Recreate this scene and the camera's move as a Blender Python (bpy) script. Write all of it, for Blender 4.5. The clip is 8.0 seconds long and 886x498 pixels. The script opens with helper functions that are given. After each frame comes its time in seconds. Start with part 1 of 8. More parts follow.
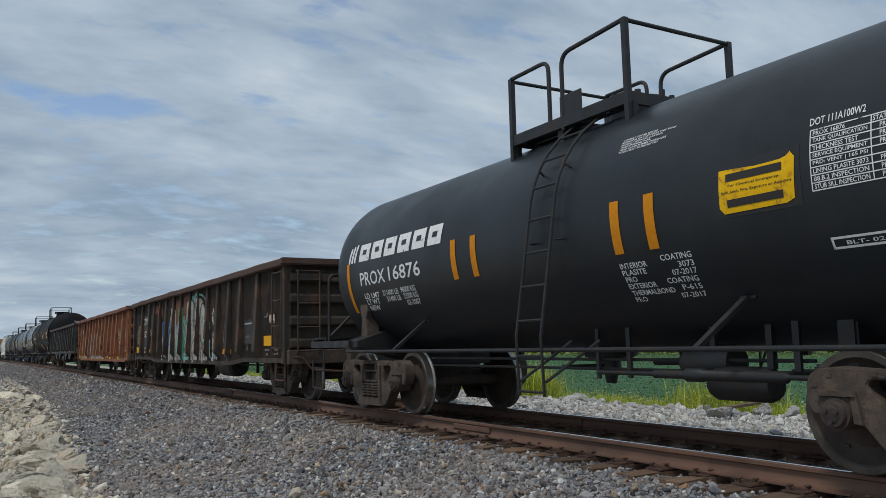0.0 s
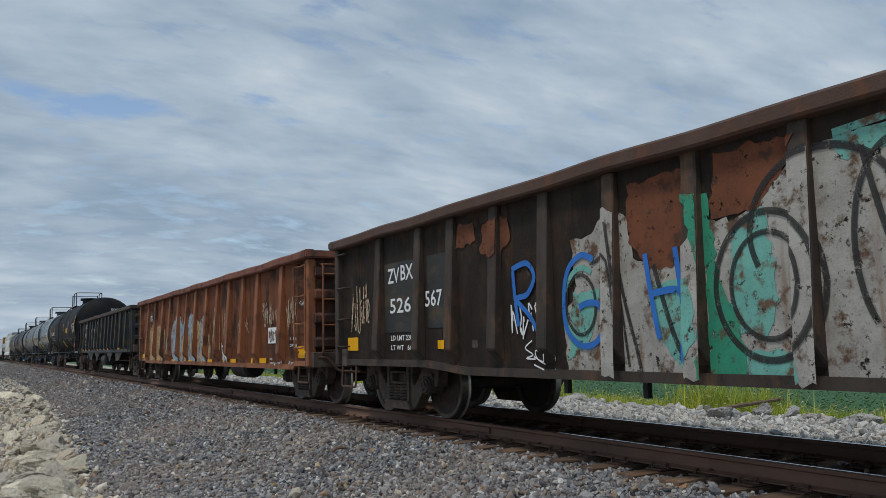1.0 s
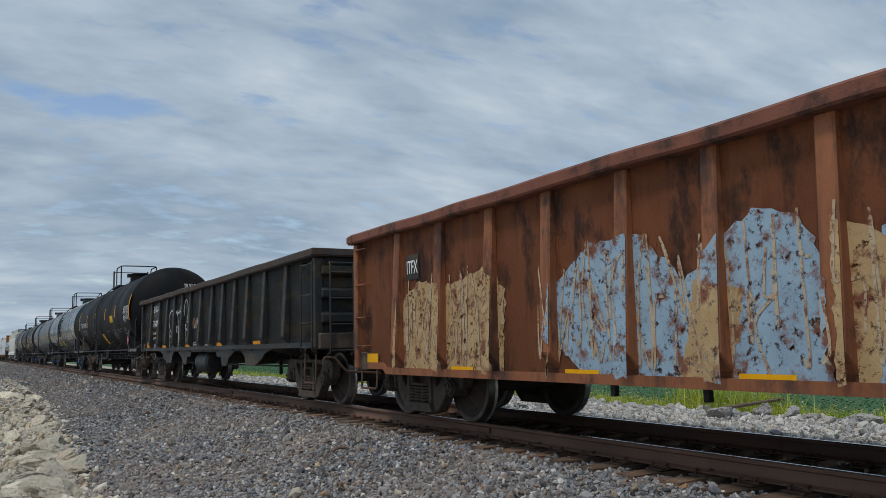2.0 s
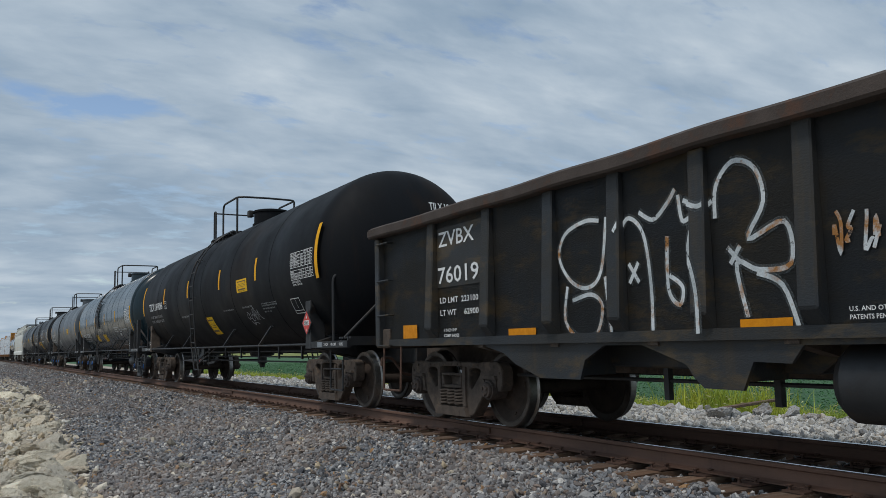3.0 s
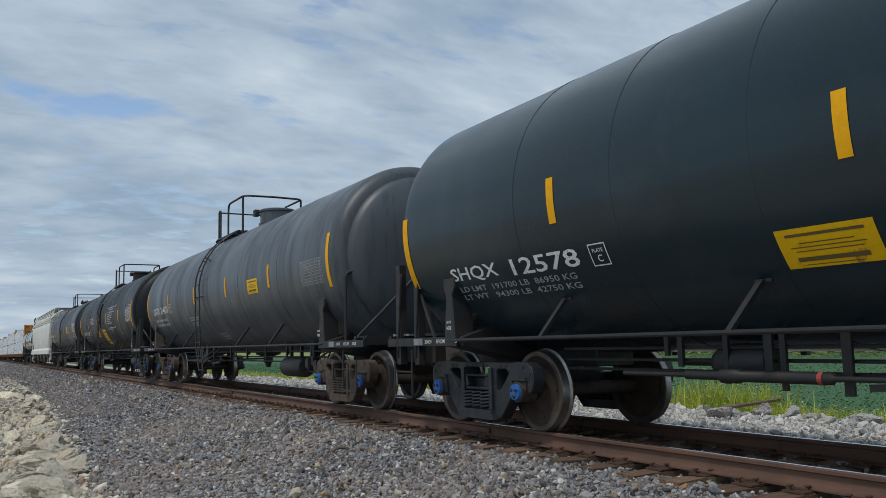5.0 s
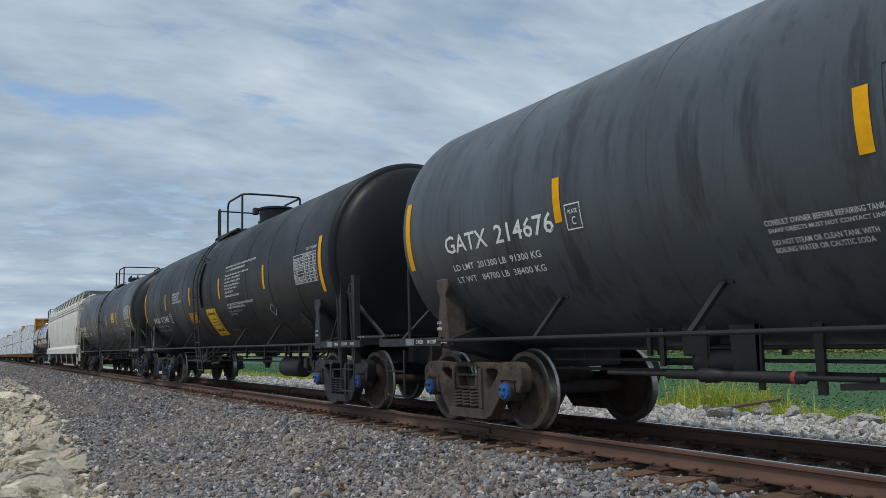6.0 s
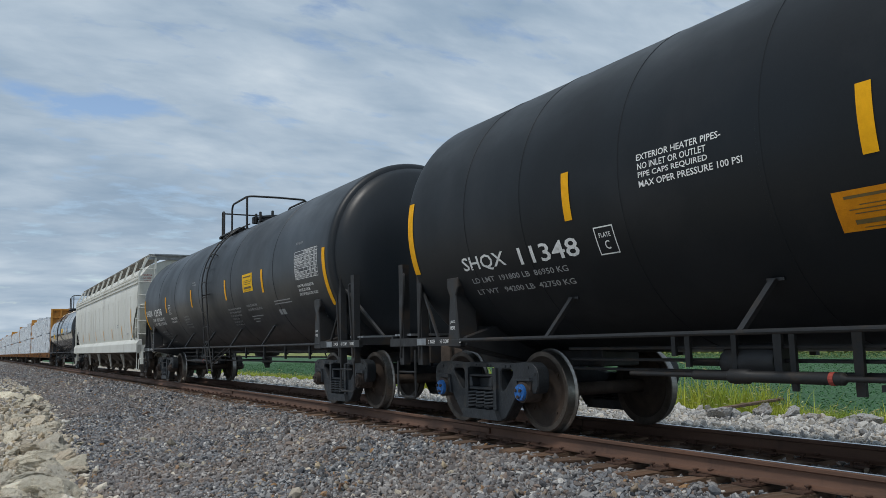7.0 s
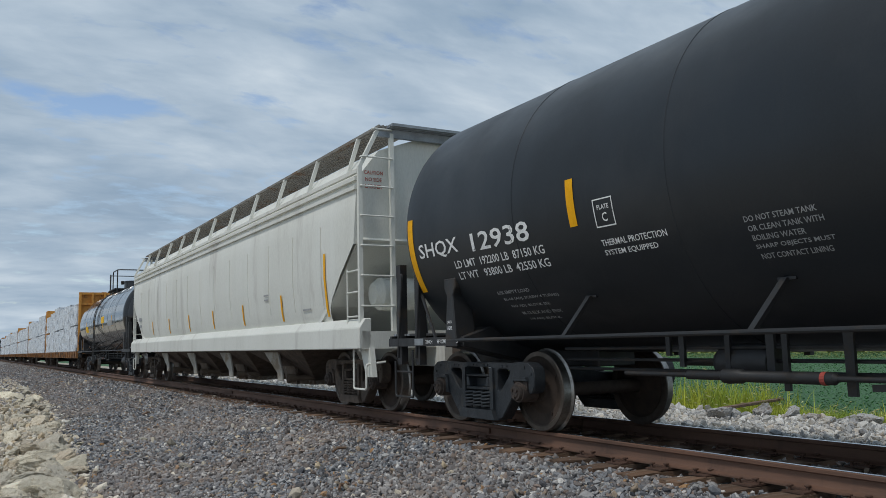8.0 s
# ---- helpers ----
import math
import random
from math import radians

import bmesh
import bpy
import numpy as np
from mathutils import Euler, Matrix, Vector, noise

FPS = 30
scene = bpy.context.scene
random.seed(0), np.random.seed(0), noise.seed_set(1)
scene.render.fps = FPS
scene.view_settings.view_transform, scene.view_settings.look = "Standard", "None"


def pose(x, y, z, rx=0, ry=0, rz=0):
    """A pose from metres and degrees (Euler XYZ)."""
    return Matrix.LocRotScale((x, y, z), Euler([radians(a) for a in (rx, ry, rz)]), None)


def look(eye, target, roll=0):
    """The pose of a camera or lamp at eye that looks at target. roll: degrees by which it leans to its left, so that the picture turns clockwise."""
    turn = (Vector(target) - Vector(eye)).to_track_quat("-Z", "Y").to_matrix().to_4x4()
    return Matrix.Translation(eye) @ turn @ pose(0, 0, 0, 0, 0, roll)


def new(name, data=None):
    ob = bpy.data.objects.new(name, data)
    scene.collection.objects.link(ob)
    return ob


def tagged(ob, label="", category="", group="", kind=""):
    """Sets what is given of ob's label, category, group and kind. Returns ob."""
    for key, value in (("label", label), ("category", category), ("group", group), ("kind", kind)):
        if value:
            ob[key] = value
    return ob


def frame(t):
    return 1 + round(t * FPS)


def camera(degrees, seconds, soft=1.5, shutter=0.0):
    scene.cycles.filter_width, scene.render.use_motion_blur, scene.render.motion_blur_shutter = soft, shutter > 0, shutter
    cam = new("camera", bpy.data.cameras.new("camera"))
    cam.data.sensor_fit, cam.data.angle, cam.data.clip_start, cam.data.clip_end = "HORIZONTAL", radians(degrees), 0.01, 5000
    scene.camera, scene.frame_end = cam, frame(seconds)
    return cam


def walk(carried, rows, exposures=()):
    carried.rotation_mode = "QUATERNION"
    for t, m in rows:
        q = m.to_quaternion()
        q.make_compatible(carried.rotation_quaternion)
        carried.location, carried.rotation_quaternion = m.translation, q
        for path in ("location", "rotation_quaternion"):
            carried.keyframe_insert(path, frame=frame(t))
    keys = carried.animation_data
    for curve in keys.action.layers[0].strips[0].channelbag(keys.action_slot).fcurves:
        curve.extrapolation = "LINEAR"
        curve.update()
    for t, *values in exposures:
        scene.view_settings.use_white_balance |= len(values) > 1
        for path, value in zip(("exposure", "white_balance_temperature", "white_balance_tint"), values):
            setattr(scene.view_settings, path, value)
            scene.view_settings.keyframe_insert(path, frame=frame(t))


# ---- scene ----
# World: y runs along the track away from the camera, x across it, z = 0 is the top of the rails by the camera.
SPEED = 18.71
EYE = Vector((-6.501, 0.0, 1.028))
YAW, TILT, LEAN = radians(30.229), radians(6.645), -1.319
AIM = EYE + Vector((math.sin(YAW) * math.cos(TILT), math.cos(YAW) * math.cos(TILT), math.sin(TILT))) * 10
cam = camera(57.5, 8.0, soft=0.5)
walk(cam, [(0, look(EYE, AIM, LEAN)), (8.0, look(EYE, AIM, LEAN))], exposures=[(0, -0.12), (3.0, -0.12), (4.2, 0.0), (8.0, 0.0)])

# ---------------------------------------------------------------- sky and sun
SUN_HEIGHT, SUN_TURN = radians(58), radians(250)


def make_world():
    world = bpy.data.worlds.new("overcast_sky")
    scene.world = world
    world.use_nodes = True
    nt = world.node_tree
    nt.nodes.clear()
    n = nt.nodes.new
    out = n("ShaderNodeOutputWorld")
    sky = n("ShaderNodeTexSky")
    sky.sky_type, sky.sun_disc = "NISHITA", False
    sky.sun_elevation, sky.sun_rotation = SUN_HEIGHT, SUN_TURN
    blue = n("ShaderNodeBackground")
    blue.inputs["Strength"].default_value = 0.15
    nt.links.new(sky.outputs[0], blue.inputs[0])
    tc = n("ShaderNodeTexCoord")
    sep = n("ShaderNodeSeparateXYZ")
    nt.links.new(tc.outputs["Generated"], sep.inputs[0])

    def maths(op, a, b):
        m = n("ShaderNodeMath")
        m.operation = op
        for k, val in enumerate((a, b)):
            if hasattr(val, "is_linked"):
                nt.links.new(val, m.inputs[k])
            else:
                m.inputs[k].default_value = val
        return m.outputs[0]

    up = maths("ADD", maths("MAXIMUM", sep.outputs[2], 0.0), 0.26)
    flat = n("ShaderNodeCombineXYZ")
    nt.links.new(maths("DIVIDE", sep.outputs[0], up), flat.inputs[0])
    nt.links.new(maths("DIVIDE", sep.outputs[1], up), flat.inputs[1])
    turn = n("ShaderNodeMapping")
    turn.inputs["Rotation"].default_value = (0, 0, YAW + 0.05)
    turn.inputs["Scale"].default_value = (0.85, 1.75, 1)
    nt.links.new(flat.outputs[0], turn.inputs[0])

    def cloud(scale, detail, rough, shift):
        move = n("ShaderNodeVectorMath")
        move.operation = "ADD"
        move.inputs[1].default_value = (shift, shift * 0.7, 0)
        nt.links.new(turn.outputs[0], move.inputs[0])
        t = n("ShaderNodeTexNoise")
        t.inputs["Scale"].default_value, t.inputs["Detail"].default_value = scale, detail
        t.inputs["Roughness"].default_value, t.inputs["Distortion"].default_value = rough, 0.25
        nt.links.new(move.outputs[0], t.inputs["Vector"])
        return t.outputs["Fac"]

    def ramp(fac, stops):
        r = n("ShaderNodeValToRGB")
        for k, (pos, col) in enumerate(stops):
            e = r.color_ramp.elements[k] if k < 2 else r.color_ramp.elements.new(pos)
            e.position, e.color = pos, (*col, 1)
        nt.links.new(fac, r.inputs[0])
        return r.outputs[0]

    shape = maths("ADD", maths("MULTIPLY", cloud(1.3, 9, 0.55, 3.1), 0.6), maths("MULTIPLY", cloud(4.6, 7, 0.55, 8.0), 0.4))
    tone = ramp(shape, [(0.30, (0.25, 0.35, 0.47)), (0.70, (0.64, 0.72, 0.79)), (0.42, (0.325, 0.425, 0.54)), (0.55, (0.455, 0.55, 0.65))])
    white = n("ShaderNodeBackground")
    white.inputs["Strength"].default_value = 1.0
    nt.links.new(tone, white.inputs[0])
    # small thin places in the cloud, low over the track
    gap = 0.0
    for way, wide, tall, open_up in (((0.098, 0.958, 0.268), 0.085, 0.026, 0.20), ((0.147, 0.95, 0.275), 0.06, 0.022, 0.19), ((0.273, 0.917, 0.29), 0.09, 0.018, 0.13), ((0.342, 0.853, 0.396), 0.05, 0.02, 0.15), ((0.032, 0.96, 0.279), 0.07, 0.02, 0.12)):
        off, flat_out, size = n("ShaderNodeVectorMath"), n("ShaderNodeVectorMath"), n("ShaderNodeVectorMath")
        off.operation, flat_out.operation, size.operation = "SUBTRACT", "MULTIPLY", "LENGTH"
        off.inputs[1].default_value, flat_out.inputs[1].default_value = way, (1 / wide, 1 / wide, 1 / tall)
        nt.links.new(tc.outputs["Generated"], off.inputs[0])
        nt.links.new(off.outputs[0], flat_out.inputs[0])
        nt.links.new(flat_out.outputs[0], size.inputs[0])
        gap = maths("ADD", gap, maths("MULTIPLY", maths("MAXIMUM", maths("SUBTRACT", 1.0, size.outputs["Value"]), 0.0), open_up))
    cover = ramp(maths("SUBTRACT", maths("ADD", maths("MULTIPLY", cloud(7.5, 7, 0.6, 21.0), 0.6), maths("MULTIPLY", shape, 0.4)), gap), [(0.30, (0, 0, 0)), (0.46, (1, 1, 1))])
    mix = n("ShaderNodeMixShader")
    nt.links.new(cover, mix.inputs[0])
    nt.links.new(blue.outputs[0], mix.inputs[1])
    nt.links.new(white.outputs[0], mix.inputs[2])
    nt.links.new(mix.outputs[0], out.inputs[0])


make_world()
sun = new("sun", bpy.data.lights.new("sun", "SUN"))
sun.data.energy, sun.data.angle, sun.data.color = 1.7, radians(10), (1.0, 0.95, 0.88)
# veiled sun, high on the camera's side of the track
sun.matrix_world = look((-15.5, -6.5, 30), (0, 0, 0))

# ---------------------------------------------------------------- materials


def material(name, base, other=None, scale=6.0, rough=0.7, metal=0.0, bump=0.15, fine=60.0, spots=None, spot_scale=2.0, spot_amount=0.5,
             island=0.0, stretch=(1, 1, 1), specular=0.5, coat=0.0, rough_var=0.12, piece=0.0, relief=0.01, streak=None, streak_amount=0.4, worn=0.0, thin=1.0, leafy=0.0):
    """A weathered surface: base and other colours mixed by noise, spots of wear or dirt, fine grain and relief."""
    m = bpy.data.materials.new(name)
    m.use_nodes = True
    nt = m.node_tree
    bsdf = nt.nodes["Principled BSDF"]
    n = nt.nodes.new
    tc = n("ShaderNodeTexCoord")
    mp = n("ShaderNodeMapping")
    mp.inputs["Scale"].default_value = stretch
    nt.links.new(tc.outputs["Object"], mp.inputs[0])

    def noise_tex(sc, detail=6.0, rough_n=0.6, way=None):
        t = n("ShaderNodeTexNoise")
        t.inputs["Scale"].default_value, t.inputs["Detail"].default_value, t.inputs["Roughness"].default_value = sc, detail, rough_n
        nt.links.new((way or mp).outputs[0], t.inputs["Vector"])
        return t.outputs["Fac"]

    def spread(fac, lo, hi, a=0.0, b=1.0):
        r = n("ShaderNodeMapRange")
        r.inputs["From Min"].default_value, r.inputs["From Max"].default_value = lo, hi
        r.inputs["To Min"].default_value, r.inputs["To Max"].default_value = a, b
        nt.links.new(fac, r.inputs[0])
        return r.outputs[0]

    def mix(fac, a, b, how="MIX"):
        x = n("ShaderNodeMix")
        x.data_type, x.blend_type = "RGBA", how
        for sock, val in ((x.inputs[0], fac), (x.inputs[6], a), (x.inputs[7], b)):
            if hasattr(val, "is_linked"):
                nt.links.new(val, sock)
            else:
                sock.default_value = val if isinstance(val, float) else (*val, 1)
        return x.outputs[2]

    broad, grain = noise_tex(scale), noise_tex(fine, 3.0)
    other = other or tuple(c * 0.72 for c in base)
    col = mix(spread(broad, 0.35, 0.65), base, other)
    col = mix(spread(grain, 0.2, 0.8, 0.0, 0.35), col, tuple(min(1, c * 1.5 + 0.004) for c in base))
    if spots:
        col = mix(spread(noise_tex(spot_scale, 9.0, 0.68), 0.62 - 0.24 * spot_amount, 0.70 - 0.2 * spot_amount), col, spots)
    if streak:  # runs of dirt and rust down the side
        runs = n("ShaderNodeMapping")
        runs.inputs["Scale"].default_value = (5.0, 5.0, 0.45)
        nt.links.new(tc.outputs["Object"], runs.inputs[0])
        col = mix(spread(noise_tex(1.4, 8.0, 0.62, runs), 0.66 - 0.24 * streak_amount, 0.86 - 0.2 * streak_amount, 0.0, 0.85), col, streak)
    if island or piece:
        src = n("ShaderNodeNewGeometry").outputs["Random Per Island"] if island else n("ShaderNodeObjectInfo").outputs["Random"]
        amount = island or piece
        rr = n("ShaderNodeValToRGB")
        rr.color_ramp.interpolation = "LINEAR"
        lo, hi = 1 - 0.68 * amount, 1 + 1.1 * amount
        stops = [(0.0, (lo, lo, lo * 1.05)), (1.0, (hi, hi, hi)), (0.30, (0.68, 0.72, 0.80)), (0.6, (1.05, 1.04, 1.03)), (0.74, (1.12, 0.88, 0.74)), (0.82, (0.58, 0.60, 0.66)), (0.91, (1.6, 1.57, 1.52))]
        for k, (pos, c) in enumerate(stops):
            e = rr.color_ramp.elements[k] if k < 2 else rr.color_ramp.elements.new(pos)
            e.position, e.color = pos, (*(1 + (q - 1) * min(1.0, amount if 0 < pos < 1 else 1.0) for q in c), 1)
        nt.links.new(src, rr.inputs[0])
        col = mix(1.0, col, rr.outputs[0], "MULTIPLY")
    nt.links.new(col, bsdf.inputs["Base Color"])
    nt.links.new(spread(broad, 0.3, 0.7, max(0.05, rough - rough_var), min(1, rough + rough_var)), bsdf.inputs["Roughness"])
    bsdf.inputs["Metallic"].default_value = metal
    bsdf.inputs["Specular IOR Level"].default_value = specular
    bsdf.inputs["Coat Weight"].default_value = coat
    if bump:
        b = n("ShaderNodeBump")
        b.inputs["Strength"].default_value, b.inputs["Distance"].default_value = bump, relief
        add = n("ShaderNodeMath")
        add.operation = "ADD"
        nt.links.new(broad, add.inputs[0])
        nt.links.new(grain, add.inputs[1])
        nt.links.new(add.outputs[0], b.inputs["Height"])
        nt.links.new(b.outputs[0], bsdf.inputs["Normal"])
    if worn or thin < 1.0:  # paint flaked or sprayed thin, the surface below shows through
        low = 0.31 + 0.26 * worn
        nt.links.new(spread(noise_tex(13.0, 10.0, 0.72), low, low + 0.07, 0.0 if worn else thin, thin), bsdf.inputs["Alpha"])
    if leafy:  # light through the blade
        through_leaf, both = n("ShaderNodeBsdfTranslucent"), n("ShaderNodeMixShader")
        both.inputs[0].default_value = leafy
        nt.links.new(col, through_leaf.inputs[0])
        nt.links.new(bsdf.outputs[0], both.inputs[1])
        nt.links.new(through_leaf.outputs[0], both.inputs[2])
        nt.links.new(both.outputs[0], nt.nodes["Material Output"].inputs[0])
    return m


def stone_material(name, palette, rough=0.85, dust=None, dust_scale=0.35, dust_amount=0.5):
    """Mixed crushed stone: each piece takes its own colour from the palette, dusted over in broad patches."""
    m = bpy.data.materials.new(name)
    m.use_nodes = True
    nt = m.node_tree
    bsdf = nt.nodes["Principled BSDF"]
    n = nt.nodes.new
    ramp = n("ShaderNodeValToRGB")
    ramp.color_ramp.interpolation = "CONSTANT"
    for k, (pos, c) in enumerate(palette):
        e = ramp.color_ramp.elements[k] if k < 2 else ramp.color_ramp.elements.new(pos)
        e.position, e.color = pos, (*c, 1)
    nt.links.new(n("ShaderNodeNewGeometry").outputs["Random Per Island"], ramp.inputs[0])
    tc = n("ShaderNodeTexCoord")

    def speck(scale, lo, hi, a, b):
        t, r = n("ShaderNodeTexNoise"), n("ShaderNodeMapRange")
        t.inputs["Scale"].default_value, t.inputs["Detail"].default_value = scale, 5.0
        nt.links.new(tc.outputs["Object"], t.inputs["Vector"])
        for key, val in (("From Min", lo), ("From Max", hi), ("To Min", a), ("To Max", b)):
            r.inputs[key].default_value = val
        nt.links.new(t.outputs["Fac"], r.inputs[0])
        return r.outputs[0]

    def blend(fac, a, b, how):
        x = n("ShaderNodeMix")
        x.data_type, x.blend_type = "RGBA", how
        for sock, val in ((x.inputs[0], fac), (x.inputs[6], a), (x.inputs[7], b)):
            if hasattr(val, "is_linked"):
                nt.links.new(val, sock)
            else:
                sock.default_value = val if isinstance(val, float) else (*val, 1)
        return x.outputs[2]

    col = blend(speck(70.0, 0.3, 0.7, 0.0, 0.55), ramp.outputs[0], (0.45, 0.44, 0.42), "MULTIPLY")
    if dust:
        col = blend(speck(dust_scale, 0.42, 0.62, 0.0, dust_amount), col, dust, "MIX")
    nt.links.new(col, bsdf.inputs["Base Color"])
    bsdf.inputs["Roughness"].default_value = rough
    bsdf.inputs["Specular IOR Level"].default_value = 0.3
    return m


GREYS = [(0.0, (0.236, 0.245, 0.263)), (0.15, (0.085, 0.089, 0.100)), (0.28, (0.356, 0.356, 0.360)), (0.40, (0.165, 0.162, 0.167)), (0.51, (0.267, 0.209, 0.178)), (0.60, (0.263, 0.276, 0.298)), (0.70, (0.205, 0.178, 0.165)),
         (0.78, (0.463, 0.454, 0.445)), (0.87, (0.356, 0.280, 0.205)), (0.905, (0.116, 0.123, 0.138)), (0.955, (0.676, 0.659, 0.632)), (0.988, (0.409, 0.240, 0.116))]
PALES = [(0.0, (0.56, 0.55, 0.53)), (0.2, (0.40, 0.40, 0.395)), (0.38, (0.66, 0.645, 0.61)), (0.55, (0.49, 0.47, 0.44)), (0.68, (0.30, 0.305, 0.315)), (0.78, (0.58, 0.52, 0.45)), (0.88, (0.74, 0.73, 0.70))]
TANS = [(0.0, (0.66, 0.58, 0.46)), (0.2, (0.44, 0.385, 0.31)), (0.4, (0.78, 0.71, 0.60)), (0.56, (0.36, 0.345, 0.325)), (0.72, (0.58, 0.46, 0.31)), (0.9, (0.82, 0.78, 0.70))]

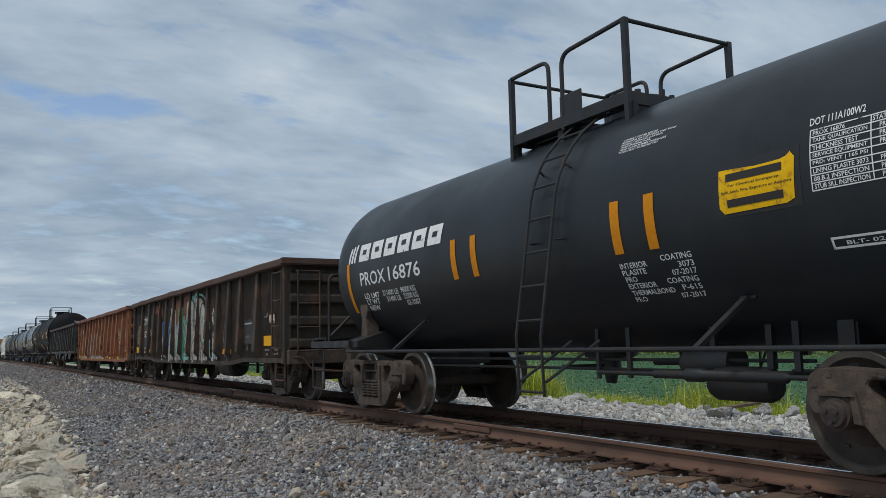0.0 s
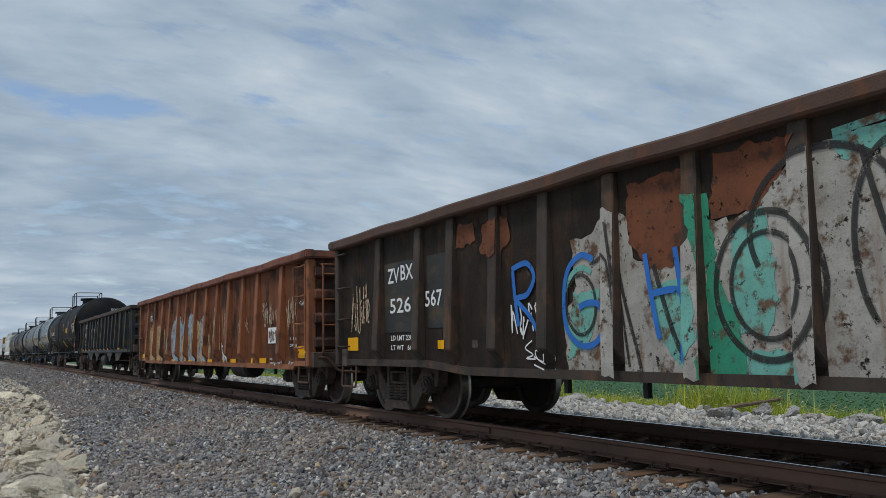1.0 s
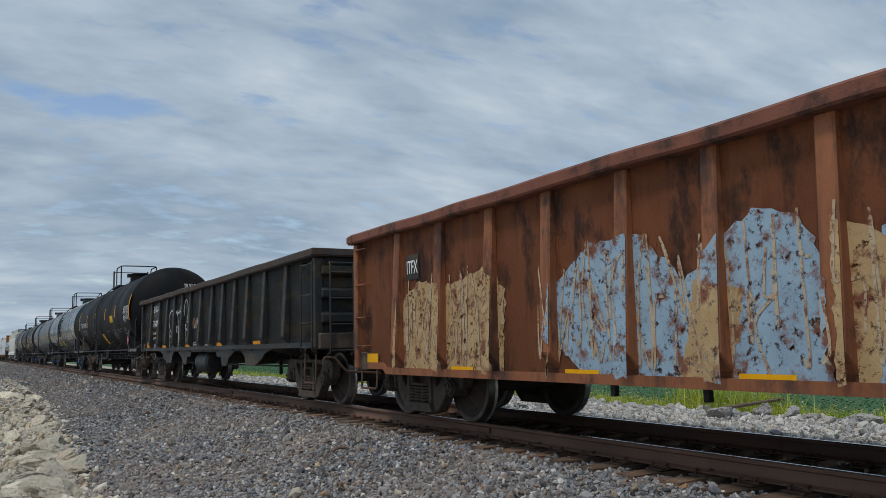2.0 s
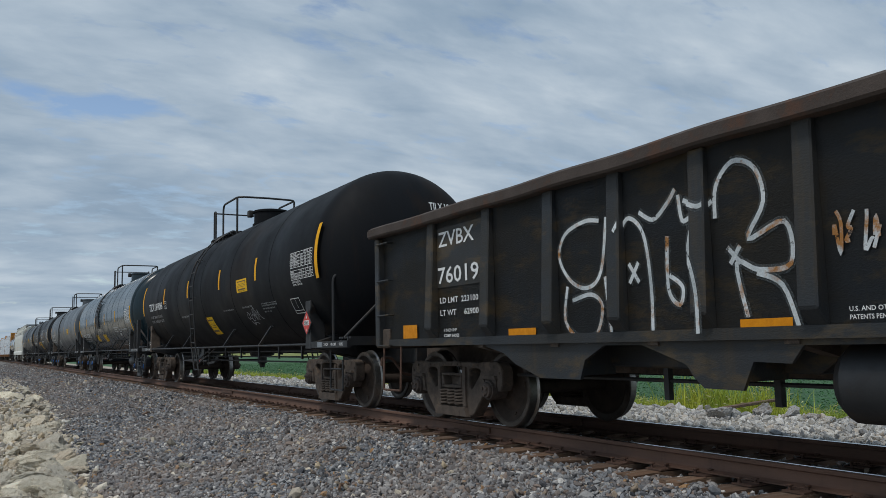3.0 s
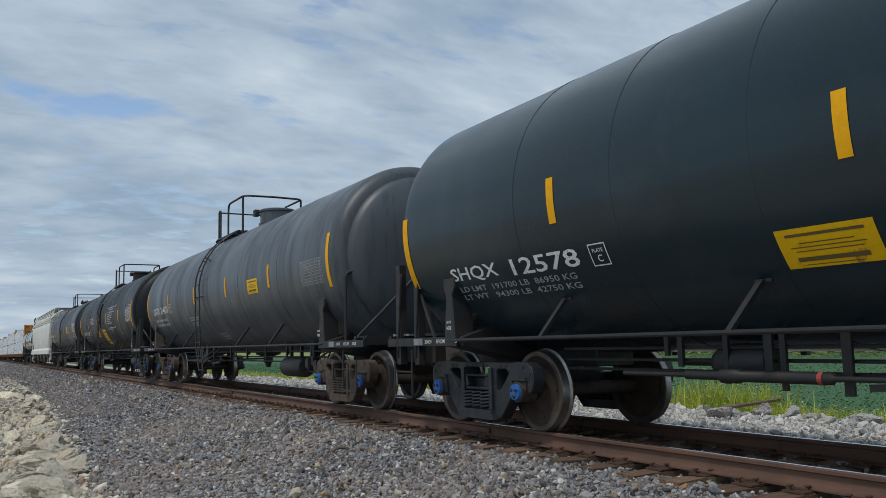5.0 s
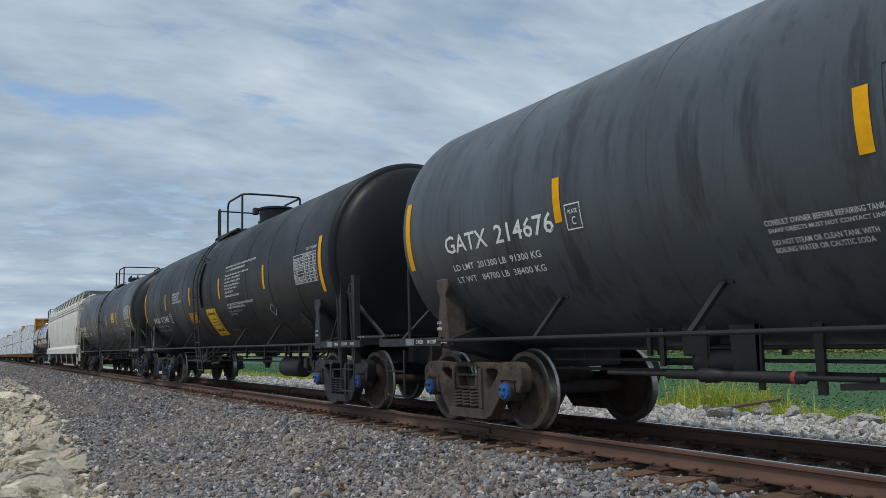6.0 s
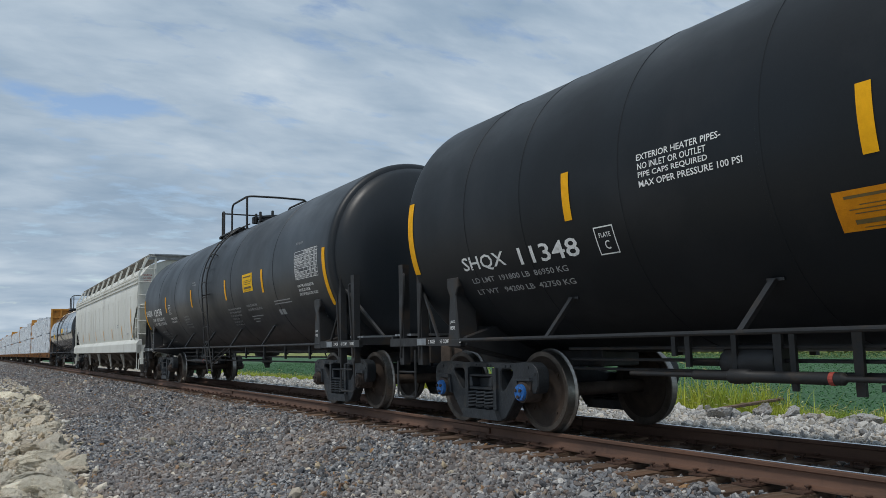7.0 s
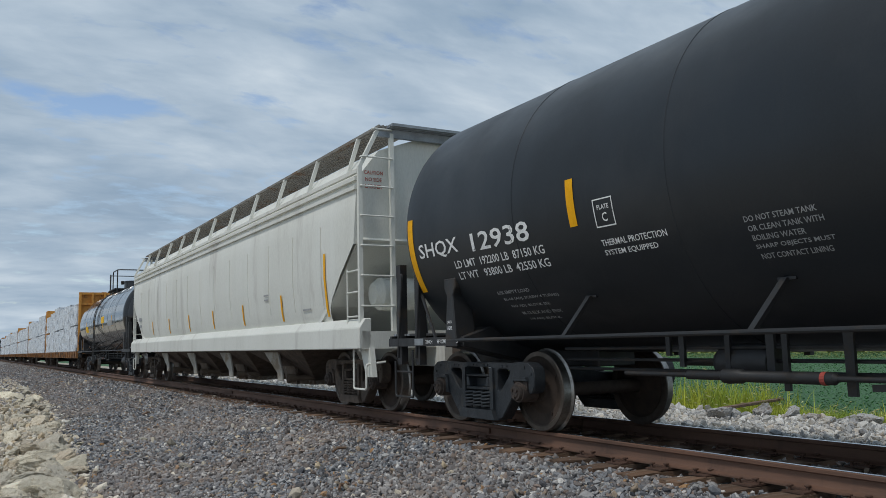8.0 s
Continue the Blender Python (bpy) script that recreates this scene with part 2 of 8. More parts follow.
M = {
    # bed coloured darker than its stones, to stand in for shade in the gaps
    "ballast": material("ballast_gravel", (0.15, 0.14, 0.13), (0.07, 0.067, 0.064), 22, 0.9, bump=0.9, fine=38, spots=(0.40, 0.385, 0.36), spot_scale=26, spot_amount=0.35),
    "stones": stone_material("crushed_stone", GREYS, dust=(0.33, 0.265, 0.22), dust_amount=0.4),
    "pale_stones": stone_material("pale_crushed_stone", PALES),
    "limestone": material("limestone", (0.80, 0.71, 0.56), (0.58, 0.49, 0.36), 3, 0.95, bump=0.9, fine=17, relief=0.06, spots=(0.44, 0.35, 0.22), spot_scale=5, spot_amount=0.25, piece=0.3),
    "limestone_bits": stone_material("limestone_rubble", TANS, dust=(0.50, 0.44, 0.35), dust_scale=0.6),
    "white_rock": material("white_limestone", (0.70, 0.68, 0.64), (0.52, 0.50, 0.47), 7, 0.95, bump=0.9, fine=40, relief=0.04, spots=(0.46, 0.37, 0.29), spot_scale=3, spot_amount=0.35, piece=0.3),
    "soil": material("dusty_soil", (0.42, 0.37, 0.295), (0.27, 0.24, 0.195), 3, 0.95, bump=0.8, fine=30),
    "rail": material("rusted_rail_steel", (0.150, 0.078, 0.050), (0.092, 0.056, 0.042), 5, 0.8, bump=0.2, fine=80, stretch=(1, 0.2, 1), streak=(0.06, 0.040, 0.032), streak_amount=0.35),
    "rail_top": material("polished_rail_steel", (0.55, 0.56, 0.58), (0.42, 0.43, 0.45), 8, 0.25, metal=1.0, bump=0.02, stretch=(1, 0.1, 1)),
    "tie": material("weathered_tie_wood", (0.165, 0.098, 0.060), (0.080, 0.054, 0.038), 5, 0.92, bump=0.8, fine=50, stretch=(0.25, 2.2, 2), spots=(0.22, 0.165, 0.12), spot_scale=6, spot_amount=0.4, piece=0.4),
    "iron": material("rusty_iron", (0.10, 0.052, 0.034), (0.055, 0.034, 0.026), 12, 0.85, bump=0.3),
    "leaf": material("soybean_leaf", (0.062, 0.165, 0.058), (0.040, 0.118, 0.042), 2.5, 0.6, island=0.35, bump=0.0, leafy=0.25),
    "grass": material("foxtail_grass", (0.50, 0.52, 0.065), (0.20, 0.33, 0.05), 1.1, 0.6, island=0.5, bump=0.0, leafy=0.4),
    "seed": material("grass_seed_head", (0.52, 0.52, 0.26), (0.40, 0.42, 0.18), 6, 0.8, island=0.4, bump=0.0, leafy=0.3),
    "field": material("soybean_field", (0.040, 0.110, 0.040), (0.030, 0.085, 0.032), 1.2, 0.9, bump=0.9, fine=9),
    "yellow_crop": material("ripening_crop", (0.20, 0.22, 0.05), (0.14, 0.17, 0.04), 0.5, 0.9, bump=0.8, fine=6),
    "tree": material("far_tree_leaves", (0.035, 0.065, 0.035), (0.02, 0.04, 0.022), 0.3, 0.9, island=0.5, bump=0.0),
    "black": material("black_tank_enamel", (0.0125, 0.0165, 0.0215), (0.008, 0.0105, 0.0135), 1.1, 0.42, specular=0.4, bump=0.03, fine=120, spots=(0.020, 0.023, 0.027), spot_scale=0.8, spot_amount=0.5, stretch=(1, 0.5, 0.35), streak=(0.024, 0.025, 0.027), streak_amount=0.25),
    "black_sheen": material("blue_black_tank_enamel", (0.0095, 0.025, 0.034), (0.0065, 0.016, 0.0225), 1.1, 0.24, specular=0.45, bump=0.02, fine=120, spots=(0.019, 0.035, 0.044), spot_scale=0.8, spot_amount=0.4, stretch=(1, 0.5, 0.35), rough_var=0.06),
    "black_dull": material("dull_black_tank_enamel", (0.0072, 0.0098, 0.0128), (0.005, 0.0066, 0.0086), 1.1, 0.46, specular=0.27, bump=0.03, fine=120, spots=(0.014, 0.016, 0.019), spot_scale=0.8, spot_amount=0.5, stretch=(1, 0.5, 0.35)),
    "black_matt": material("flat_black_tank_paint", (0.0062, 0.0072, 0.0092), (0.005, 0.0058, 0.0074), 1.3, 0.60, specular=0.12, bump=0.04, fine=120, spots=(0.014, 0.011, 0.010), spot_scale=0.9, spot_amount=0.35, stretch=(1, 0.5, 0.35), streak=(0.018, 0.012, 0.010), streak_amount=0.35),
    "grey_tank": material("dusty_grey_black_tank_paint", (0.066, 0.080, 0.094), (0.045, 0.055, 0.065), 1.0, 0.40, bump=0.05, fine=90, spots=(0.030, 0.035, 0.041), spot_scale=1.8, spot_amount=0.36, stretch=(1, 1.8, 0.2), streak=(0.024, 0.028, 0.033), streak_amount=0.55),
    "gloss_black": material("glossy_black_tank_enamel", (0.012, 0.013, 0.014), (0.009, 0.009, 0.01), 1.0, 0.16, bump=0.02, coat=0.4),
    "frame_black": material("black_frame_paint", (0.017, 0.018, 0.020), (0.012, 0.012, 0.013), 6, 0.55, bump=0.12, spots=(0.035, 0.027, 0.021), spot_scale=3, spot_amount=0.35),
    "grime": material("brake_dust_grime", (0.090, 0.068, 0.053), (0.046, 0.036, 0.030), 7, 0.9, bump=0.5, relief=0.012, spots=(0.125, 0.092, 0.068), spot_scale=5, spot_amount=0.35),
    "truck_dark": material("dark_cast_steel", (0.020, 0.0245, 0.030), (0.013, 0.0155, 0.019), 7, 0.5, bump=0.5, fine=45, relief=0.012, spots=(0.045, 0.041, 0.037), spot_scale=4, spot_amount=0.22),
    "rim": material("worn_wheel_rim", (0.105, 0.088, 0.074), (0.06, 0.05, 0.042), 8, 0.5, metal=0.5, bump=0.1),
    "wheel": material("rusty_wheel_plate", (0.056, 0.038, 0.028), (0.030, 0.023, 0.019), 5, 0.8, bump=0.15),
    "tread": material("bright_wheel_tread", (0.34, 0.33, 0.31), (0.20, 0.185, 0.17), 10, 0.42, metal=1.0, bump=0.03),
    "blue_cap": material("blue_bearing_cap", (0.02, 0.16, 0.50), (0.015, 0.11, 0.36), 20, 0.5, bump=0.1, spots=(0.08, 0.06, 0.05), spot_scale=14, spot_amount=0.25),
    "rust_cap": material("rusty_bearing_cap", (0.065, 0.048, 0.04), (0.04, 0.032, 0.028), 20, 0.8, bump=0.2),
    "yellow": material("yellow_reflective_tape", (0.86, 0.40, 0.004), (0.74, 0.33, 0.004), 14, 0.6, specular=0.2, bump=0.05, fine=140),
    "orange": material("amber_reflective_tape", (0.66, 0.25, 0.006), (0.54, 0.19, 0.006), 14, 0.6, specular=0.2, bump=0.05, fine=140),
    "plate_yellow": material("yellow_notice_plate", (0.86, 0.48, 0.004), (0.76, 0.40, 0.004), 8, 0.6, specular=0.2, bump=0.03, spots=(0.30, 0.15, 0.03), spot_scale=4, spot_amount=0.2),
    "stencil": material("white_stencil_paint", (0.82, 0.83, 0.82), (0.66, 0.67, 0.67), 18, 0.7, bump=0.0, fine=70, worn=0.1),
    "stencil_grey": material("faded_grey_stencil_paint", (0.34, 0.35, 0.355), (0.24, 0.245, 0.25), 18, 0.7, bump=0.0, fine=70),
    "stencil_black": material("black_stencil_paint", (0.02, 0.018, 0.015), (0.03, 0.025, 0.02), 18, 0.7, bump=0.0, fine=70),
    "notice_ink": material("faded_dark_print", (0.11, 0.075, 0.02), (0.16, 0.11, 0.03), 18, 0.7, bump=0.0, fine=70),
    "red_sign": material("red_placard", (0.62, 0.05, 0.035), (0.5, 0.04, 0.03), 9, 0.5, bump=0.0),
    "red_paint": material("red_stencil_paint", (0.35, 0.06, 0.04), (0.28, 0.05, 0.04), 18, 0.7, bump=0.0),
    "grating": material("weathered_roof_grating", (0.21, 0.20, 0.18), (0.15, 0.14, 0.125), 6, 0.7, metal=0.2, bump=0.2, spots=(0.17, 0.11, 0.07), spot_scale=1.5, spot_amount=0.35),
    "galv": material("galvanised_grating", (0.30, 0.32, 0.34), (0.22, 0.235, 0.25), 8, 0.55, metal=0.6, bump=0.2),
    "brown_gon": material("dark_brown_weathered_steel", (0.052, 0.038, 0.028), (0.025, 0.020, 0.016), 1.8, 0.78, bump=0.45, fine=50, spots=(0.105, 0.056, 0.033), spot_scale=2.1, spot_amount=0.4, stretch=(1, 1, 0.6), streak=(0.018, 0.015, 0.013), streak_amount=0.6),
    "brown_chord": material("rusty_top_chord", (0.085, 0.046, 0.033), (0.055, 0.034, 0.027), 3, 0.85, bump=0.4, spots=(0.12, 0.055, 0.034), spot_scale=3, spot_amount=0.4),
    "red_gon": material("oxide_red_weathered_steel", (0.29, 0.104, 0.040), (0.19, 0.066, 0.030), 1.7, 0.72, bump=0.3, fine=50, spots=(0.085, 0.036, 0.022), spot_scale=2.2, spot_amount=0.4, stretch=(1, 1, 0.5), streak=(0.075, 0.034, 0.022), streak_amount=0.6),
    # darker copy of the red: soot plus the ends' shade, put into the colour
    "sooty_red": material("shaded_sooty_red_steel", (0.060, 0.028, 0.018), (0.035, 0.020, 0.016), 1.6, 0.8, bump=0.35, spots=(0.15, 0.058, 0.030), spot_scale=1.8, spot_amount=0.3, stretch=(1, 1, 0.6)),
    "red_chord": material("oxide_red_top_chord", (0.20, 0.068, 0.040), (0.13, 0.05, 0.034), 3, 0.8, bump=0.35, spots=(0.07, 0.035, 0.026), spot_scale=3, spot_amount=0.4),
    "black_gon": material("black_weathered_gondola_paint", (0.015, 0.019, 0.024), (0.027, 0.024, 0.018), 1.6, 0.6, bump=0.35, fine=50, spots=(0.062, 0.045, 0.024), spot_scale=2.2, spot_amount=0.42, stretch=(1, 0.6, 1.5), streak=(0.050, 0.036, 0.020), streak_amount=0.4),
    "black_chord": material("rust_brown_top_chord", (0.060, 0.044, 0.036), (0.036, 0.029, 0.026), 3, 0.85, bump=0.4, spots=(0.085, 0.045, 0.03), spot_scale=3, spot_amount=0.4),
    "white_car": material("pale_grey_hopper_paint", (0.63, 0.635, 0.59), (0.55, 0.555, 0.51), 0.7, 0.6, bump=0.05, fine=60, spots=(0.52, 0.51, 0.47), spot_scale=0.9, spot_amount=0.3, stretch=(1, 1.3, 0.25), streak=(0.50, 0.485, 0.44), streak_amount=0.12),
    # greyer than the hopper's sides, with brown mottling
    "dusty_white": material("mottled_hopper_white", (0.36, 0.34, 0.30), (0.26, 0.245, 0.22), 1.5, 0.85, bump=0.1, spots=(0.22, 0.17, 0.12), spot_scale=2, spot_amount=0.35),
    "dusty_rust": material("dusty_rusted_gate", (0.15, 0.115, 0.085), (0.08, 0.058, 0.045), 4, 0.9, bump=0.3, spots=(0.30, 0.27, 0.23), spot_scale=4, spot_amount=0.3),
    "wrap": material("white_lumber_wrap", (0.78, 0.82, 0.85), (0.42, 0.47, 0.52), 4.0, 0.25, bump=1.0, relief=0.06, fine=11, spots=(0.20, 0.23, 0.27), spot_scale=3.4, spot_amount=0.38, island=0.15),
    "bulkhead": material("ochre_bulkhead_paint", (0.55, 0.25, 0.04), (0.42, 0.18, 0.035), 2, 0.65, bump=0.1, spots=(0.16, 0.08, 0.035), spot_scale=2, spot_amount=0.35),
    "rust_deck": material("rusty_ochre_deck_paint", (0.26, 0.115, 0.03), (0.13, 0.06, 0.025), 2, 0.75, bump=0.1, spots=(0.07, 0.04, 0.025), spot_scale=2.5, spot_amount=0.45),
    "g_white": material("weathered_white_spray_paint", (0.40, 0.385, 0.35), (0.22, 0.205, 0.185), 3.2, 0.75, bump=0.3, spots=(0.11, 0.062, 0.036), spot_scale=5, spot_amount=0.36, worn=0.22, streak=(0.20, 0.095, 0.045), streak_amount=0.45),
    "g_scrawl": material("rust_bitten_white_spray_paint", (0.64, 0.68, 0.70), (0.27, 0.31, 0.33), 3.0, 0.75, bump=0.3, spots=(0.34, 0.155, 0.045), spot_scale=3.6, spot_amount=0.45, worn=0.12),
    "g_teal": material("teal_spray_paint", (0.16, 0.42, 0.36), (0.11, 0.31, 0.27), 4, 0.7, bump=0.2, spots=(0.13, 0.075, 0.045), spot_scale=5, spot_amount=0.42, worn=0.22),
    "g_green": material("green_spray_paint", (0.03, 0.27, 0.16), (0.02, 0.2, 0.12), 4, 0.7, bump=0.2, spots=(0.10, 0.06, 0.04), spot_scale=7, spot_amount=0.25, worn=0.25),
    "g_blue": material("blue_spray_paint", (0.02, 0.155, 0.52), (0.016, 0.12, 0.42), 6, 0.6, bump=0.05, worn=0.12),
    "g_lightblue": material("pale_blue_spray_paint", (0.30, 0.42, 0.52), (0.22, 0.31, 0.40), 4, 0.7, bump=0.2, spots=(0.20, 0.075, 0.04), spot_scale=5, spot_amount=0.45, worn=0.28),
    "g_tan": material("tan_spray_paint", (0.46, 0.32, 0.16), (0.36, 0.22, 0.10), 4, 0.7, bump=0.2, spots=(0.20, 0.07, 0.04), spot_scale=5, spot_amount=0.45, worn=0.28),
    "g_cream": material("cream_spray_paint", (0.50, 0.40, 0.28), (0.36, 0.25, 0.15), 5, 0.7, bump=0.1, spots=(0.22, 0.08, 0.04), spot_scale=9, spot_amount=0.4, worn=0.35),
    "g_black": material("black_spray_paint", (0.015, 0.015, 0.016), (0.025, 0.022, 0.02), 6, 0.65, bump=0.1, worn=0.25, thin=0.8),
    "g_haze": material("thin_white_overspray", (0.34, 0.39, 0.41), (0.26, 0.30, 0.32), 6, 0.8, bump=0.0, worn=0.3, thin=0.13),
    "g_rust": material("bare_rust_patch", (0.165, 0.050, 0.018), (0.10, 0.036, 0.018), 4, 0.85, bump=0.3, spots=(0.07, 0.03, 0.018), spot_scale=6, spot_amount=0.3, worn=0.1),
}

# ---------------------------------------------------------------- mesh helpers


def part(name, shape, mat, parent=None, label="", smooth=False, at=None):
    """Links a bmesh (or a mesh that others share) as one mesh object under a thing or a part."""
    if isinstance(shape, bmesh.types.BMesh):
        me = bpy.data.meshes.new(name)
        bmesh.ops.recalc_face_normals(shape, faces=shape.faces)
        shape.to_mesh(me)
        shape.free()
        if smooth:
            me.shade_smooth()
            me.set_sharp_from_angle(angle=radians(35))
        for one in mat if isinstance(mat, (list, tuple)) else [mat]:
            me.materials.append(M[one])
    else:
        me = shape
    ob = new(name, me)
    if parent is not None:
        ob.parent = parent
    if at is not None:
        ob.matrix_basis = at
    if label:
        ob["label"] = label
    return ob


def box(bm, x0, x1, y0, y1, z0, z1, slot=0):
    v = [bm.verts.new(c) for c in ((x0, y0, z0), (x1, y0, z0), (x1, y1, z0), (x0, y1, z0), (x0, y0, z1), (x1, y0, z1), (x1, y1, z1), (x0, y1, z1))]
    for f in ((0, 3, 2, 1), (4, 5, 6, 7), (0, 1, 5, 4), (1, 2, 6, 5), (2, 3, 7, 6), (3, 0, 4, 7)):
        bm.faces.new([v[i] for i in f]).material_index = slot


def prism(bm, poly, x0, x1, axis="x", slot=0):
    """A polygon, pushed from x0 to x1: (y, z) along x, (x, z) along y, (x, y) along z."""
    put = {"x": lambda p, w: (w, p[0], p[1]), "y": lambda p, w: (p[0], w, p[1]), "z": lambda p, w: (p[0], p[1], w)}[axis]
    a = [bm.verts.new(put(p, x0)) for p in poly]
    b = [bm.verts.new(put(p, x1)) for p in poly]
    k = len(poly)
    bm.faces.new(a).material_index = slot
    bm.faces.new(b[::-1]).material_index = slot
    for i in range(k):
        bm.faces.new((a[i], b[i], b[(i + 1) % k], a[(i + 1) % k])).material_index = slot


def bevel(bm, width=0.012, segments=1):
    bmesh.ops.recalc_face_normals(bm, faces=bm.faces)
    edges = [e for e in bm.edges if len(e.link_faces) == 2 and e.calc_face_angle(0) > 0.5]
    bmesh.ops.bevel(bm, geom=edges, offset=width, segments=segments, affect="EDGES", clamp_overlap=True)


def rounded(pts, r, steps=4):
    """A polyline with its inner corners rounded."""
    pts = [Vector(p) for p in pts]
    out = [pts[0]]
    for a, b, c in zip(pts, pts[1:], pts[2:]):
        d = min(r, (a - b).length * 0.45, (c - b).length * 0.45)
        p, q = b + (a - b).normalized() * d, b + (c - b).normalized() * d
        for i in range(steps + 1):
            t = i / steps
            out.append(p * (1 - t) ** 2 + b * 2 * t * (1 - t) + q * t * t)
    return out + [pts[-1]]


def tube(bm, pts, r=0.02, n=8, slot=0):
    pts = [Vector(p) for p in pts]
    rings, side = [], None
    for i, p in enumerate(pts):
        d = (pts[min(i + 1, len(pts) - 1)] - pts[max(i - 1, 0)]).normalized()
        if side is None:
            side = d.orthogonal().normalized()
        side = (side - d * side.dot(d)).normalized()
        other = d.cross(side)
        rings.append([bm.verts.new(p + (side * math.cos(6.2832 * k / n) + other * math.sin(6.2832 * k / n)) * r) for k in range(n)])
    for a, b in zip(rings, rings[1:]):
        for k in range(n):
            bm.faces.new((a[k], a[(k + 1) % n], b[(k + 1) % n], b[k])).material_index = slot
    bm.faces.new(rings[0][::-1]).material_index = slot
    bm.faces.new(rings[-1]).material_index = slot


def revolve(bm, profile, n=48, axis="y", centre=(0, 0, 0), slots=None):
    """A profile of (radius, place along the axis), turned about the axis."""
    c = Vector(centre)

    def put(r, w, a):
        s, t = r * math.cos(a), r * math.sin(a)
        return c + Vector({"y": (s, w, t), "x": (w, s, t), "z": (s, t, w)}[axis])

    rings = []
    for r, w in profile:
        rings.append([bm.verts.new(put(r, w, 0))] if r < 1e-6 else [bm.verts.new(put(r, w, 6.283185 * k / n)) for k in range(n)])
    for i, (a, b) in enumerate(zip(rings, rings[1:])):
        for k in range(n):
            j = (k + 1) % n
            if len(a) == 1 and len(b) == 1:
                continue
            f = bm.faces.new((a[0], b[k], b[j]) if len(a) == 1 else (a[k], b[0], a[j]) if len(b) == 1 else (a[k], b[k], b[j], a[j]))
            if slots:
                f.material_index = slots[i]


GLYPHS = {}


def lettering(text):
    """Outlines of a line of text in the built-in font: points and triangles, scaled to 1 x 1."""
    if text not in GLYPHS:
        cu = bpy.data.curves.new("lettering", "FONT")
        cu.body, cu.resolution_u, cu.offset = text, 2, 0.012
        ob = bpy.data.objects.new("lettering", cu)
        me = ob.to_mesh()
        pts = np.array([v.co[:2] for v in me.vertices])
        faces = [tuple(p.vertices) for p in me.polygons]
        ob.to_mesh_clear()
        bpy.data.objects.remove(ob)
        bpy.data.curves.remove(cu)
        lo, hi = pts.min(0), pts.max(0)
        GLYPHS[text] = ((pts - lo) / np.maximum(hi - lo, 1e-6), faces)
    return GLYPHS[text]


class Decal:
    """Flat paint in the (u, v) plane of a side, u to the reader's right, laid onto the side by a rule."""

    def __init__(self):
        self.bm = bmesh.new()

    def words(self, text, u, v, w, h):
        pts, faces = lettering(text)
        vs = [self.bm.verts.new((u + p[0] * w, v + p[1] * h, 0)) for p in pts]
        for f in faces:
            try:
                self.bm.faces.new([vs[i] for i in f])
            except ValueError:
                pass
        return self

    def bar(self, u0, v0, u1, v1):
        self.bm.faces.new([self.bm.verts.new((a, b, 0)) for a, b in ((u0, v0), (u1, v0), (u1, v1), (u0, v1))])
        return self

    def outline(self, u0, v0, u1, v1, t):
        return self.bar(u0, v0, u1, v0 + t).bar(u0, v1 - t, u1, v1).bar(u0, v0 + t, u0 + t, v1 - t).bar(u1 - t, v0 + t, u1, v1 - t)

    def poly(self, pts, ragged=0.0):
        if ragged:  # worn paint edge
            rr, edge = random.Random(len(pts) + int(pts[0][0] * 100)), []
            for (a, b), (c, d) in zip(pts, pts[1:] + pts[:1]):
                n = max(1, int(math.hypot(c - a, d - b) / 0.06))
                for k in range(n):
                    t = k / n
                    edge.append((a + (c - a) * t + rr.gauss(0, ragged) * (k > 0), b + (d - b) * t + rr.gauss(0, ragged) * (k > 0)))
            pts = edge
        self.bm.faces.new([self.bm.verts.new((a, b, 0)) for a, b in pts])
        return self

    def stroke(self, pts, w, soft=3):
        """A ribbon of paint along a smoothed line."""
        p = [Vector((*q, 0)) for q in pts]
        fine = []
        for i in range(len(p) - 1):
            a, b, c, d = p[max(i - 1, 0)], p[i], p[i + 1], p[min(i + 2, len(p) - 1)]
            for k in range(soft):
                t = k / soft
                fine.append(0.5 * ((2 * b) + (c - a) * t + (2 * a - 5 * b + 4 * c - d) * t * t + (3 * b - a - 3 * c + d) * t ** 3))
        fine.append(p[-1])
        last = None
        for i, q in enumerate(fine):
            d = fine[min(i + 1, len(fine) - 1)] - fine[max(i - 1, 0)]
            s = Vector((-d.y, d.x, 0)).normalized() * w * 0.5
            pair = (self.bm.verts.new(q + s), self.bm.verts.new(q - s))
            if last:
                self.bm.faces.new((last[0], last[1], pair[1], pair[0]))
            last = pair
        return self

    def cut(self, along, where):
        for w in where:
            geom = list(self.bm.verts) + list(self.bm.edges) + list(self.bm.faces)
            bmesh.ops.bisect_plane(self.bm, geom=geom, plane_co=(w, 0, 0) if along == "u" else (0, w, 0), plane_no=(1, 0, 0) if along == "u" else (0, 1, 0))
        return self

    def lay(self, rule, name, mat, parent, label=""):
        """rule(u, v, u_middle) gives the place on the side; each face keeps its own corners."""
        pts, faces = [], []
        for f in self.bm.faces:
            um = f.calc_center_median().x
            faces.append(tuple(range(len(pts), len(pts) + len(f.verts))))
            pts += [rule(v.co.x, v.co.y, um) for v in f.verts]
        self.bm.free()
        me = bpy.data.meshes.new(name)
        me.from_pydata(pts, [], faces)
        me.materials.append(M[mat])
        return part(name, me, mat, parent, label)


def level(y):
    """The track falls away very gently in the distance."""
    k = (y - 25.0) / 8.0
    return -0.0021 * 8.0 * (k if k > 30 else math.log1p(math.exp(k)))


RISE = 1.13


def rise(z, by=RISE):
    """Heights above the axles, from the drawn bodies to full size."""
    return z if z < 0.457 else 0.457 + (z - 0.457) * by


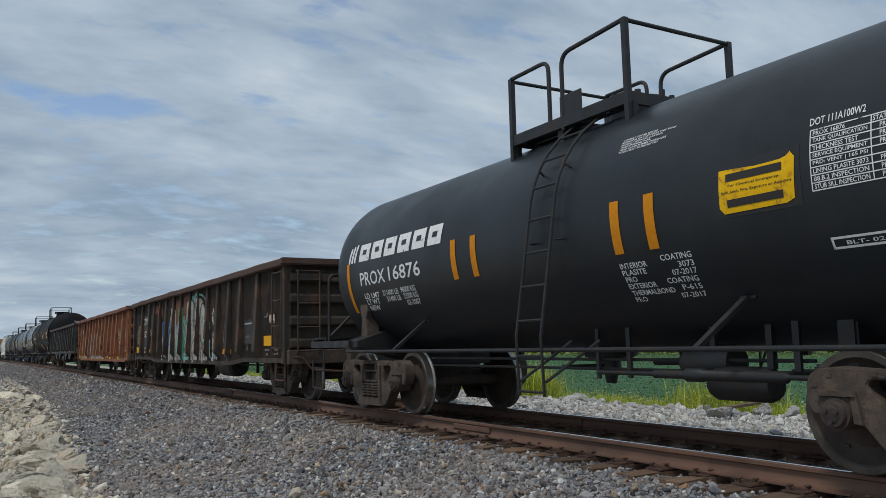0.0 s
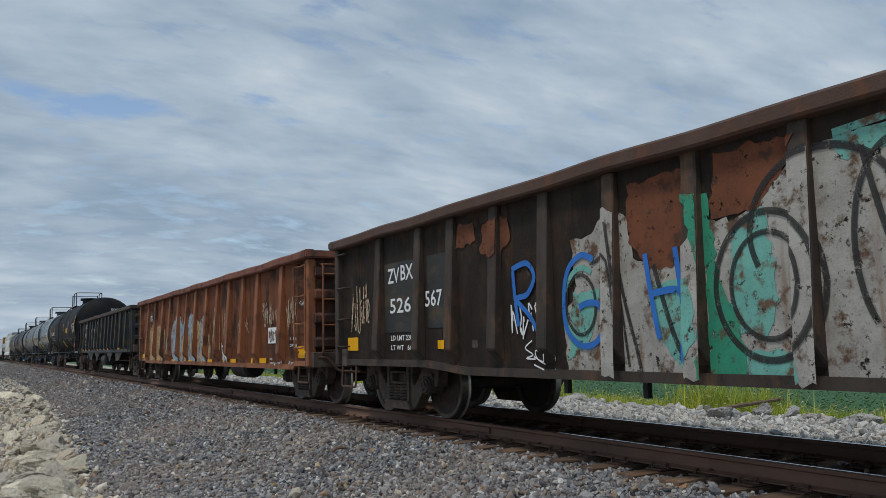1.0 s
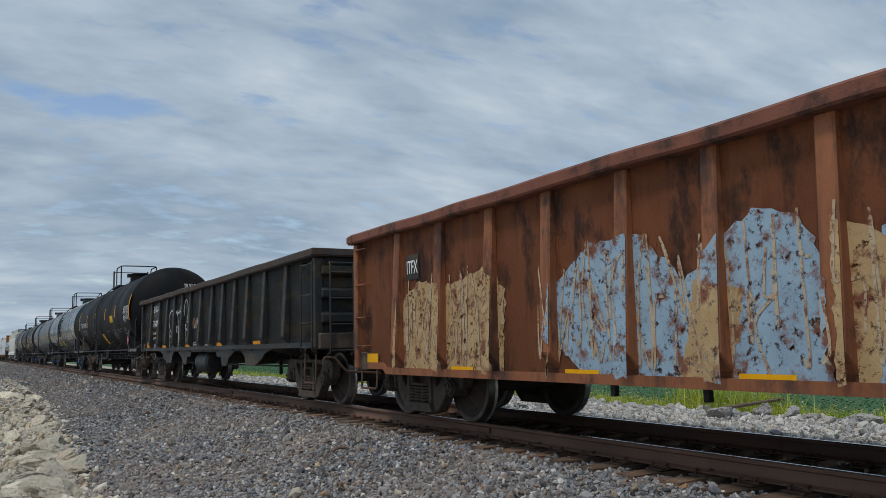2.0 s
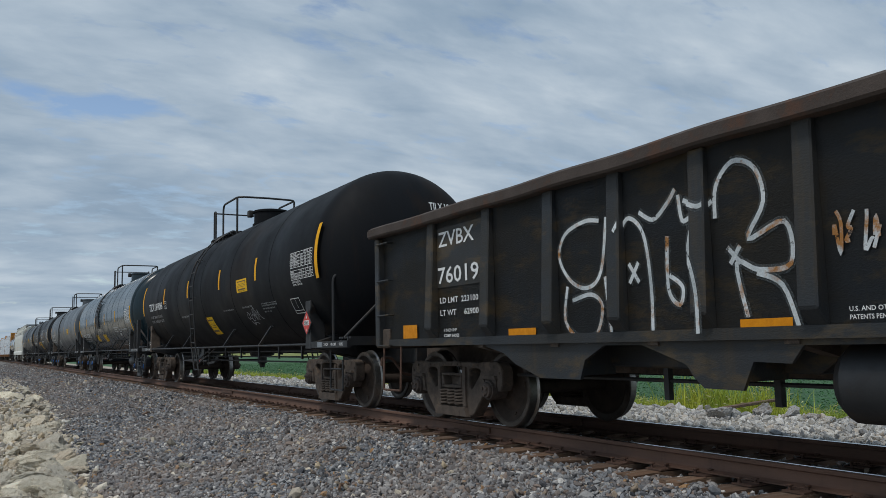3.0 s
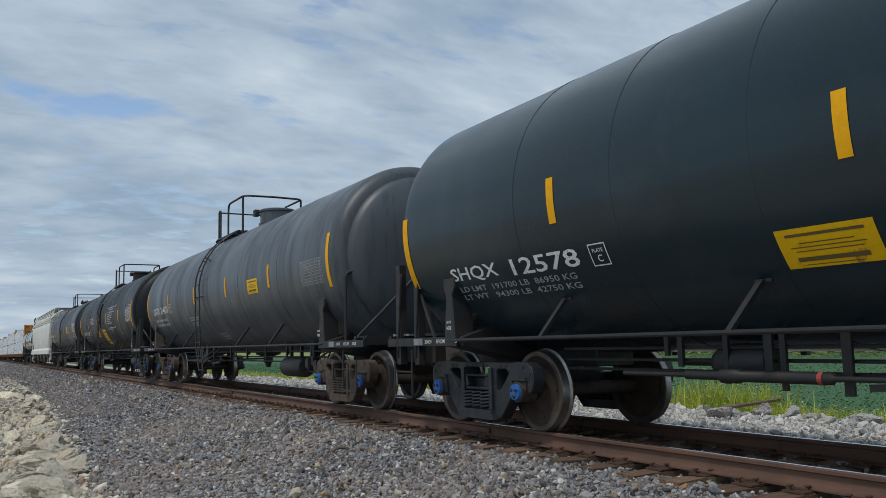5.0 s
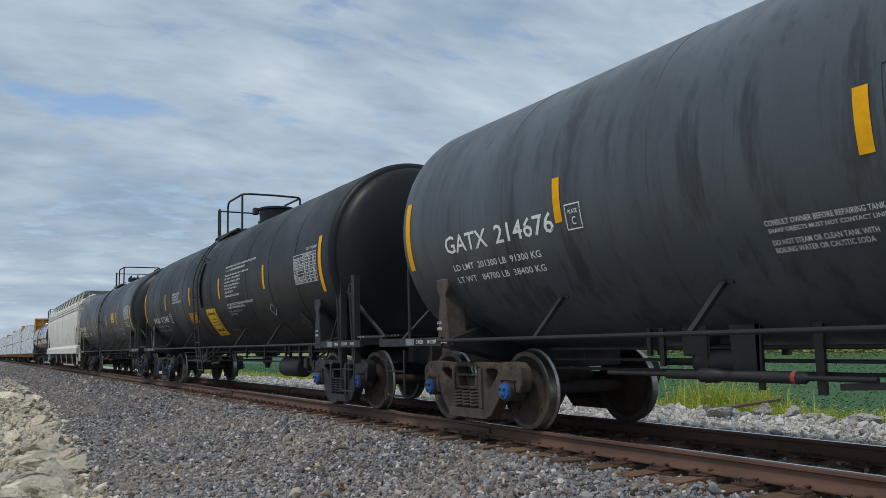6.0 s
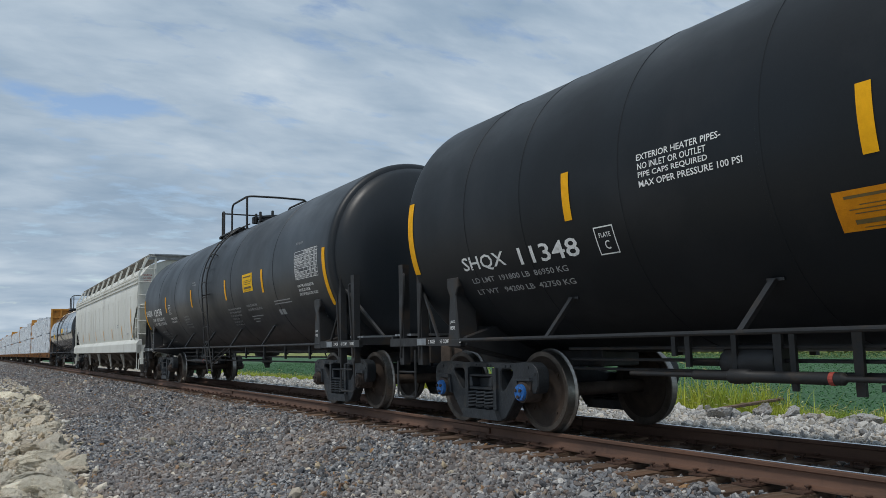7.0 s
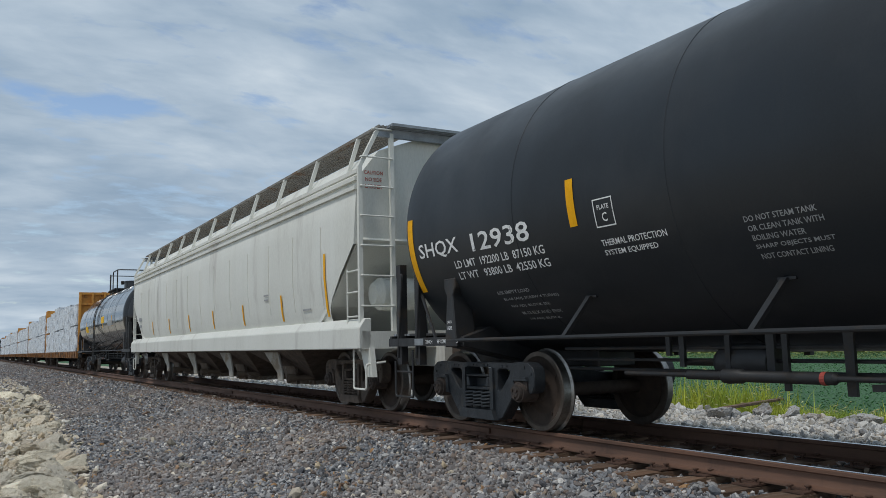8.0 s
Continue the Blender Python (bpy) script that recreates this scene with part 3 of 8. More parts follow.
def full_height(bm):
    for v in bm.verts:
        v.co.z = rise(v.co.z)


MOVING = []   # (car, where its middle is at the start)
ROLLING = []  # (wheelset, its place in the truck)

# ---------------------------------------------------------------- trucks
SHAPES = {}


def shared(key, mats, smooth, make):
    """A mesh that alike parts share."""
    key = (key, tuple(mats))
    if key not in SHAPES:
        bm = bmesh.new()
        make(bm)
        bmesh.ops.recalc_face_normals(bm, faces=bm.faces)
        me = bpy.data.meshes.new(key[0])
        bm.to_mesh(me)
        bm.free()
        if smooth:
            me.shade_smooth()
            me.set_sharp_from_angle(angle=radians(35))
        for one in mats:
            me.materials.append(M[one])
        SHAPES[key] = me
    return SHAPES[key]


WHEEL_R, AXLE_HALF = 0.457, 0.889


def make_wheelset(bm):
    for s in (-1, 1):
        # from the hub's outer face over plate, rim, tread and flange to the inner hub
        prof = [(0.0, 0.86), (0.09, 0.86), (0.125, 0.85), (0.14, 0.825), (0.26, 0.775), (0.36, 0.80), (0.385, 0.825), (0.40, 0.838), (0.448, 0.838),
                (0.455, 0.83), (0.457, 0.80), (0.459, 0.735), (0.47, 0.722), (0.485, 0.714), (0.484, 0.70), (0.46, 0.692), (0.395, 0.70), (0.37, 0.72), (0.2, 0.70), (0.12, 0.66), (0.085, 0.66)]
        slots = [0] * 6 + [2] * 3 + [1] * 4 + [2] * 3 + [0] * 4
        revolve(bm, [(r, s * w) for r, w in prof], 40, "x", (0, 0, 0), slots)
        for k in range(4):  # core marks on the plate
            a = 1.5708 * k + 0.4
            box(bm, s * 0.788, s * 0.80, 0.30 * math.cos(a) - 0.02, 0.30 * math.cos(a) + 0.02, 0.30 * math.sin(a) - 0.012, 0.30 * math.sin(a) + 0.012)
    revolve(bm, [(0.085, -0.67), (0.078, -0.3), (0.078, 0.3), (0.085, 0.67)], 16, "x")


def make_side_frame(bm):
    """A cast side frame: one plate with jaws over the bearings, two corner windows and the spring window."""
    half = [(0.0, 0.105), (0.38, 0.105), (0.49, 0.14), (0.61, 0.27), (0.70, 0.375), (0.765, 0.39), (0.775, 0.53), (0.80, 0.57), (0.98, 0.57), (1.01, 0.53), (1.025, 0.44), (1.10, 0.45), (1.14, 0.53), (1.145, 0.66), (1.115, 0.735), (1.03, 0.785),
            (0.88, 0.795), (0.72, 0.785), (0.56, 0.775), (0.30, 0.785), (0.0, 0.79)]
    outer = half + [(-a, b) for a, b in half[-2:0:-1]]
    corner = [(0.405, 0.50), (0.415, 0.46), (0.45, 0.45), (0.48, 0.47), (0.645, 0.635), (0.665, 0.675), (0.645, 0.70), (0.60, 0.71), (0.45, 0.71), (0.41, 0.68)]
    spring = [(-0.275, 0.235), (0.275, 0.235), (0.29, 0.26), (0.29, 0.70), (0.26, 0.73), (-0.26, 0.73), (-0.29, 0.70), (-0.29, 0.26)]
    edges = []
    for loop in (outer, corner, [(-a, b) for a, b in corner], spring):
        vs = [bm.verts.new((-0.075, a, b)) for a, b in loop]
        edges += [bm.edges.new((vs[k], vs[(k + 1) % len(vs)])) for k in range(len(vs))]
    bmesh.ops.triangle_fill(bm, edges=edges, use_beauty=True, use_dissolve=False)
    bmesh.ops.dissolve_limit(bm, angle_limit=0.01, verts=bm.verts[:], edges=bm.edges[:])
    ext = bmesh.ops.extrude_face_region(bm, geom=bm.faces[:])
    bmesh.ops.translate(bm, vec=(0.16, 0, 0), verts=[v for v in ext["geom"] if isinstance(v, bmesh.types.BMVert)])
    bmesh.ops.recalc_face_normals(bm, faces=bm.faces)
    bevel(bm, 0.026, 3)
    # spring seat, columns, jaw walls and the raised rib over each jaw
    prism(bm, [(-0.40, 0.11), (0.40, 0.11), (0.34, 0.225), (-0.34, 0.225)], -0.13, 0.13)
    for s in (-1, 1):
        prism(bm, [(s * 0.275, 0.23), (s * 0.345, 0.23), (s * 0.345, 0.72), (s * 0.275, 0.72)], -0.105, 0.105)
        prism(bm, [(s * 0.70, 0.395), (s * 0.765, 0.395), (s * 0.78, 0.56), (s * 0.74, 0.62)], -0.10, 0.10)
        prism(bm, [(s * 0.74, 0.585), (s * 1.04, 0.585), (s * 1.02, 0.625), (s * 0.76, 0.625)], -0.115, 0.09)
        for y, z in ((0.60, 0.745), (0.50, 0.742), (0.95, 0.735), (1.07, 0.66)):  # cast marks
            box(bm, -0.084, -0.07, s * y - 0.022, s * y + 0.022, z - 0.014, z + 0.014)
    for y in (-0.19, -0.11, 0.05, 0.13):
        box(bm, -0.084, -0.07, y - 0.02, y + 0.02, 0.745, 0.768)


def make_spring(bm):
    turns, pts = 5, []
    for i in range(turns * 10 + 1):
        a = 6.2832 * i / 10
        pts.append((0.066 * math.cos(a), 0.078 * math.sin(a), 0.242 + 0.20 * i / (turns * 10)))
    tube(bm, pts, 0.017, 6)


def make_bolster(bm):
    prism(bm, [(-1.00, 0.45), (1.00, 0.45), (1.00, 0.60), (0.75, 0.60), (0.35, 0.70), (-0.35, 0.70), (-0.75, 0.60), (-1.00, 0.60)], -0.20, 0.20, "y")
    for s in (-1, 1):  # hollow bolster ends
        x0, x1 = sorted((s * 0.98, s * 1.115))
        box(bm, x0, x1, -0.25, 0.25, 0.452, 0.492)
        box(bm, x0, x1, -0.25, 0.25, 0.612, 0.642)
        for g in (-1, 1):
            prism(bm, [(g * 0.25, 0.49), (g * 0.17, 0.49), (g * 0.21, 0.615), (g * 0.25, 0.615)], x0, x1)
    tube(bm, [(-0.70, 0.40, 0.42), (0.70, 0.40, 0.42)], 0.035)
    tube(bm, [(-0.70, -0.40, 0.42), (0.70, -0.40, 0.42)], 0.035)
    bevel(bm, 0.01)


def make_cap(bm):
    revolve(bm, [(0.0, 1.185), (0.055, 1.185), (0.062, 1.175), (0.088, 1.172), (0.095, 1.16), (0.095, 1.135), (0.108, 1.13), (0.108, 1.09), (0.0, 1.09)], 20, "x")


def make_adapter(bm):
    revolve(bm, [(0.0, 1.135), (0.115, 1.135), (0.118, 0.92), (0.0, 0.92)], 20, "x")
    prism(bm, [(-0.125, 0.03), (0.125, 0.03), (0.135, 0.12), (-0.135, 0.12)], 0.93, 1.10)
    for k in range(3):
        a = 2.094 * k + 0.5
        revolve(bm, [(0.0, 1.20), (0.02, 1.20), (0.02, 1.16)], 6, "x", (0, 0.048 * math.cos(a), 0.048 * math.sin(a)))


def truck(car, y, mat, cap="rust_cap", roll=True):
    tr = part("truck", shared("bolster", [mat], False, make_bolster), mat, car, at=pose(0, y, 0))
    for s in (-1, 1):
        part("side_frame", shared("side_frame", [mat], True, make_side_frame), mat, tr, at=pose(s * 1.01, 0, 0, 0, 0, 180 if s > 0 else 0))
        for gx in (-0.07, 0.06):
            for gy in (-0.18, 0.0, 0.18):
                part("spring", shared("spring", [mat], True, make_spring), mat, tr, at=pose(s * 1.01 + gx, gy, 0))
        for g in (-1, 1):
            part("bearing_adapter", shared("adapter", ["rust_cap"], True, make_adapter), "rust_cap", tr, at=pose(0, g * AXLE_HALF, WHEEL_R, 0, 0, 180 if s < 0 else 0))
            part("bearing_cap", shared("cap", [cap], True, make_cap), cap, tr, "blue painted bearing end cap" if cap == "blue_cap" else "", at=pose(0, g * AXLE_HALF, WHEEL_R, 0, 0, 180 if s < 0 else 0))
    for g in (-1, 1):
        ws = part("wheelset", shared("wheelset", ["wheel", "tread", "rim"], True, make_wheelset), "wheel", tr, "rusty steel wheelset with polished treads", at=pose(0, g * AXLE_HALF, WHEEL_R))
        if roll:
            ROLLING.append((ws, g * AXLE_HALF))
    return tr


def coupler(car, y, mat="grime"):
    """y: the pulling face, beyond the car's end."""
    s = 1 if y > 0 else -1

    def make(bm):
        box(bm, -0.07, 0.07, -0.75, -0.18, 0.78, 0.92)
        prism(bm, [(-0.16, -0.24), (0.15, -0.24), (0.20, -0.10), (0.12, 0.02), (0.02, -0.04), (-0.05, -0.06), (-0.09, 0.05), (-0.19, 0.03)], 0.70, 1.0, "z")
        bevel(bm, 0.02)
        tube(bm, rounded([(-0.12, -0.45, 0.80), (-0.28, -0.30, 0.62), (-0.22, -0.05, 0.42), (-0.10, 0.02, 0.36)], 0.12), 0.022)
    return part("coupler", shared("coupler", [mat], False, make), mat, car, at=pose(0, y, 0, 0, 0, 0 if s > 0 else 180))


def thing(name, label, category, group, middle):
    car = new(name)
    tagged(car, label, category, group)
    car.matrix_basis = pose(0, middle, level(middle))
    MOVING.append((car, middle))
    return car


# ---------------------------------------------------------------- tank cars


def tank_car(label, middle, R, zc, half, mat, under, truck_half, striker, cap="rust_cap", truck_mat="truck_dark", knuckle=0.16, depth=0.45, bands=(), rails="loop",
             ladder_y=0.65, plat=(2.05, -1.7), saddle=True, end_posts=True, strut_ys=(), roll=True, far_detail=True, cage=False, pipe_z=1.06, dome=True, reservoir=True, oval=False):
    car = thing("tank_car", label, "tank car", "freight cars of the train", middle)
    # shell with dished heads and welded rings
    bm = bmesh.new()
    prof = [(0.0, -half - depth)]
    for k in range(1, 9):
        a = 1.5708 * k / 8
        prof.append(((R - knuckle) * math.sin(a) ** 0.9, -half - knuckle - (depth - knuckle) * math.cos(a)))
    for k in range(1, 6):
        a = 1.5708 * k / 5
        prof.append((R - knuckle + knuckle * math.sin(a), -half - knuckle * math.cos(a)))
    if oval:  # semi-elliptical heads
        prof = [(R * math.sin(1.5708 * k / 16), -half - depth * math.cos(1.5708 * k / 16)) for k in range(17)]
    rear = [(r, -w) for r, w in prof[::-1]]
    mid = []
    for b in sorted(bands):
        mid += [(R, b - 0.16), (R, b - 0.022), (R + 0.005, b - 0.018), (R + 0.005, b + 0.018), (R, b + 0.022), (R, b + 0.16)]
    revolve(bm, prof + [(R, -half + 0.12)] + mid + [(R, half - 0.12)] + rear, 96, "y", (0, 0, zc))
    part("shell", bm, mat, car, smooth=True)
    fr = "frame_black"
    # stub sills, bolsters and saddles
    for s in (-1, 1):
        bm = bmesh.new()
        box(bm, -0.28, 0.28, *sorted((s * (truck_half - 1.3), s * (striker - 0.35))), 0.72, 1.12)
        prism(bm, [(-1.42, 0.99), (-1.42, 1.10), (-0.95, 1.24), (0.95, 1.24), (1.42, 1.10), (1.42, 0.99), (0.5, 0.78), (-0.5, 0.78)], s * truck_half - 0.20, s * truck_half + 0.20, "y")
        bevel(bm, 0.012)
        part("stub_sill", bm, fr, car)
        coupler(car, s * striker)
        for side in (-1, 1):
            if saddle:
                bm = bmesh.new()
                low, high = (0.98, zc - R * math.sin(radians(29)) + 0.1)
                yy = s * truck_half
                prism(bm, [(yy - 0.14, low), (yy + 0.14, low), (yy + 0.07, high - 0.22), (yy + 0.13, high - 0.12), (yy + 0.13, high), (yy - 0.13, high), (yy - 0.13, high - 0.12), (yy - 0.07, high - 0.22)],
                      side * (R * 0.74), side * (R * 0.90 + 0.02))
                bevel(bm, 0.012)
                part("jacking_pad", bm, "grime" if truck_mat == "grime" and s > 0 else fr, car)
    # running pipe along each side, on struts from the tank
    for side in (-1, 1):
        bm = bmesh.new()
        x = side * 1.46
        ye = truck_half + 0.1
        tube(bm, [(x, -ye, pipe_z), (x, ye, pipe_z)], 0.022, 10)
        part("side_pipe", bm, fr, car, smooth=True)
        for k, yy in enumerate(strut_ys):
            bm = bmesh.new()
            a = radians(-40)
            lean = 0.17
            q = Vector((side * (R + 0.01) * math.cos(a), yy - lean, zc + (R + 0.01) * math.sin(a)))
            p = Vector((x, yy, pipe_z))
            d = (q - p).normalized()
            w = Vector((0, 1, 0)) * 0.028
            o = d.cross(Vector((0, 1, 0))).normalized() * 0.02
            vs = [bm.verts.new(c) for c in (p + w + o, p - w + o, p - w - o, p + w - o, q + w + o, q - w + o, q - w - o, q + w - o)]
            for f in ((0, 1, 2, 3), (7, 6, 5, 4), (0, 4, 5, 1), (1, 5, 6, 2), (2, 6, 7, 3), (3, 7, 4, 0)):
                bm.faces.new([vs[i] for i in f])
            box(bm, min(q.x, q.x - side * 0.05), max(q.x, q.x - side * 0.05), q.y - 0.09, q.y + 0.07, q.z - 0.012, q.z + 0.012)
            part("pipe_strut", bm, fr, car)
    # ladders
    for side in (-1, 1):
        bm = bmesh.new()
        lw = 0.21

        def rail_line(yy):
            pts = [(side * 1.60, yy - (0.25 if rails == "loop" else 0.0), 0.48), (side * 1.62, yy, 1.07)]
            for k in range(9):
                a = radians(-8 + k * 9.5) if R > 1.4 else radians(5 + k * 8.3)
                pts.append((side * (R + 0.09) * math.cos(a), yy, zc + (R + 0.09) * math.sin(a)))
            return pts
        for g in (-1, 1):
            for p, q in zip(rail_line(ladder_y + g * lw), rail_line(ladder_y + g * lw)[1:]):
                tube(bm, [p, q], 0.017, 6)
        line = [Vector(p) for p in rail_line(0)]
        total = sum((b - a).length for a, b in zip(line, line[1:]))
        step, at_d, rungs = 0.36, 0.04, []
        while at_d < total:
            d = at_d
            for a, b in zip(line, line[1:]):
                if d <= (b - a).length:
                    p = a.lerp(b, d / (b - a).length)
                    break
                d -= (b - a).length
            rungs.append(p)
            at_d += step
        for g in (-1, 1):  # braces under the ladder
            tube(bm, [(side * 1.58, ladder_y + g * lw, 0.62), (side * 1.25, ladder_y + g * lw - 0.45, 1.02)], 0.016, 6)
            for a in (-6, 28):
                ar = radians(a)
                tube(bm, [(side * (R + 0.09) * math.cos(ar), ladder_y + g * lw, zc + (R + 0.09) * math.sin(ar)), (side * (R - 0.01) * math.cos(ar), ladder_y + g * lw * 1.15, zc + (R - 0.01) * math.sin(ar))], 0.012, 6)
        lad = part("ladder", bm, fr, car)
        for p in rungs:
            part("rung", shared("rung", [fr], True, lambda b: tube(b, [(0, -0.21, 0), (0, 0.21, 0)], 0.014, 6)), fr, lad, at=pose(p.x, p.y + ladder_y, p.z))
        if cage:  # dark shield plate behind the ladder
            bm = bmesh.new()
            for k in range(5):
                a, b = radians(-16 + k * 8), radians(-8 + k * 8)
                q = [(side * (R + 0.025) * math.cos(t), yy, zc + (R + 0.025) * math.sin(t)) for t, yy in ((a, ladder_y - 0.24), (a, ladder_y + 0.24), (b, ladder_y + 0.24), (b, ladder_y - 0.24))]
                bm.faces.new([bm.verts.new(c) for c in q])
            bmesh.ops.remove_doubles(bm, verts=bm.verts, dist=0.001)
            bmesh.ops.solidify(bm, geom=bm.faces[:], thickness=0.02)
            part("ladder_shield", bm, fr, car)
    # top platform, guard rails, manway
    top = zc + R
    y1, y0 = plat
    pz = top - 0.14 if rails == "loop" else top - 0.02
    my = -0.62 if far_detail else 0
    if rails in ("loop", "far"):
        bm = bmesh.new()
        for side in (-1, 1):
            for k in range(5):
                x = side * (0.42 + 0.095 * k)
                box(bm, x - 0.03, x + 0.03, y1 - (y1 - y0) * 0.55, y1, pz + 0.02, pz + 0.055)
            for yy in np.linspace(y1 - 0.05, y1 - (y1 - y0) * 0.53, 4):
                box(bm, min(side * 0.38, side * 0.86), max(side * 0.38, side * 0.86), yy - 0.02, yy + 0.02, pz - 0.04, pz + 0.02)
                box(bm, min(side * 0.66, side * 0.70), max(side * 0.66, side * 0.70), yy - 0.02, yy + 0.02, pz - 0.24, pz + 0.02)
        part("walkway", bm, "frame_black", car)
        for side in (-1, 1):
            bm = bmesh.new()
            x = side * 0.76
            h = pz + (0.83 if dome else 0.70)
            tube(bm, rounded([(x, y1, pz - 0.25), (x, y1, h), (x, y1 - 0.16, h), (x, y1 - 0.16, pz - 0.15)], 0.07), 0.026, 8)
            tube(bm, rounded([(x, y1 - 0.92, pz - 0.25), (x, y1 - 0.92, h + 0.06), (x, y1 - 2.34, h + 0.06), (0, y1 - 2.40, h + 0.06)], 0.20, 6), 0.026, 8)
            tube(bm, [(x, y1 - 2.25, h + 0.05), (x, y1 - 2.25, pz - 0.30)], 0.028, 8)
            part("guard_rail", bm, "frame_black", car, smooth=True)
        bm = bmesh.new()
        tube(bm, [(-0.76, y1 - 0.08, h - 0.04), (0.76, y1 - 0.08, h - 0.04)], 0.020, 8)
        part("cross_bar", bm, "frame_black", car, smooth=True)
        bm = bmesh.new()
        dh = 0.38 if dome else 0.16
        revolve(bm, [(0.0, top + dh), (0.42, top + dh - 0.01), (0.46, top + dh - 0.03), (0.46, top + dh - 0.07), (0.43, top + dh - 0.09), (0.43, top + 0.03), (0.47, top + 0.02), (0.47, top - 0.12)], 32, "z", (0, my, 0))
        part("manway_dome", bm, mat, car, smooth=True)
        bm = bmesh.new()
        box(bm, -0.53, -0.40, my + 0.18, my + 0.34, top + dh - 0.16, top + dh + 0.01)
        box(bm, 0.40, 0.53, my - 0.1, my + 0.1, top + dh - 0.16, top + dh + 0.01)
        for k in range(0 if dome else 9):
            box(bm, 0.5 * math.cos(k * 0.7) - 0.03, 0.5 * math.cos(k * 0.7) + 0.03, my + 0.5 * math.sin(k * 0.7) - 0.03, my + 0.5 * math.sin(k * 0.7) + 0.03, top - 0.02, top + 0.24)
        bevel(bm, 0.015)
        part("manway_hinge", bm, fr, car)
    else:
        # boxed platform with high guard rails round low fittings
        px = 0.78
        bm = bmesh.new()
        for k in range(9):
            x = -px + 0.09 + k * (2 * px - 0.18) / 8
            box(bm, x - 0.07, x + 0.07, y0 if abs(x) > 0.5 else y0 + 1.15, y1, pz, pz + 0.03)
        for side in (-1, 1):
            box(bm, side * px - 0.02, side * px + 0.02, y0, y1, pz - 0.07, pz + 0.06)
        for yy in (y0, y0 + 1.15, y1):
            box(bm, -px, px, yy - 0.02, yy + 0.02, pz - 0.07, pz + 0.06)
            for side in (-1, 1):
                box(bm, side * 0.72 - 0.03, side * 0.72 + 0.03, yy - 0.05, yy + 0.05, pz - 0.33, pz - 0.05)
        part("platform", bm, fr, car)
        bm = bmesh.new()
        h = pz + 0.79
        for side in (-1, 1):
            x = side * px
            tube(bm, rounded([(x, y1, h), (x, y1 - 0.75, h), (x, y1 - 0.75, pz)], 0.14, 5), 0.026, 8)
            tube(bm, rounded([(x, y0 + 1.05, pz - 0.1), (x, y0 + 1.05, h), (x, y0, h + 0.04)], 0.16, 5), 0.026, 8)
            for yy, hh in ((y1, h), (y0, h + 0.05)):
                box(bm, x - 0.03, x + 0.03, yy - 0.03, yy + 0.03, pz - 0.32, hh)
        for yy, hh in ((y1, h - 0.03), (y0, h + 0.03)):
            tube(bm, [(-px, yy, hh), (px, yy, hh)], 0.024, 8)
        part("guard_rail", bm, fr, car, smooth=True)
        bm = bmesh.new()
        my = y0 + 0.75
        revolve(bm, [(0.0, top + 0.24), (0.36, top + 0.23), (0.40, top + 0.19), (0.40, top + 0.14), (0.34, top + 0.12), (0.34, top - 0.1)], 28, "z", (0.1, my, 0))
        for k in range(8):
            a = 0.785 * k
            revolve(bm, [(0.0, top + 0.28), (0.035, top + 0.28), (0.035, top + 0.12)], 8, "z", (0.1 + 0.37 * math.cos(a), my + 0.37 * math.sin(a), 0))
        part("manway", bm, fr, car, smooth=True)
        bm = bmesh.new()
        box(bm, -px - 0.012, -px + 0.012, y0 + 0.72, y0 + 1.10, pz + 0.02, pz + 0.30)
        bevel(bm, 0.01)
        part("dome_shield", bm, fr, car)
    # end platforms, posts and hand rails
    for s in (-1, 1):
        bm = bmesh.new()
        ya, yb = s * (striker - 0.9), s * (striker - 0.40)
        lo, hi = min(ya, yb), max(ya, yb)
        box(bm, -1.45, 1.45, hi - 0.05 if s > 0 else lo, hi if s > 0 else lo + 0.05, 0.96, 1.06)
        for side in (-1, 1):
            box(bm, side * 1.44 - 0.03, side * 1.44 + 0.03, min(s * truck_half, s * (striker - 0.40)), max(s * truck_half, s * (striker - 0.40)), 0.935, 1.03)
        full_height(bm)
        part("end_sill", bm, fr, car)
        bm = bmesh.new()
        for k in range(5):
            y = lo + 0.05 + k * 0.1
            box(bm, -1.40, 1.40, y - 0.035, y + 0.035, 1.06, 1.085)
        full_height(bm)
        part("end_walkway", bm, "galv" if truck_mat != "grime" else fr, car)
        bm = bmesh.new()
        if end_posts:
            for side in (-1, 1):
                for yy, h in ((s * (truck_half + 0.90), 2.10), (s * (truck_half + 1.42), 1.92)):
                    post = bmesh.new()
                    box(post, side * 1.40 - 0.05, side * 1.40 + 0.05, yy - 0.06, yy + 0.06, 0.72, h)
                    tube(post, rounded([(side * 1.46, yy + s * 0.02, 0.80), (side * 1.46, yy - s * 0.12, h - 0.12), (side * 1.42, yy - s * 0.02, h - 0.12)], 0.05), 0.015, 6)
                    full_height(post)
                    part("end_post", post, fr, car)
                for p, q, r in (((1.40, 0.86, 1.55), (1.42, 0.45, 1.0), 0.022), ((1.36, 0.95, 1.75), (0.95, 1.55, 1.04), 0.03)):
                    brace = bmesh.new()
                    tube(brace, [(side * p[0], s * (truck_half + p[1]), p[2]), (side * q[0], s * (truck_half + q[1]), q[2])], r, 6)
                    full_height(brace)
                    part("end_brace", brace, fr, car)
            tube(bm, rounded([(-1.40, s * (truck_half + 0.92), 2.08), (-0.6, s * (truck_half + 1.05), 2.10), (0.6, s * (truck_half + 1.05), 2.10), (1.40, s * (truck_half + 0.92), 2.08)], 0.1), 0.024, 8)
        else:
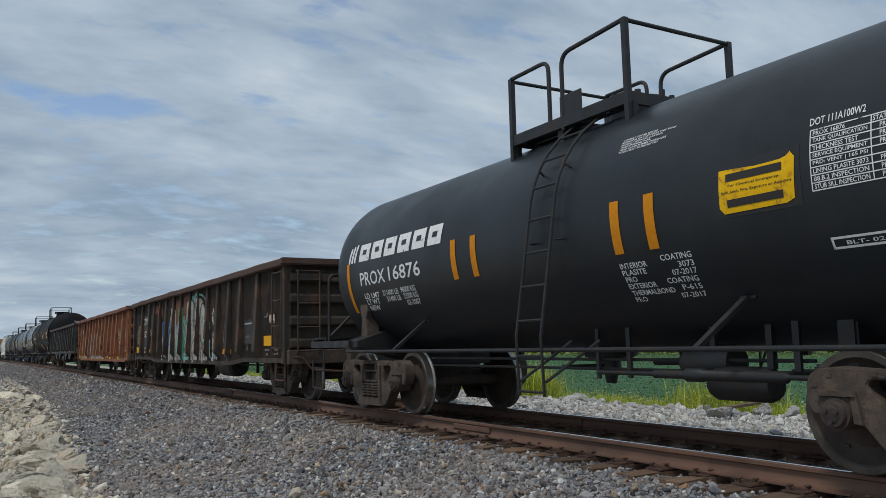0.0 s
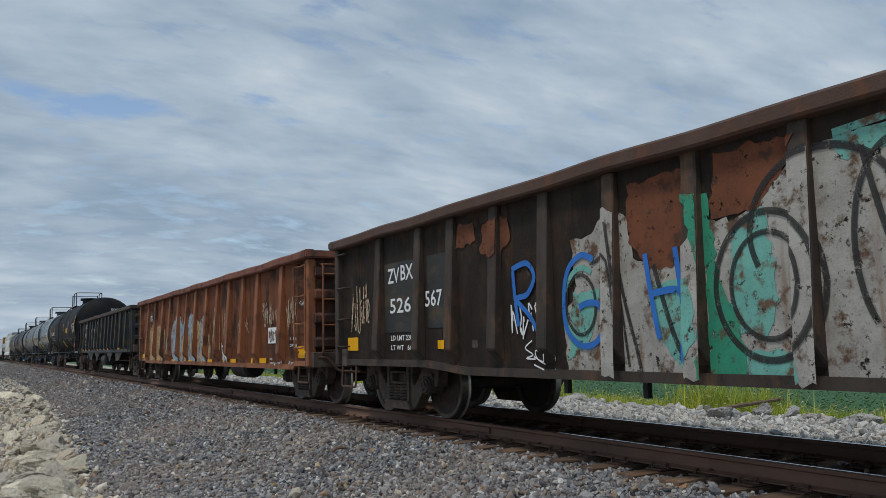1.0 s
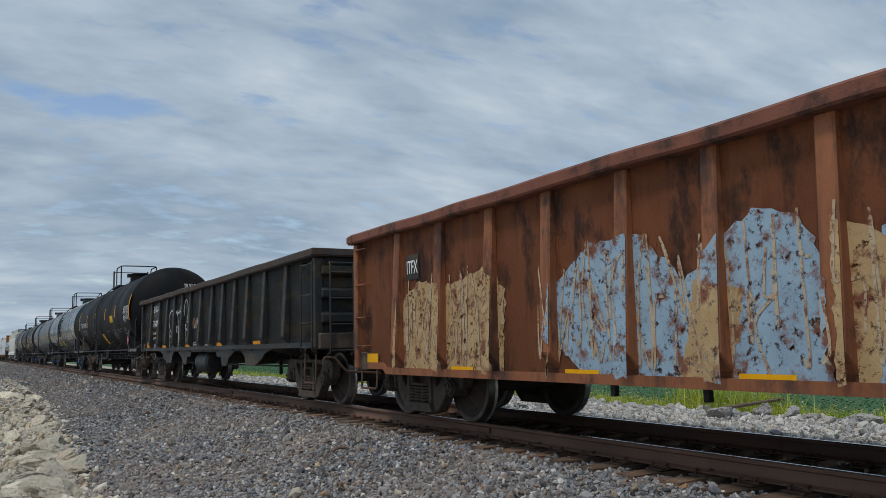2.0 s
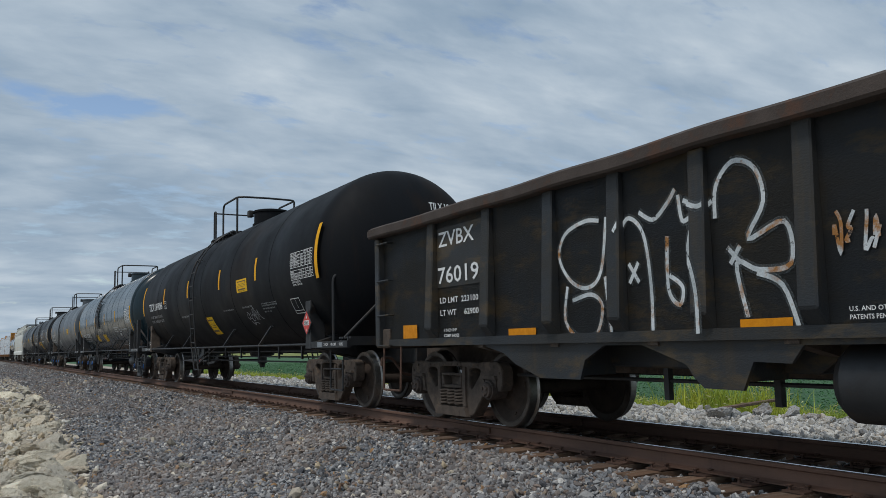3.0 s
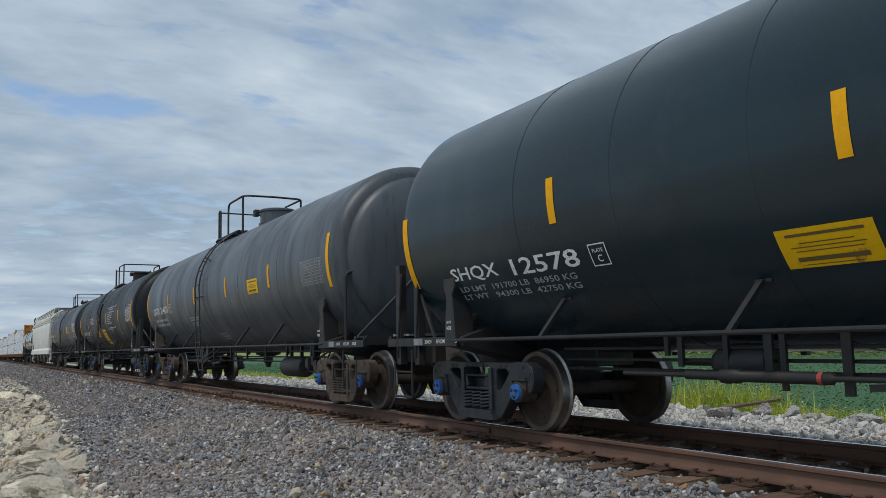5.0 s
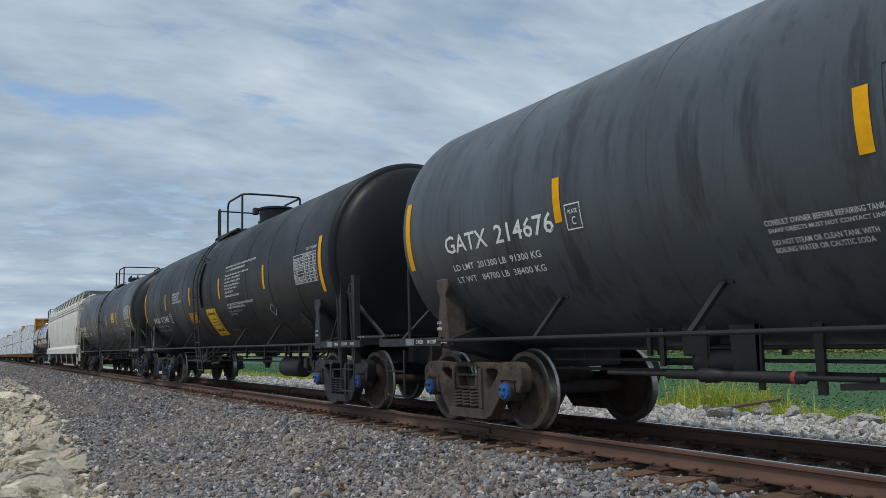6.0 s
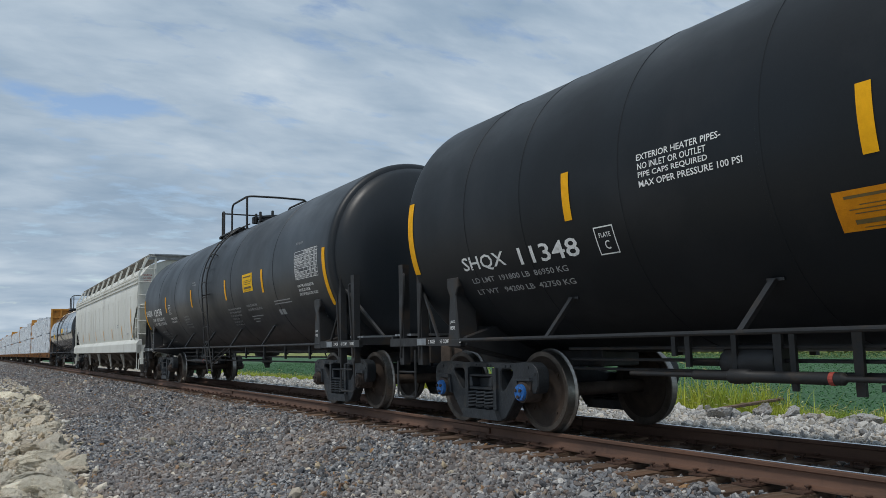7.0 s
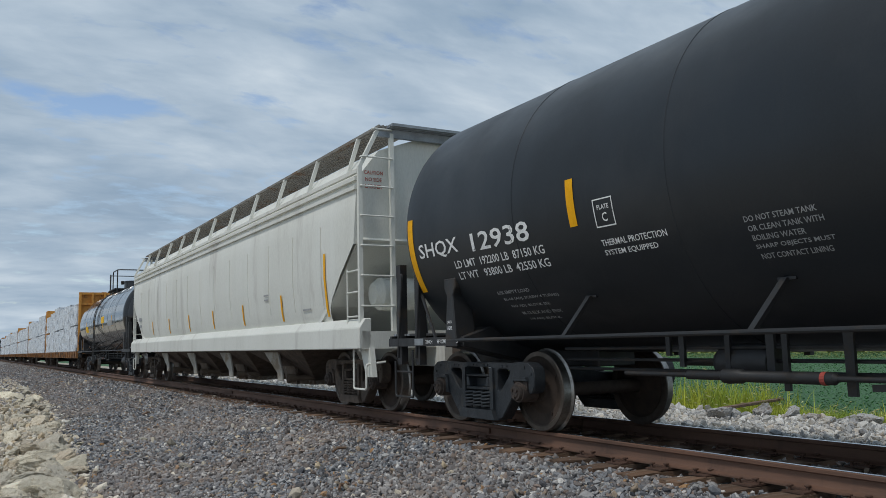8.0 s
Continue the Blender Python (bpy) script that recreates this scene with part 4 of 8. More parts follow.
            for side in (-1, 1):
                tube(bm, rounded([(side * 1.40, s * (truck_half + 0.95), 0.95), (side * 1.40, s * (truck_half + 0.95), 2.0), (0, s * (truck_half + 1.2), 2.02)], 0.12, 5), 0.024, 8)
                tube(bm, [(side * 1.40, s * (truck_half + 1.2), 1.0), (side * 0.3, s * (truck_half + 1.2), 1.9)], 0.022, 8)
        full_height(bm)
        part("end_railing", bm, fr, car)
        for side in (-1, 1):
            bm = bmesh.new()
            yy = s * (truck_half + 1.0)
            tube(bm, rounded([(side * 1.47, yy, 0.95), (side * 1.47, yy, 0.33), (side * 1.47, yy + s * 0.5, 0.33), (side * 1.47, yy + s * 0.5, 0.80)], 0.04), 0.015, 6)
            tube(bm, [(side * 1.47, yy, 0.66), (side * 1.47, yy + s * 0.45, 0.66)], 0.013, 6)
            part("sill_step", bm, fr, car)
        truck(car, s * truck_half, truck_mat, cap, roll)
    # brake gear, outlet and piping under the tank
    low = zc - R
    for x, z in ((-0.75, 0.935), (-0.72, 0.82), (0.62, 0.90), (-0.70, 0.72)):
        bm = bmesh.new()
        tube(bm, [(x, -truck_half + 1.3, z), (x, truck_half - 1.3, z)], 0.017, 6)
        part("brake_rod", bm, fr, car)
    big = R > 1.4
    # slack adjuster with its levers, and the brake cylinder, ahead of one truck
    g = truck_half - 4.0 if big else -2.3
    bm = bmesh.new()
    revolve(bm, [(0.0, -1.3), (0.022, -1.3), (0.022, -0.75), (0.048, -0.72), (0.048, 0.1), (0.062, 0.12), (0.062, 0.30), (0.04, 0.32), (0.04, 0.7), (0.022, 0.72), (0.022, 1.5), (0.0, 1.5)], 14, "y", (-0.98, g, 0.70))
    adj = part("slack_adjuster", bm, fr, car, smooth=True)
    if big:
        bm = bmesh.new()
        revolve(bm, [(0.050, -0.66), (0.052, -0.66), (0.052, -0.62), (0.050, -0.62)], 14, "y", (-0.98, g, 0.70))
        part("ring", bm, "red_paint", adj, "red painted ring")
    bm = bmesh.new()
    prism(bm, [(g - 1.75, 0.70), (g - 1.62, 0.70), (g - 0.95, 0.66), (g - 0.95, 0.61), (g - 1.62, 0.64), (g - 1.75, 0.66)], -0.90, -0.84)
    part("brake_lever", bm, fr, car)
    bm = bmesh.new()
    revolve(bm, [(0.0, -0.3), (0.15, -0.3), (0.17, -0.26), (0.17, 0.2), (0.10, 0.3), (0.035, 0.32), (0.035, 0.7), (0.0, 0.7)], 18, "y", (-0.62, g + 0.35, 0.80))
    part("brake_cylinder", bm, fr, car, smooth=True)
    if big and truck_mat == "grime":
        bm = bmesh.new()
        box(bm, -0.78, -0.62, g + 0.38, g + 0.70, 0.86, low + 0.35)
        bevel(bm, 0.012)
        part("cylinder_bracket", bm, fr, car)
    hangers = [(g - 0.02, 0.34 if truck_mat == "grime" else 0.09, 0.70), (g + 0.95, 0.07, 0.76), (g - 0.72, 0.09, 0.56), (g - 0.16, 0.06, 0.58), (g + 1.12, 0.06, 0.86), (g + 0.42, 0.06, 0.62)]
    if not big:
        hangers = [(-0.58, 0.05, 0.62), (-1.05, 0.06, 0.64), (-2.98, 0.07, 0.74)]
    else:
        hangers += [(yy, 0.07, 0.78) for yy in np.linspace(-truck_half + 2.2, g - 2.4, 5)]
    for yy, w, z in hangers:
        bm = bmesh.new()
        prism(bm, [(yy - w / 2, low + 0.45), (yy + w / 2, low + 0.45), (yy + w * 0.4, z), (yy - w * 0.4, z)], -0.79, -0.755)
        part("rod_hanger", bm, fr, car)
    for yy in np.linspace(-truck_half + 2, truck_half - 2, 7):
        part("rod_bracket", shared("rod_bracket", [fr], False, lambda b: box(b, -0.03, 0.03, -0.04, 0.03, -0.12, 0.16)), fr, car, at=pose(0.60, yy + 0.34, 0.95))
    ry = -truck_half + (3.15 if big else 2.0)
    rr, rl = (0.20, 0.58) if reservoir else (0.15, 0.34)
    if reservoir or not big:
        bm = bmesh.new()
        revolve(bm, [(0.0, -rl), (rr - 0.03, -rl + 0.02), (rr, -rl + 0.08), (rr, rl - 0.08), (rr - 0.03, rl - 0.02), (0.0, rl)], 24, "y", (-0.72, ry, 0.62))
        for q in (-0.3, 0.3):
            box(bm, -0.76, -0.70, ry + q - 0.03, ry + q + 0.03, 0.75, low + 0.42)
        part("air_reservoir", bm, fr, car, smooth=True)
        # control valve: pipe bracket with two portions, and its pipes
        vy = ry - 1.05
        bm = bmesh.new()
        box(bm, -0.80, -0.66, vy - 0.08, vy + 0.08, 0.64, 0.86)
        box(bm, -0.84, -0.64, vy + 0.09, vy + 0.30, 0.60, 0.80)
        box(bm, -0.82, -0.66, vy - 0.27, vy - 0.09, 0.55, 0.76)
        box(bm, -0.78, -0.70, vy - 0.24, vy - 0.14, 0.48, 0.55)
        box(bm, -0.78, -0.62, vy - 0.05, vy + 0.12, 0.86, low + 0.42)
        bevel(bm, 0.02, 2)
        part("control_valve", bm, fr, car)
        for pts in ([(-0.74, vy + 0.28, 0.68), (-0.74, vy + 0.42, 0.56), (-0.74, vy + 0.20, 0.53), (-0.74, vy - 0.7, 0.56)], [(-0.74, vy - 0.25, 0.66), (-0.74, vy - 0.55, 0.66), (-0.74, vy - 0.72, 0.86), (-0.66, vy - 0.72, 1.0)],
                    [(-0.74, vy + 0.1, 0.74), (-0.74, vy + 0.55, 0.74), (-0.74, ry - 0.5, 0.72)], [(-0.70, vy - 0.1, 0.80), (-0.70, vy - 0.6, 0.92), (-0.70, vy - 1.3, 0.94)]):
            bm = bmesh.new()
            tube(bm, rounded(pts, 0.1), 0.018, 6)
            part("air_pipe", bm, fr, car, smooth=True)
    bm = bmesh.new()
    vz = min(low, 0.90)
    revolve(bm, [(0.0, vz - 0.36), (0.06, vz - 0.36), (0.08, vz - 0.26), (0.12, vz - 0.24), (0.12, vz - 0.10), (0.3, vz - 0.05), (0.34, vz + 0.08)], 16, "z", (0, 0.1, 0))
    tube(bm, [(-0.1, 0.1, vz - 0.15), (-0.6, 0.25, vz - 0.15)], 0.02, 6)
    part("outlet_valve", bm, fr, car, smooth=True)
    return car


def on_tank(car, R, zc, side=-1, lift=0.005):
    """The rule that lays paint on the near side of a tank: u runs towards the front, v is the arc above the middle."""
    def rule(u, v, um):
        a = v / R
        return (side * (R + lift) * math.cos(a), side * u, zc + (R + lift) * math.sin(a))
    return rule


# paint on tanks: places are (y in the car, angle in degrees), the text runs from the first to the second y


class TankPaint:
    def __init__(self, car, R, zc):
        self.car, self.R, self.zc = car, R, zc

    def v(self, a):
        """Arc above the tank's middle; the marks climb a little further round than their drawn angle."""
        return math.asin(max(-0.97, min(0.97, 1.085 * math.sin(radians(a)) + (0.026 if self.R < 1.4 else 0.0)))) * self.R

    def lay(self, d, name, mat, label="", step=0.06, lift=0.005):
        vs = [v.co.y for v in d.bm.verts]
        lo, hi = min(vs), max(vs)
        if hi - lo > step:
            d.cut("v", np.arange(math.floor(lo / step) * step + step, hi, step))
        return d.lay(on_tank(self.car, self.R, self.zc, lift=lift), name, mat, self.car, label)

    def strips(self, ys, mat="yellow", a=(5.5, -10), w=0.11):
        for y in ys:
            self.lay(Decal().bar(-y - w / 2, self.v(a[1]), -y + w / 2, self.v(a[0])), "reflector_strip", mat, "amber reflective strip" if mat == "orange" else "yellow reflective strip")

    def text(self, rows, mat="stencil", name="stencil", label="white stencilled lettering"):
        """rows: text, y of its left end, y of its right end, angle of its foot, height of the letters in metres"""
        d = Decal()
        for s, ya, yb, a, h in rows:
            d.words(s, -ya, self.v(a), ya - yb, h * 1.12)
        return self.lay(d, name, mat, label)

    def bars(self, rows, mat="stencil", name="stencil_bars", label="illegible stencilled lines"):
        d = Decal()
        for ya, yb, a, h in rows:
            d.bar(-ya, self.v(a), -yb, self.v(a) + h * 1.12)
        return self.lay(d, name, mat, label)

    def plate(self, y, w, a0, a1, mat="plate_yellow", name="notice_plate", label="yellow notice plate"):
        return self.lay(Decal().bar(-y, self.v(a0), -y + w, self.v(a1)), name, mat, label, lift=0.004)

    def outline(self, y, w, a0, a1, t, mat="stencil", name="stencil_frame"):
        return self.lay(Decal().outline(-y, self.v(a0), -y + w, self.v(a1), t), name, mat)

    def table(self, y, w, a0, a1, heads, rows, splits, mat="stencil", fill=0.62):
        """A ruled table: heads and rows of cell texts; splits: the columns' left edges as shares of the width."""
        d = Decal()
        n = len(rows) + (1 if heads else 0)
        v0, v1 = self.v(a0), self.v(a1)
        rh = (v1 - v0) / n
        for k in range(n + 1):
            d.bar(-y, v0 + k * rh - 0.004, -y + w, v0 + k * rh + 0.004)
        for c in (*splits, 1.0):
            top = v1
            d.bar(-y + c * w - 0.004, v0, -y + c * w + 0.004, top)
        for k, row in enumerate(([heads] if heads else []) + rows):
            vb = v1 - (k + 1) * rh + rh * (1 - fill) / 2
            for c, cell in enumerate(row):
                if not cell:
                    continue
                c0, c1 = splits[c], (*splits, 1.0)[c + 1]
                room = (c1 - c0) * w * 0.9
                width = min(room, len(cell) * rh * fill * 0.72)
                u = -y + c0 * w + (0.02 if c == 0 else ((c1 - c0) * w - width) / 2)
                d.words(cell, u, vb, width, rh * fill)
        return self.lay(d, "stencil_table", mat, "white ruled test-date table")

# ---------------------------------------------------------------- gondolas
PANEL = 1.42


def post_face(z, deep):
    """How far the posts stand out, growing towards the foot."""
    k = min(1.0, max(0.0, (2.34 - z) / 1.5))
    return PANEL + 0.055 + deep * k


def gondola(label, middle, half, posts, mat, chord, truck_half, striker, bottom, truck_mat="grime", end_top=2.36, tubs=False, wave=0.012, wheel_x=0.62, floor_z=1.0, deep=0.09):
    car = thing("gondola_car", label, "gondola car", "freight cars of the train", middle)
    rnd = random.Random(int(middle * 10))
    sill = bottom[0][1]
    for side in (-1, 1):
        # side sheet, bulged a little between the posts
        bm = bmesh.new()
        ys = np.linspace(-half, half, 120)
        zs = np.linspace(0.0, 1.0, 12)
        lowz = [np.interp(y, [p[0] for p in bottom], [p[1] for p in bottom]) for y in ys]
        dent = [[noise.noise(Vector((y * 0.9 + middle, z * 1.6, side * 3.0))) * 0.012 for z in zs] for y in ys]
        grid = [[bm.verts.new((side * (PANEL + dent[i][j] * min(1.0, z * 4, (1 - z) * 8)), y, lowz[i] + (2.40 - lowz[i]) * z)) for j, z in enumerate(zs)] for i, y in enumerate(ys)]
        for i in range(len(ys) - 1):
            for j in range(len(zs) - 1):
                bm.faces.new((grid[i][j], grid[i + 1][j], grid[i + 1][j + 1], grid[i][j + 1]))
        bmesh.ops.solidify(bm, geom=bm.faces[:], thickness=-0.02 * side)
        part("side_sheet", bm, mat, car, smooth=True)
        # posts
        for y in posts:
            bm = bmesh.new()
            w = 0.082
            zl = sill + 0.06 if not tubs else sill + 0.05
            outer = [(side * (PANEL - 0.01), 2.36), (side * post_face(2.34, deep), 2.36), (side * post_face(zl + 0.14, deep), zl + 0.14), (side * (PANEL - 0.01), zl)]
            prism(bm, outer, y - w, y + w, "y")
            bevel(bm, 0.014)
            part("side_post", bm, mat, car)
        # corner post
        for s in (-1, 1):
            bm = bmesh.new()
            box(bm, *sorted((side * (PANEL - 0.06), side * (PANEL + 0.09))), *sorted((s * (half - 0.10), s * (half + 0.03))), sill, 2.34)
            bevel(bm, 0.014)
            part("corner_post", bm, mat, car)
        # top chord, knocked out of line in places
        bm = bmesh.new()
        ring = [(PANEL - 0.03, 2.35), (PANEL + 0.135, 2.35), (PANEL + 0.155, 2.37), (PANEL + 0.155, 2.46), (PANEL + 0.12, 2.485), (PANEL - 0.02, 2.485)]
        rings = []
        for y in np.linspace(-half - 0.06, half + 0.06, 90):
            dz = noise.noise(Vector((y * 0.8, middle, side))) * wave * 1.6
            dx = noise.noise(Vector((y * 0.7, middle + 9, side))) * wave * 2
            rings.append([bm.verts.new((side * (a + dx), y, b + dz)) for a, b in ring])
        for a, b in zip(rings, rings[1:]):
            for k in range(6):
                bm.faces.new((a[k], a[(k + 1) % 6], b[(k + 1) % 6], b[k]))
        bm.faces.new(rings[0])
        bm.faces.new(rings[-1][::-1])
        part("top_chord", bm, chord, car, smooth=True)
        # bottom flange
        bm = bmesh.new()
        pts = [(-half, bottom[0][1]), *bottom[1:-1], (half, bottom[-1][1])]
        for (ya, za), (yb, zb) in zip(pts, pts[1:]):
            xa, xb = side * (PANEL - 0.03), side * (PANEL + 0.028)
            q = [(xa, ya, za), (xb, ya, za), (xb, yb, zb), (xa, yb, zb)]
            lo = [bm.verts.new(c) for c in q]
            hi = [bm.verts.new((c[0], c[1], c[2] + 0.085)) for c in q]
            bm.faces.new(lo)
            bm.faces.new(hi)
            for k in range(4):
                bm.faces.new((lo[k], lo[(k + 1) % 4], hi[(k + 1) % 4], hi[k]))
        part("side_sill", bm, mat, car)
        # ladders on the side by each end
        for s in (-1, 1):
            x = side * (PANEL + 0.10)
            ya, yb = s * (half - 0.62), s * (half - 0.08)
            bm = bmesh.new()
            if s < 0:
                for yy in (ya, yb):
                    tube(bm, rounded([(side * PANEL, yy, 2.30), (x, yy, 2.28), (x, yy, 0.90), (side * PANEL, yy, 0.88)], 0.05), 0.019, 6)
            for k, z in enumerate((0.96, 1.34, 1.78, 2.26)):
                if s < 0:
                    tube(bm, [(x, ya, z), (x, (ya + yb) / 2, z - 0.015), (x, yb, z)], 0.013, 6)
                else:
                    iron = bmesh.new()
                    tube(iron, rounded([(side * PANEL, yb + 0.02, z), (x, yb + 0.02, z), (x, yb - 0.3, z), (side * PANEL, yb - 0.3, z)], 0.03), 0.012, 6)
                    part("grab_iron", iron, mat, car)
            if s < 0:
                part("side_ladder", bm, mat, car)
            else:
                bm.free()
    # ends with horizontal ribs
    for s in (-1, 1):
        bm = bmesh.new()
        y = s * half
        box(bm, -PANEL, PANEL, *sorted((y - s * 0.05, y - s * 0.02)), sill + 0.2, 2.40)
        # red car's end sheet and ribs have their shade painted in, with the soot
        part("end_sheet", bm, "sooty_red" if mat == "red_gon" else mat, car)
        for z in (1.02, 1.40, 1.78, 2.14):
            bm = bmesh.new()
            prism(bm, [(y - s * 0.03, z - 0.11), (y + s * 0.10, z - 0.06), (y + s * 0.10, z + 0.06), (y - s * 0.03, z + 0.11)], -PANEL + 0.02, PANEL - 0.02)
            bevel(bm, 0.012)
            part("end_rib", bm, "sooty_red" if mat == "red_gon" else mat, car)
        bm = bmesh.new()
        box(bm, -PANEL - 0.16, PANEL + 0.16, *sorted((y - s * 0.06, y + s * 0.14)), 2.355, 2.475)
        bevel(bm, 0.02, 2)
        part("end_chord", bm, chord, car)
        bm = bmesh.new()
        box(bm, -1.45, 1.45, *sorted((y - s * 0.3, y + s * 0.12)), sill - 0.02, sill + 0.22)
        box(bm, -0.30, 0.30, *sorted((y - s * 2.6, y + s * 0.30)), 0.62, 0.98)
        bevel(bm, 0.012)
        part("end_sill", bm, truck_mat if truck_mat != "grime" else "grime", car)
        bm = bmesh.new()
        for xx in (-1.28, -0.85) if s < 0 else (1.28, 0.85):
            tube(bm, rounded([(xx, y, 2.27), (xx, y + s * 0.16, 2.25), (xx, y + s * 0.16, 0.86), (xx, y, 0.84)], 0.05), 0.018, 6)
        for z in (0.9, 1.3, 1.7, 2.1, 2.25):
            tube(bm, [((-1.28) * -s, y + s * 0.16, z), ((-0.85) * -s, y + s * 0.16, z)], 0.013, 6)
        part("end_ladder", bm, mat, car)
        bm = bmesh.new()
        tube(bm, rounded([(-1.38, y + s * 0.10, 0.70), (-1.38, y + s * 0.10, 0.80), (-1.2, y + s * 0.14, 0.80), (-1.0, y + s * 0.16, 0.58), (-0.2, y + s * 0.3, 0.52)], 0.06), 0.02, 6)
        part("uncoupling_lever", bm, "iron", car)
        for side in (-1, 1):
            bm = bmesh.new()
            tube(bm, rounded([(side * 1.43, y - s * 0.62, sill), (side * 1.45, y - s * 0.62, 0.40), (side * 1.45, y - s * 0.1, 0.40), (side * 1.43, y - s * 0.1, sill)], 0.04), 0.016, 6)
            part("sill_step", bm, "iron", car)
        coupler(car, s * striker)
        truck(car, s * truck_half, truck_mat)
    # hand brake wheel on the front end
    bm = bmesh.new()
    a = [(wheel_x + 0.27 * math.cos(t), -half - 0.27, 2.06 + 0.24 * math.sin(t)) for t in np.linspace(0, 6.2832, 25)]
    tube(bm, a, 0.018, 6)
    for k in range(5):
        t = 1.2566 * k
        tube(bm, [(wheel_x, -half - 0.24, 2.06), (wheel_x + 0.27 * math.cos(t), -half - 0.27, 2.06 + 0.24 * math.sin(t))], 0.014, 6)
    box(bm, wheel_x - 0.16, wheel_x + 0.18, -half - 0.22, -half - 0.03, 1.84, 2.22)
    part("brake_wheel", bm, mat, car)
    # floor, centre sill, under gear
    bm = bmesh.new()
    box(bm, -PANEL + 0.01, PANEL - 0.01, -half + 0.05, half - 0.05, floor_z, floor_z + 0.05)
    for y in np.linspace(-half + 2.6, half - 2.6, 9):
        prism(bm, [(-PANEL, 0.92), (-PANEL, floor_z), (PANEL, floor_z), (PANEL, 0.92), (0.35, 0.70), (-0.35, 0.70)], y - 0.06, y + 0.06, "y")
    box(bm, -0.32, 0.32, -half + 0.3, half - 0.3, 0.64, floor_z)
    part("underframe", bm, "grime", car)
    bm = bmesh.new()
    if tubs:
        prism(bm, [(-4.6, sill), (-4.3, 0.74), (-1.5, 0.70), (-1.2, 0.90), (1.2, 0.90), (1.5, 0.70), (4.3, 0.74), (4.6, sill)], -0.95, 0.95)
        bevel(bm, 0.015)
        part("tub_bottom", bm, mat, car)
        # skirts along the sill, cut away between the tubs
        low_edge = [(5.42, 0.93), (5.05, 0.86), (4.85, 0.76), (4.40, 0.63), (3.76, 0.63), (3.68, 0.80), (3.40, 0.925), (2.91, 0.925), (2.40, 0.775), (2.32, 0.68), (2.22, 0.605), (1.84, 0.60), (1.73, 0.80), (1.40, 0.79), (1.29, 0.91), (0.05, 0.91)]
        outline = [(y, z) for y, z in low_edge] + [(-y, z) for y, z in low_edge[::-1]]
        for side in (-1, 1):
            bm = bmesh.new()
            xa, xb = side * (PANEL - 0.055), side * (PANEL - 0.02)
            for (ya, za), (yb, zb) in zip(outline, outline[1:]):
                vs = [bm.verts.new(c) for c in ((xa, ya, za), (xa, yb, zb), (xa, yb, 0.99), (xa, ya, 0.99), (xb, ya, za), (xb, yb, zb), (xb, yb, 0.99), (xb, ya, 0.99))]
                for f in ((0, 1, 2, 3), (7, 6, 5, 4), (0, 4, 5, 1), (3, 2, 6, 7)):
                    bm.faces.new([vs[i] for i in f])
            bmesh.ops.remove_doubles(bm, verts=bm.verts, dist=0.001)
            part("side_skirt", bm, mat, car)
            for y in (4.05, 2.05, -2.05, -4.05):  # outer tub walls
                bm = bmesh.new()
                box(bm, *sorted((side * 0.9, side * (PANEL - 0.06))), y - 0.25, y + 0.25, 0.66, 0.96)
                bevel(bm, 0.01)
                part("tub_rib", bm, mat, car)
        bm = bmesh.new()
    revolve(bm, [(0.0, -0.62), (0.2, -0.6), (0.26, -0.52), (0.26, 0.52), (0.2, 0.6), (0.0, 0.62)], 20, "y", (-1.08 if tubs else -0.85, 0.57 if tubs else -2.4, 0.66 if tubs else 0.60))
    for x, z in ((-0.9, 0.62), (0.5, 0.6)):
        tube(bm, [(x, -half + 2.6, z), (x, half - 2.6, z)], 0.018, 6)
    for y in (-5.3, -4.6, 1.9, 3.1):
        box(bm, -0.93, -0.87, y - 0.03, y + 0.03, 0.46, 0.85)
    part("brake_gear", bm, "frame_black", car, smooth=True)
    return car


class SidePaint:
    """Paint on a gondola's near side: u runs towards the front from the car's middle, v is the height. It climbs over the posts."""

    def __init__(self, car, posts, shift, bottom, deep=0.09, w=0.082):
        self.car, self.posts, self.deep, self.w, self.shift = car, posts, deep, w, shift
        self.low = ([p[0] for p in bottom], [p[1] for p in bottom])

    def lay(self, d, name, mat, label="", lift=0.006, over=True):
        us = [v.co.x for v in d.bm.verts]
        lo, hi = min(us), max(us)
        vs = [v.co.y for v in d.bm.verts]
        if hi - lo > 0.3:
            d.cut("u", np.arange(lo + 0.14, hi, 0.14))
        if max(vs) - min(vs) > 0.3:
            d.cut("v", np.arange(min(vs) + 0.15, max(vs), 0.15))
        near = [p for p in self.posts if lo - 0.1 < -p < hi + 0.1]
        for p in near:
            d.cut("u", (-p - self.w, -p + self.w))

        def rule(u, v, um):
            for p in near:
                if abs(um + p) < self.w - 1e-4 and over:
                    return (-post_face(v, self.deep) - lift, -u, v)
            y = -u
            low = np.interp(y, *self.low)
            z = (v - low) / (2.40 - low)
            dent = noise.noise(Vector((y * 0.9 + self.shift, z * 1.6, -3.0))) * 0.012 * max(0.0, min(1.0, z * 4, (1 - z) * 8))
            return (-PANEL - dent - lift - 0.003, y, v)
        return d.lay(rule, name, mat, self.car, label)


# ---------------------------------------------------------------- covered hopper


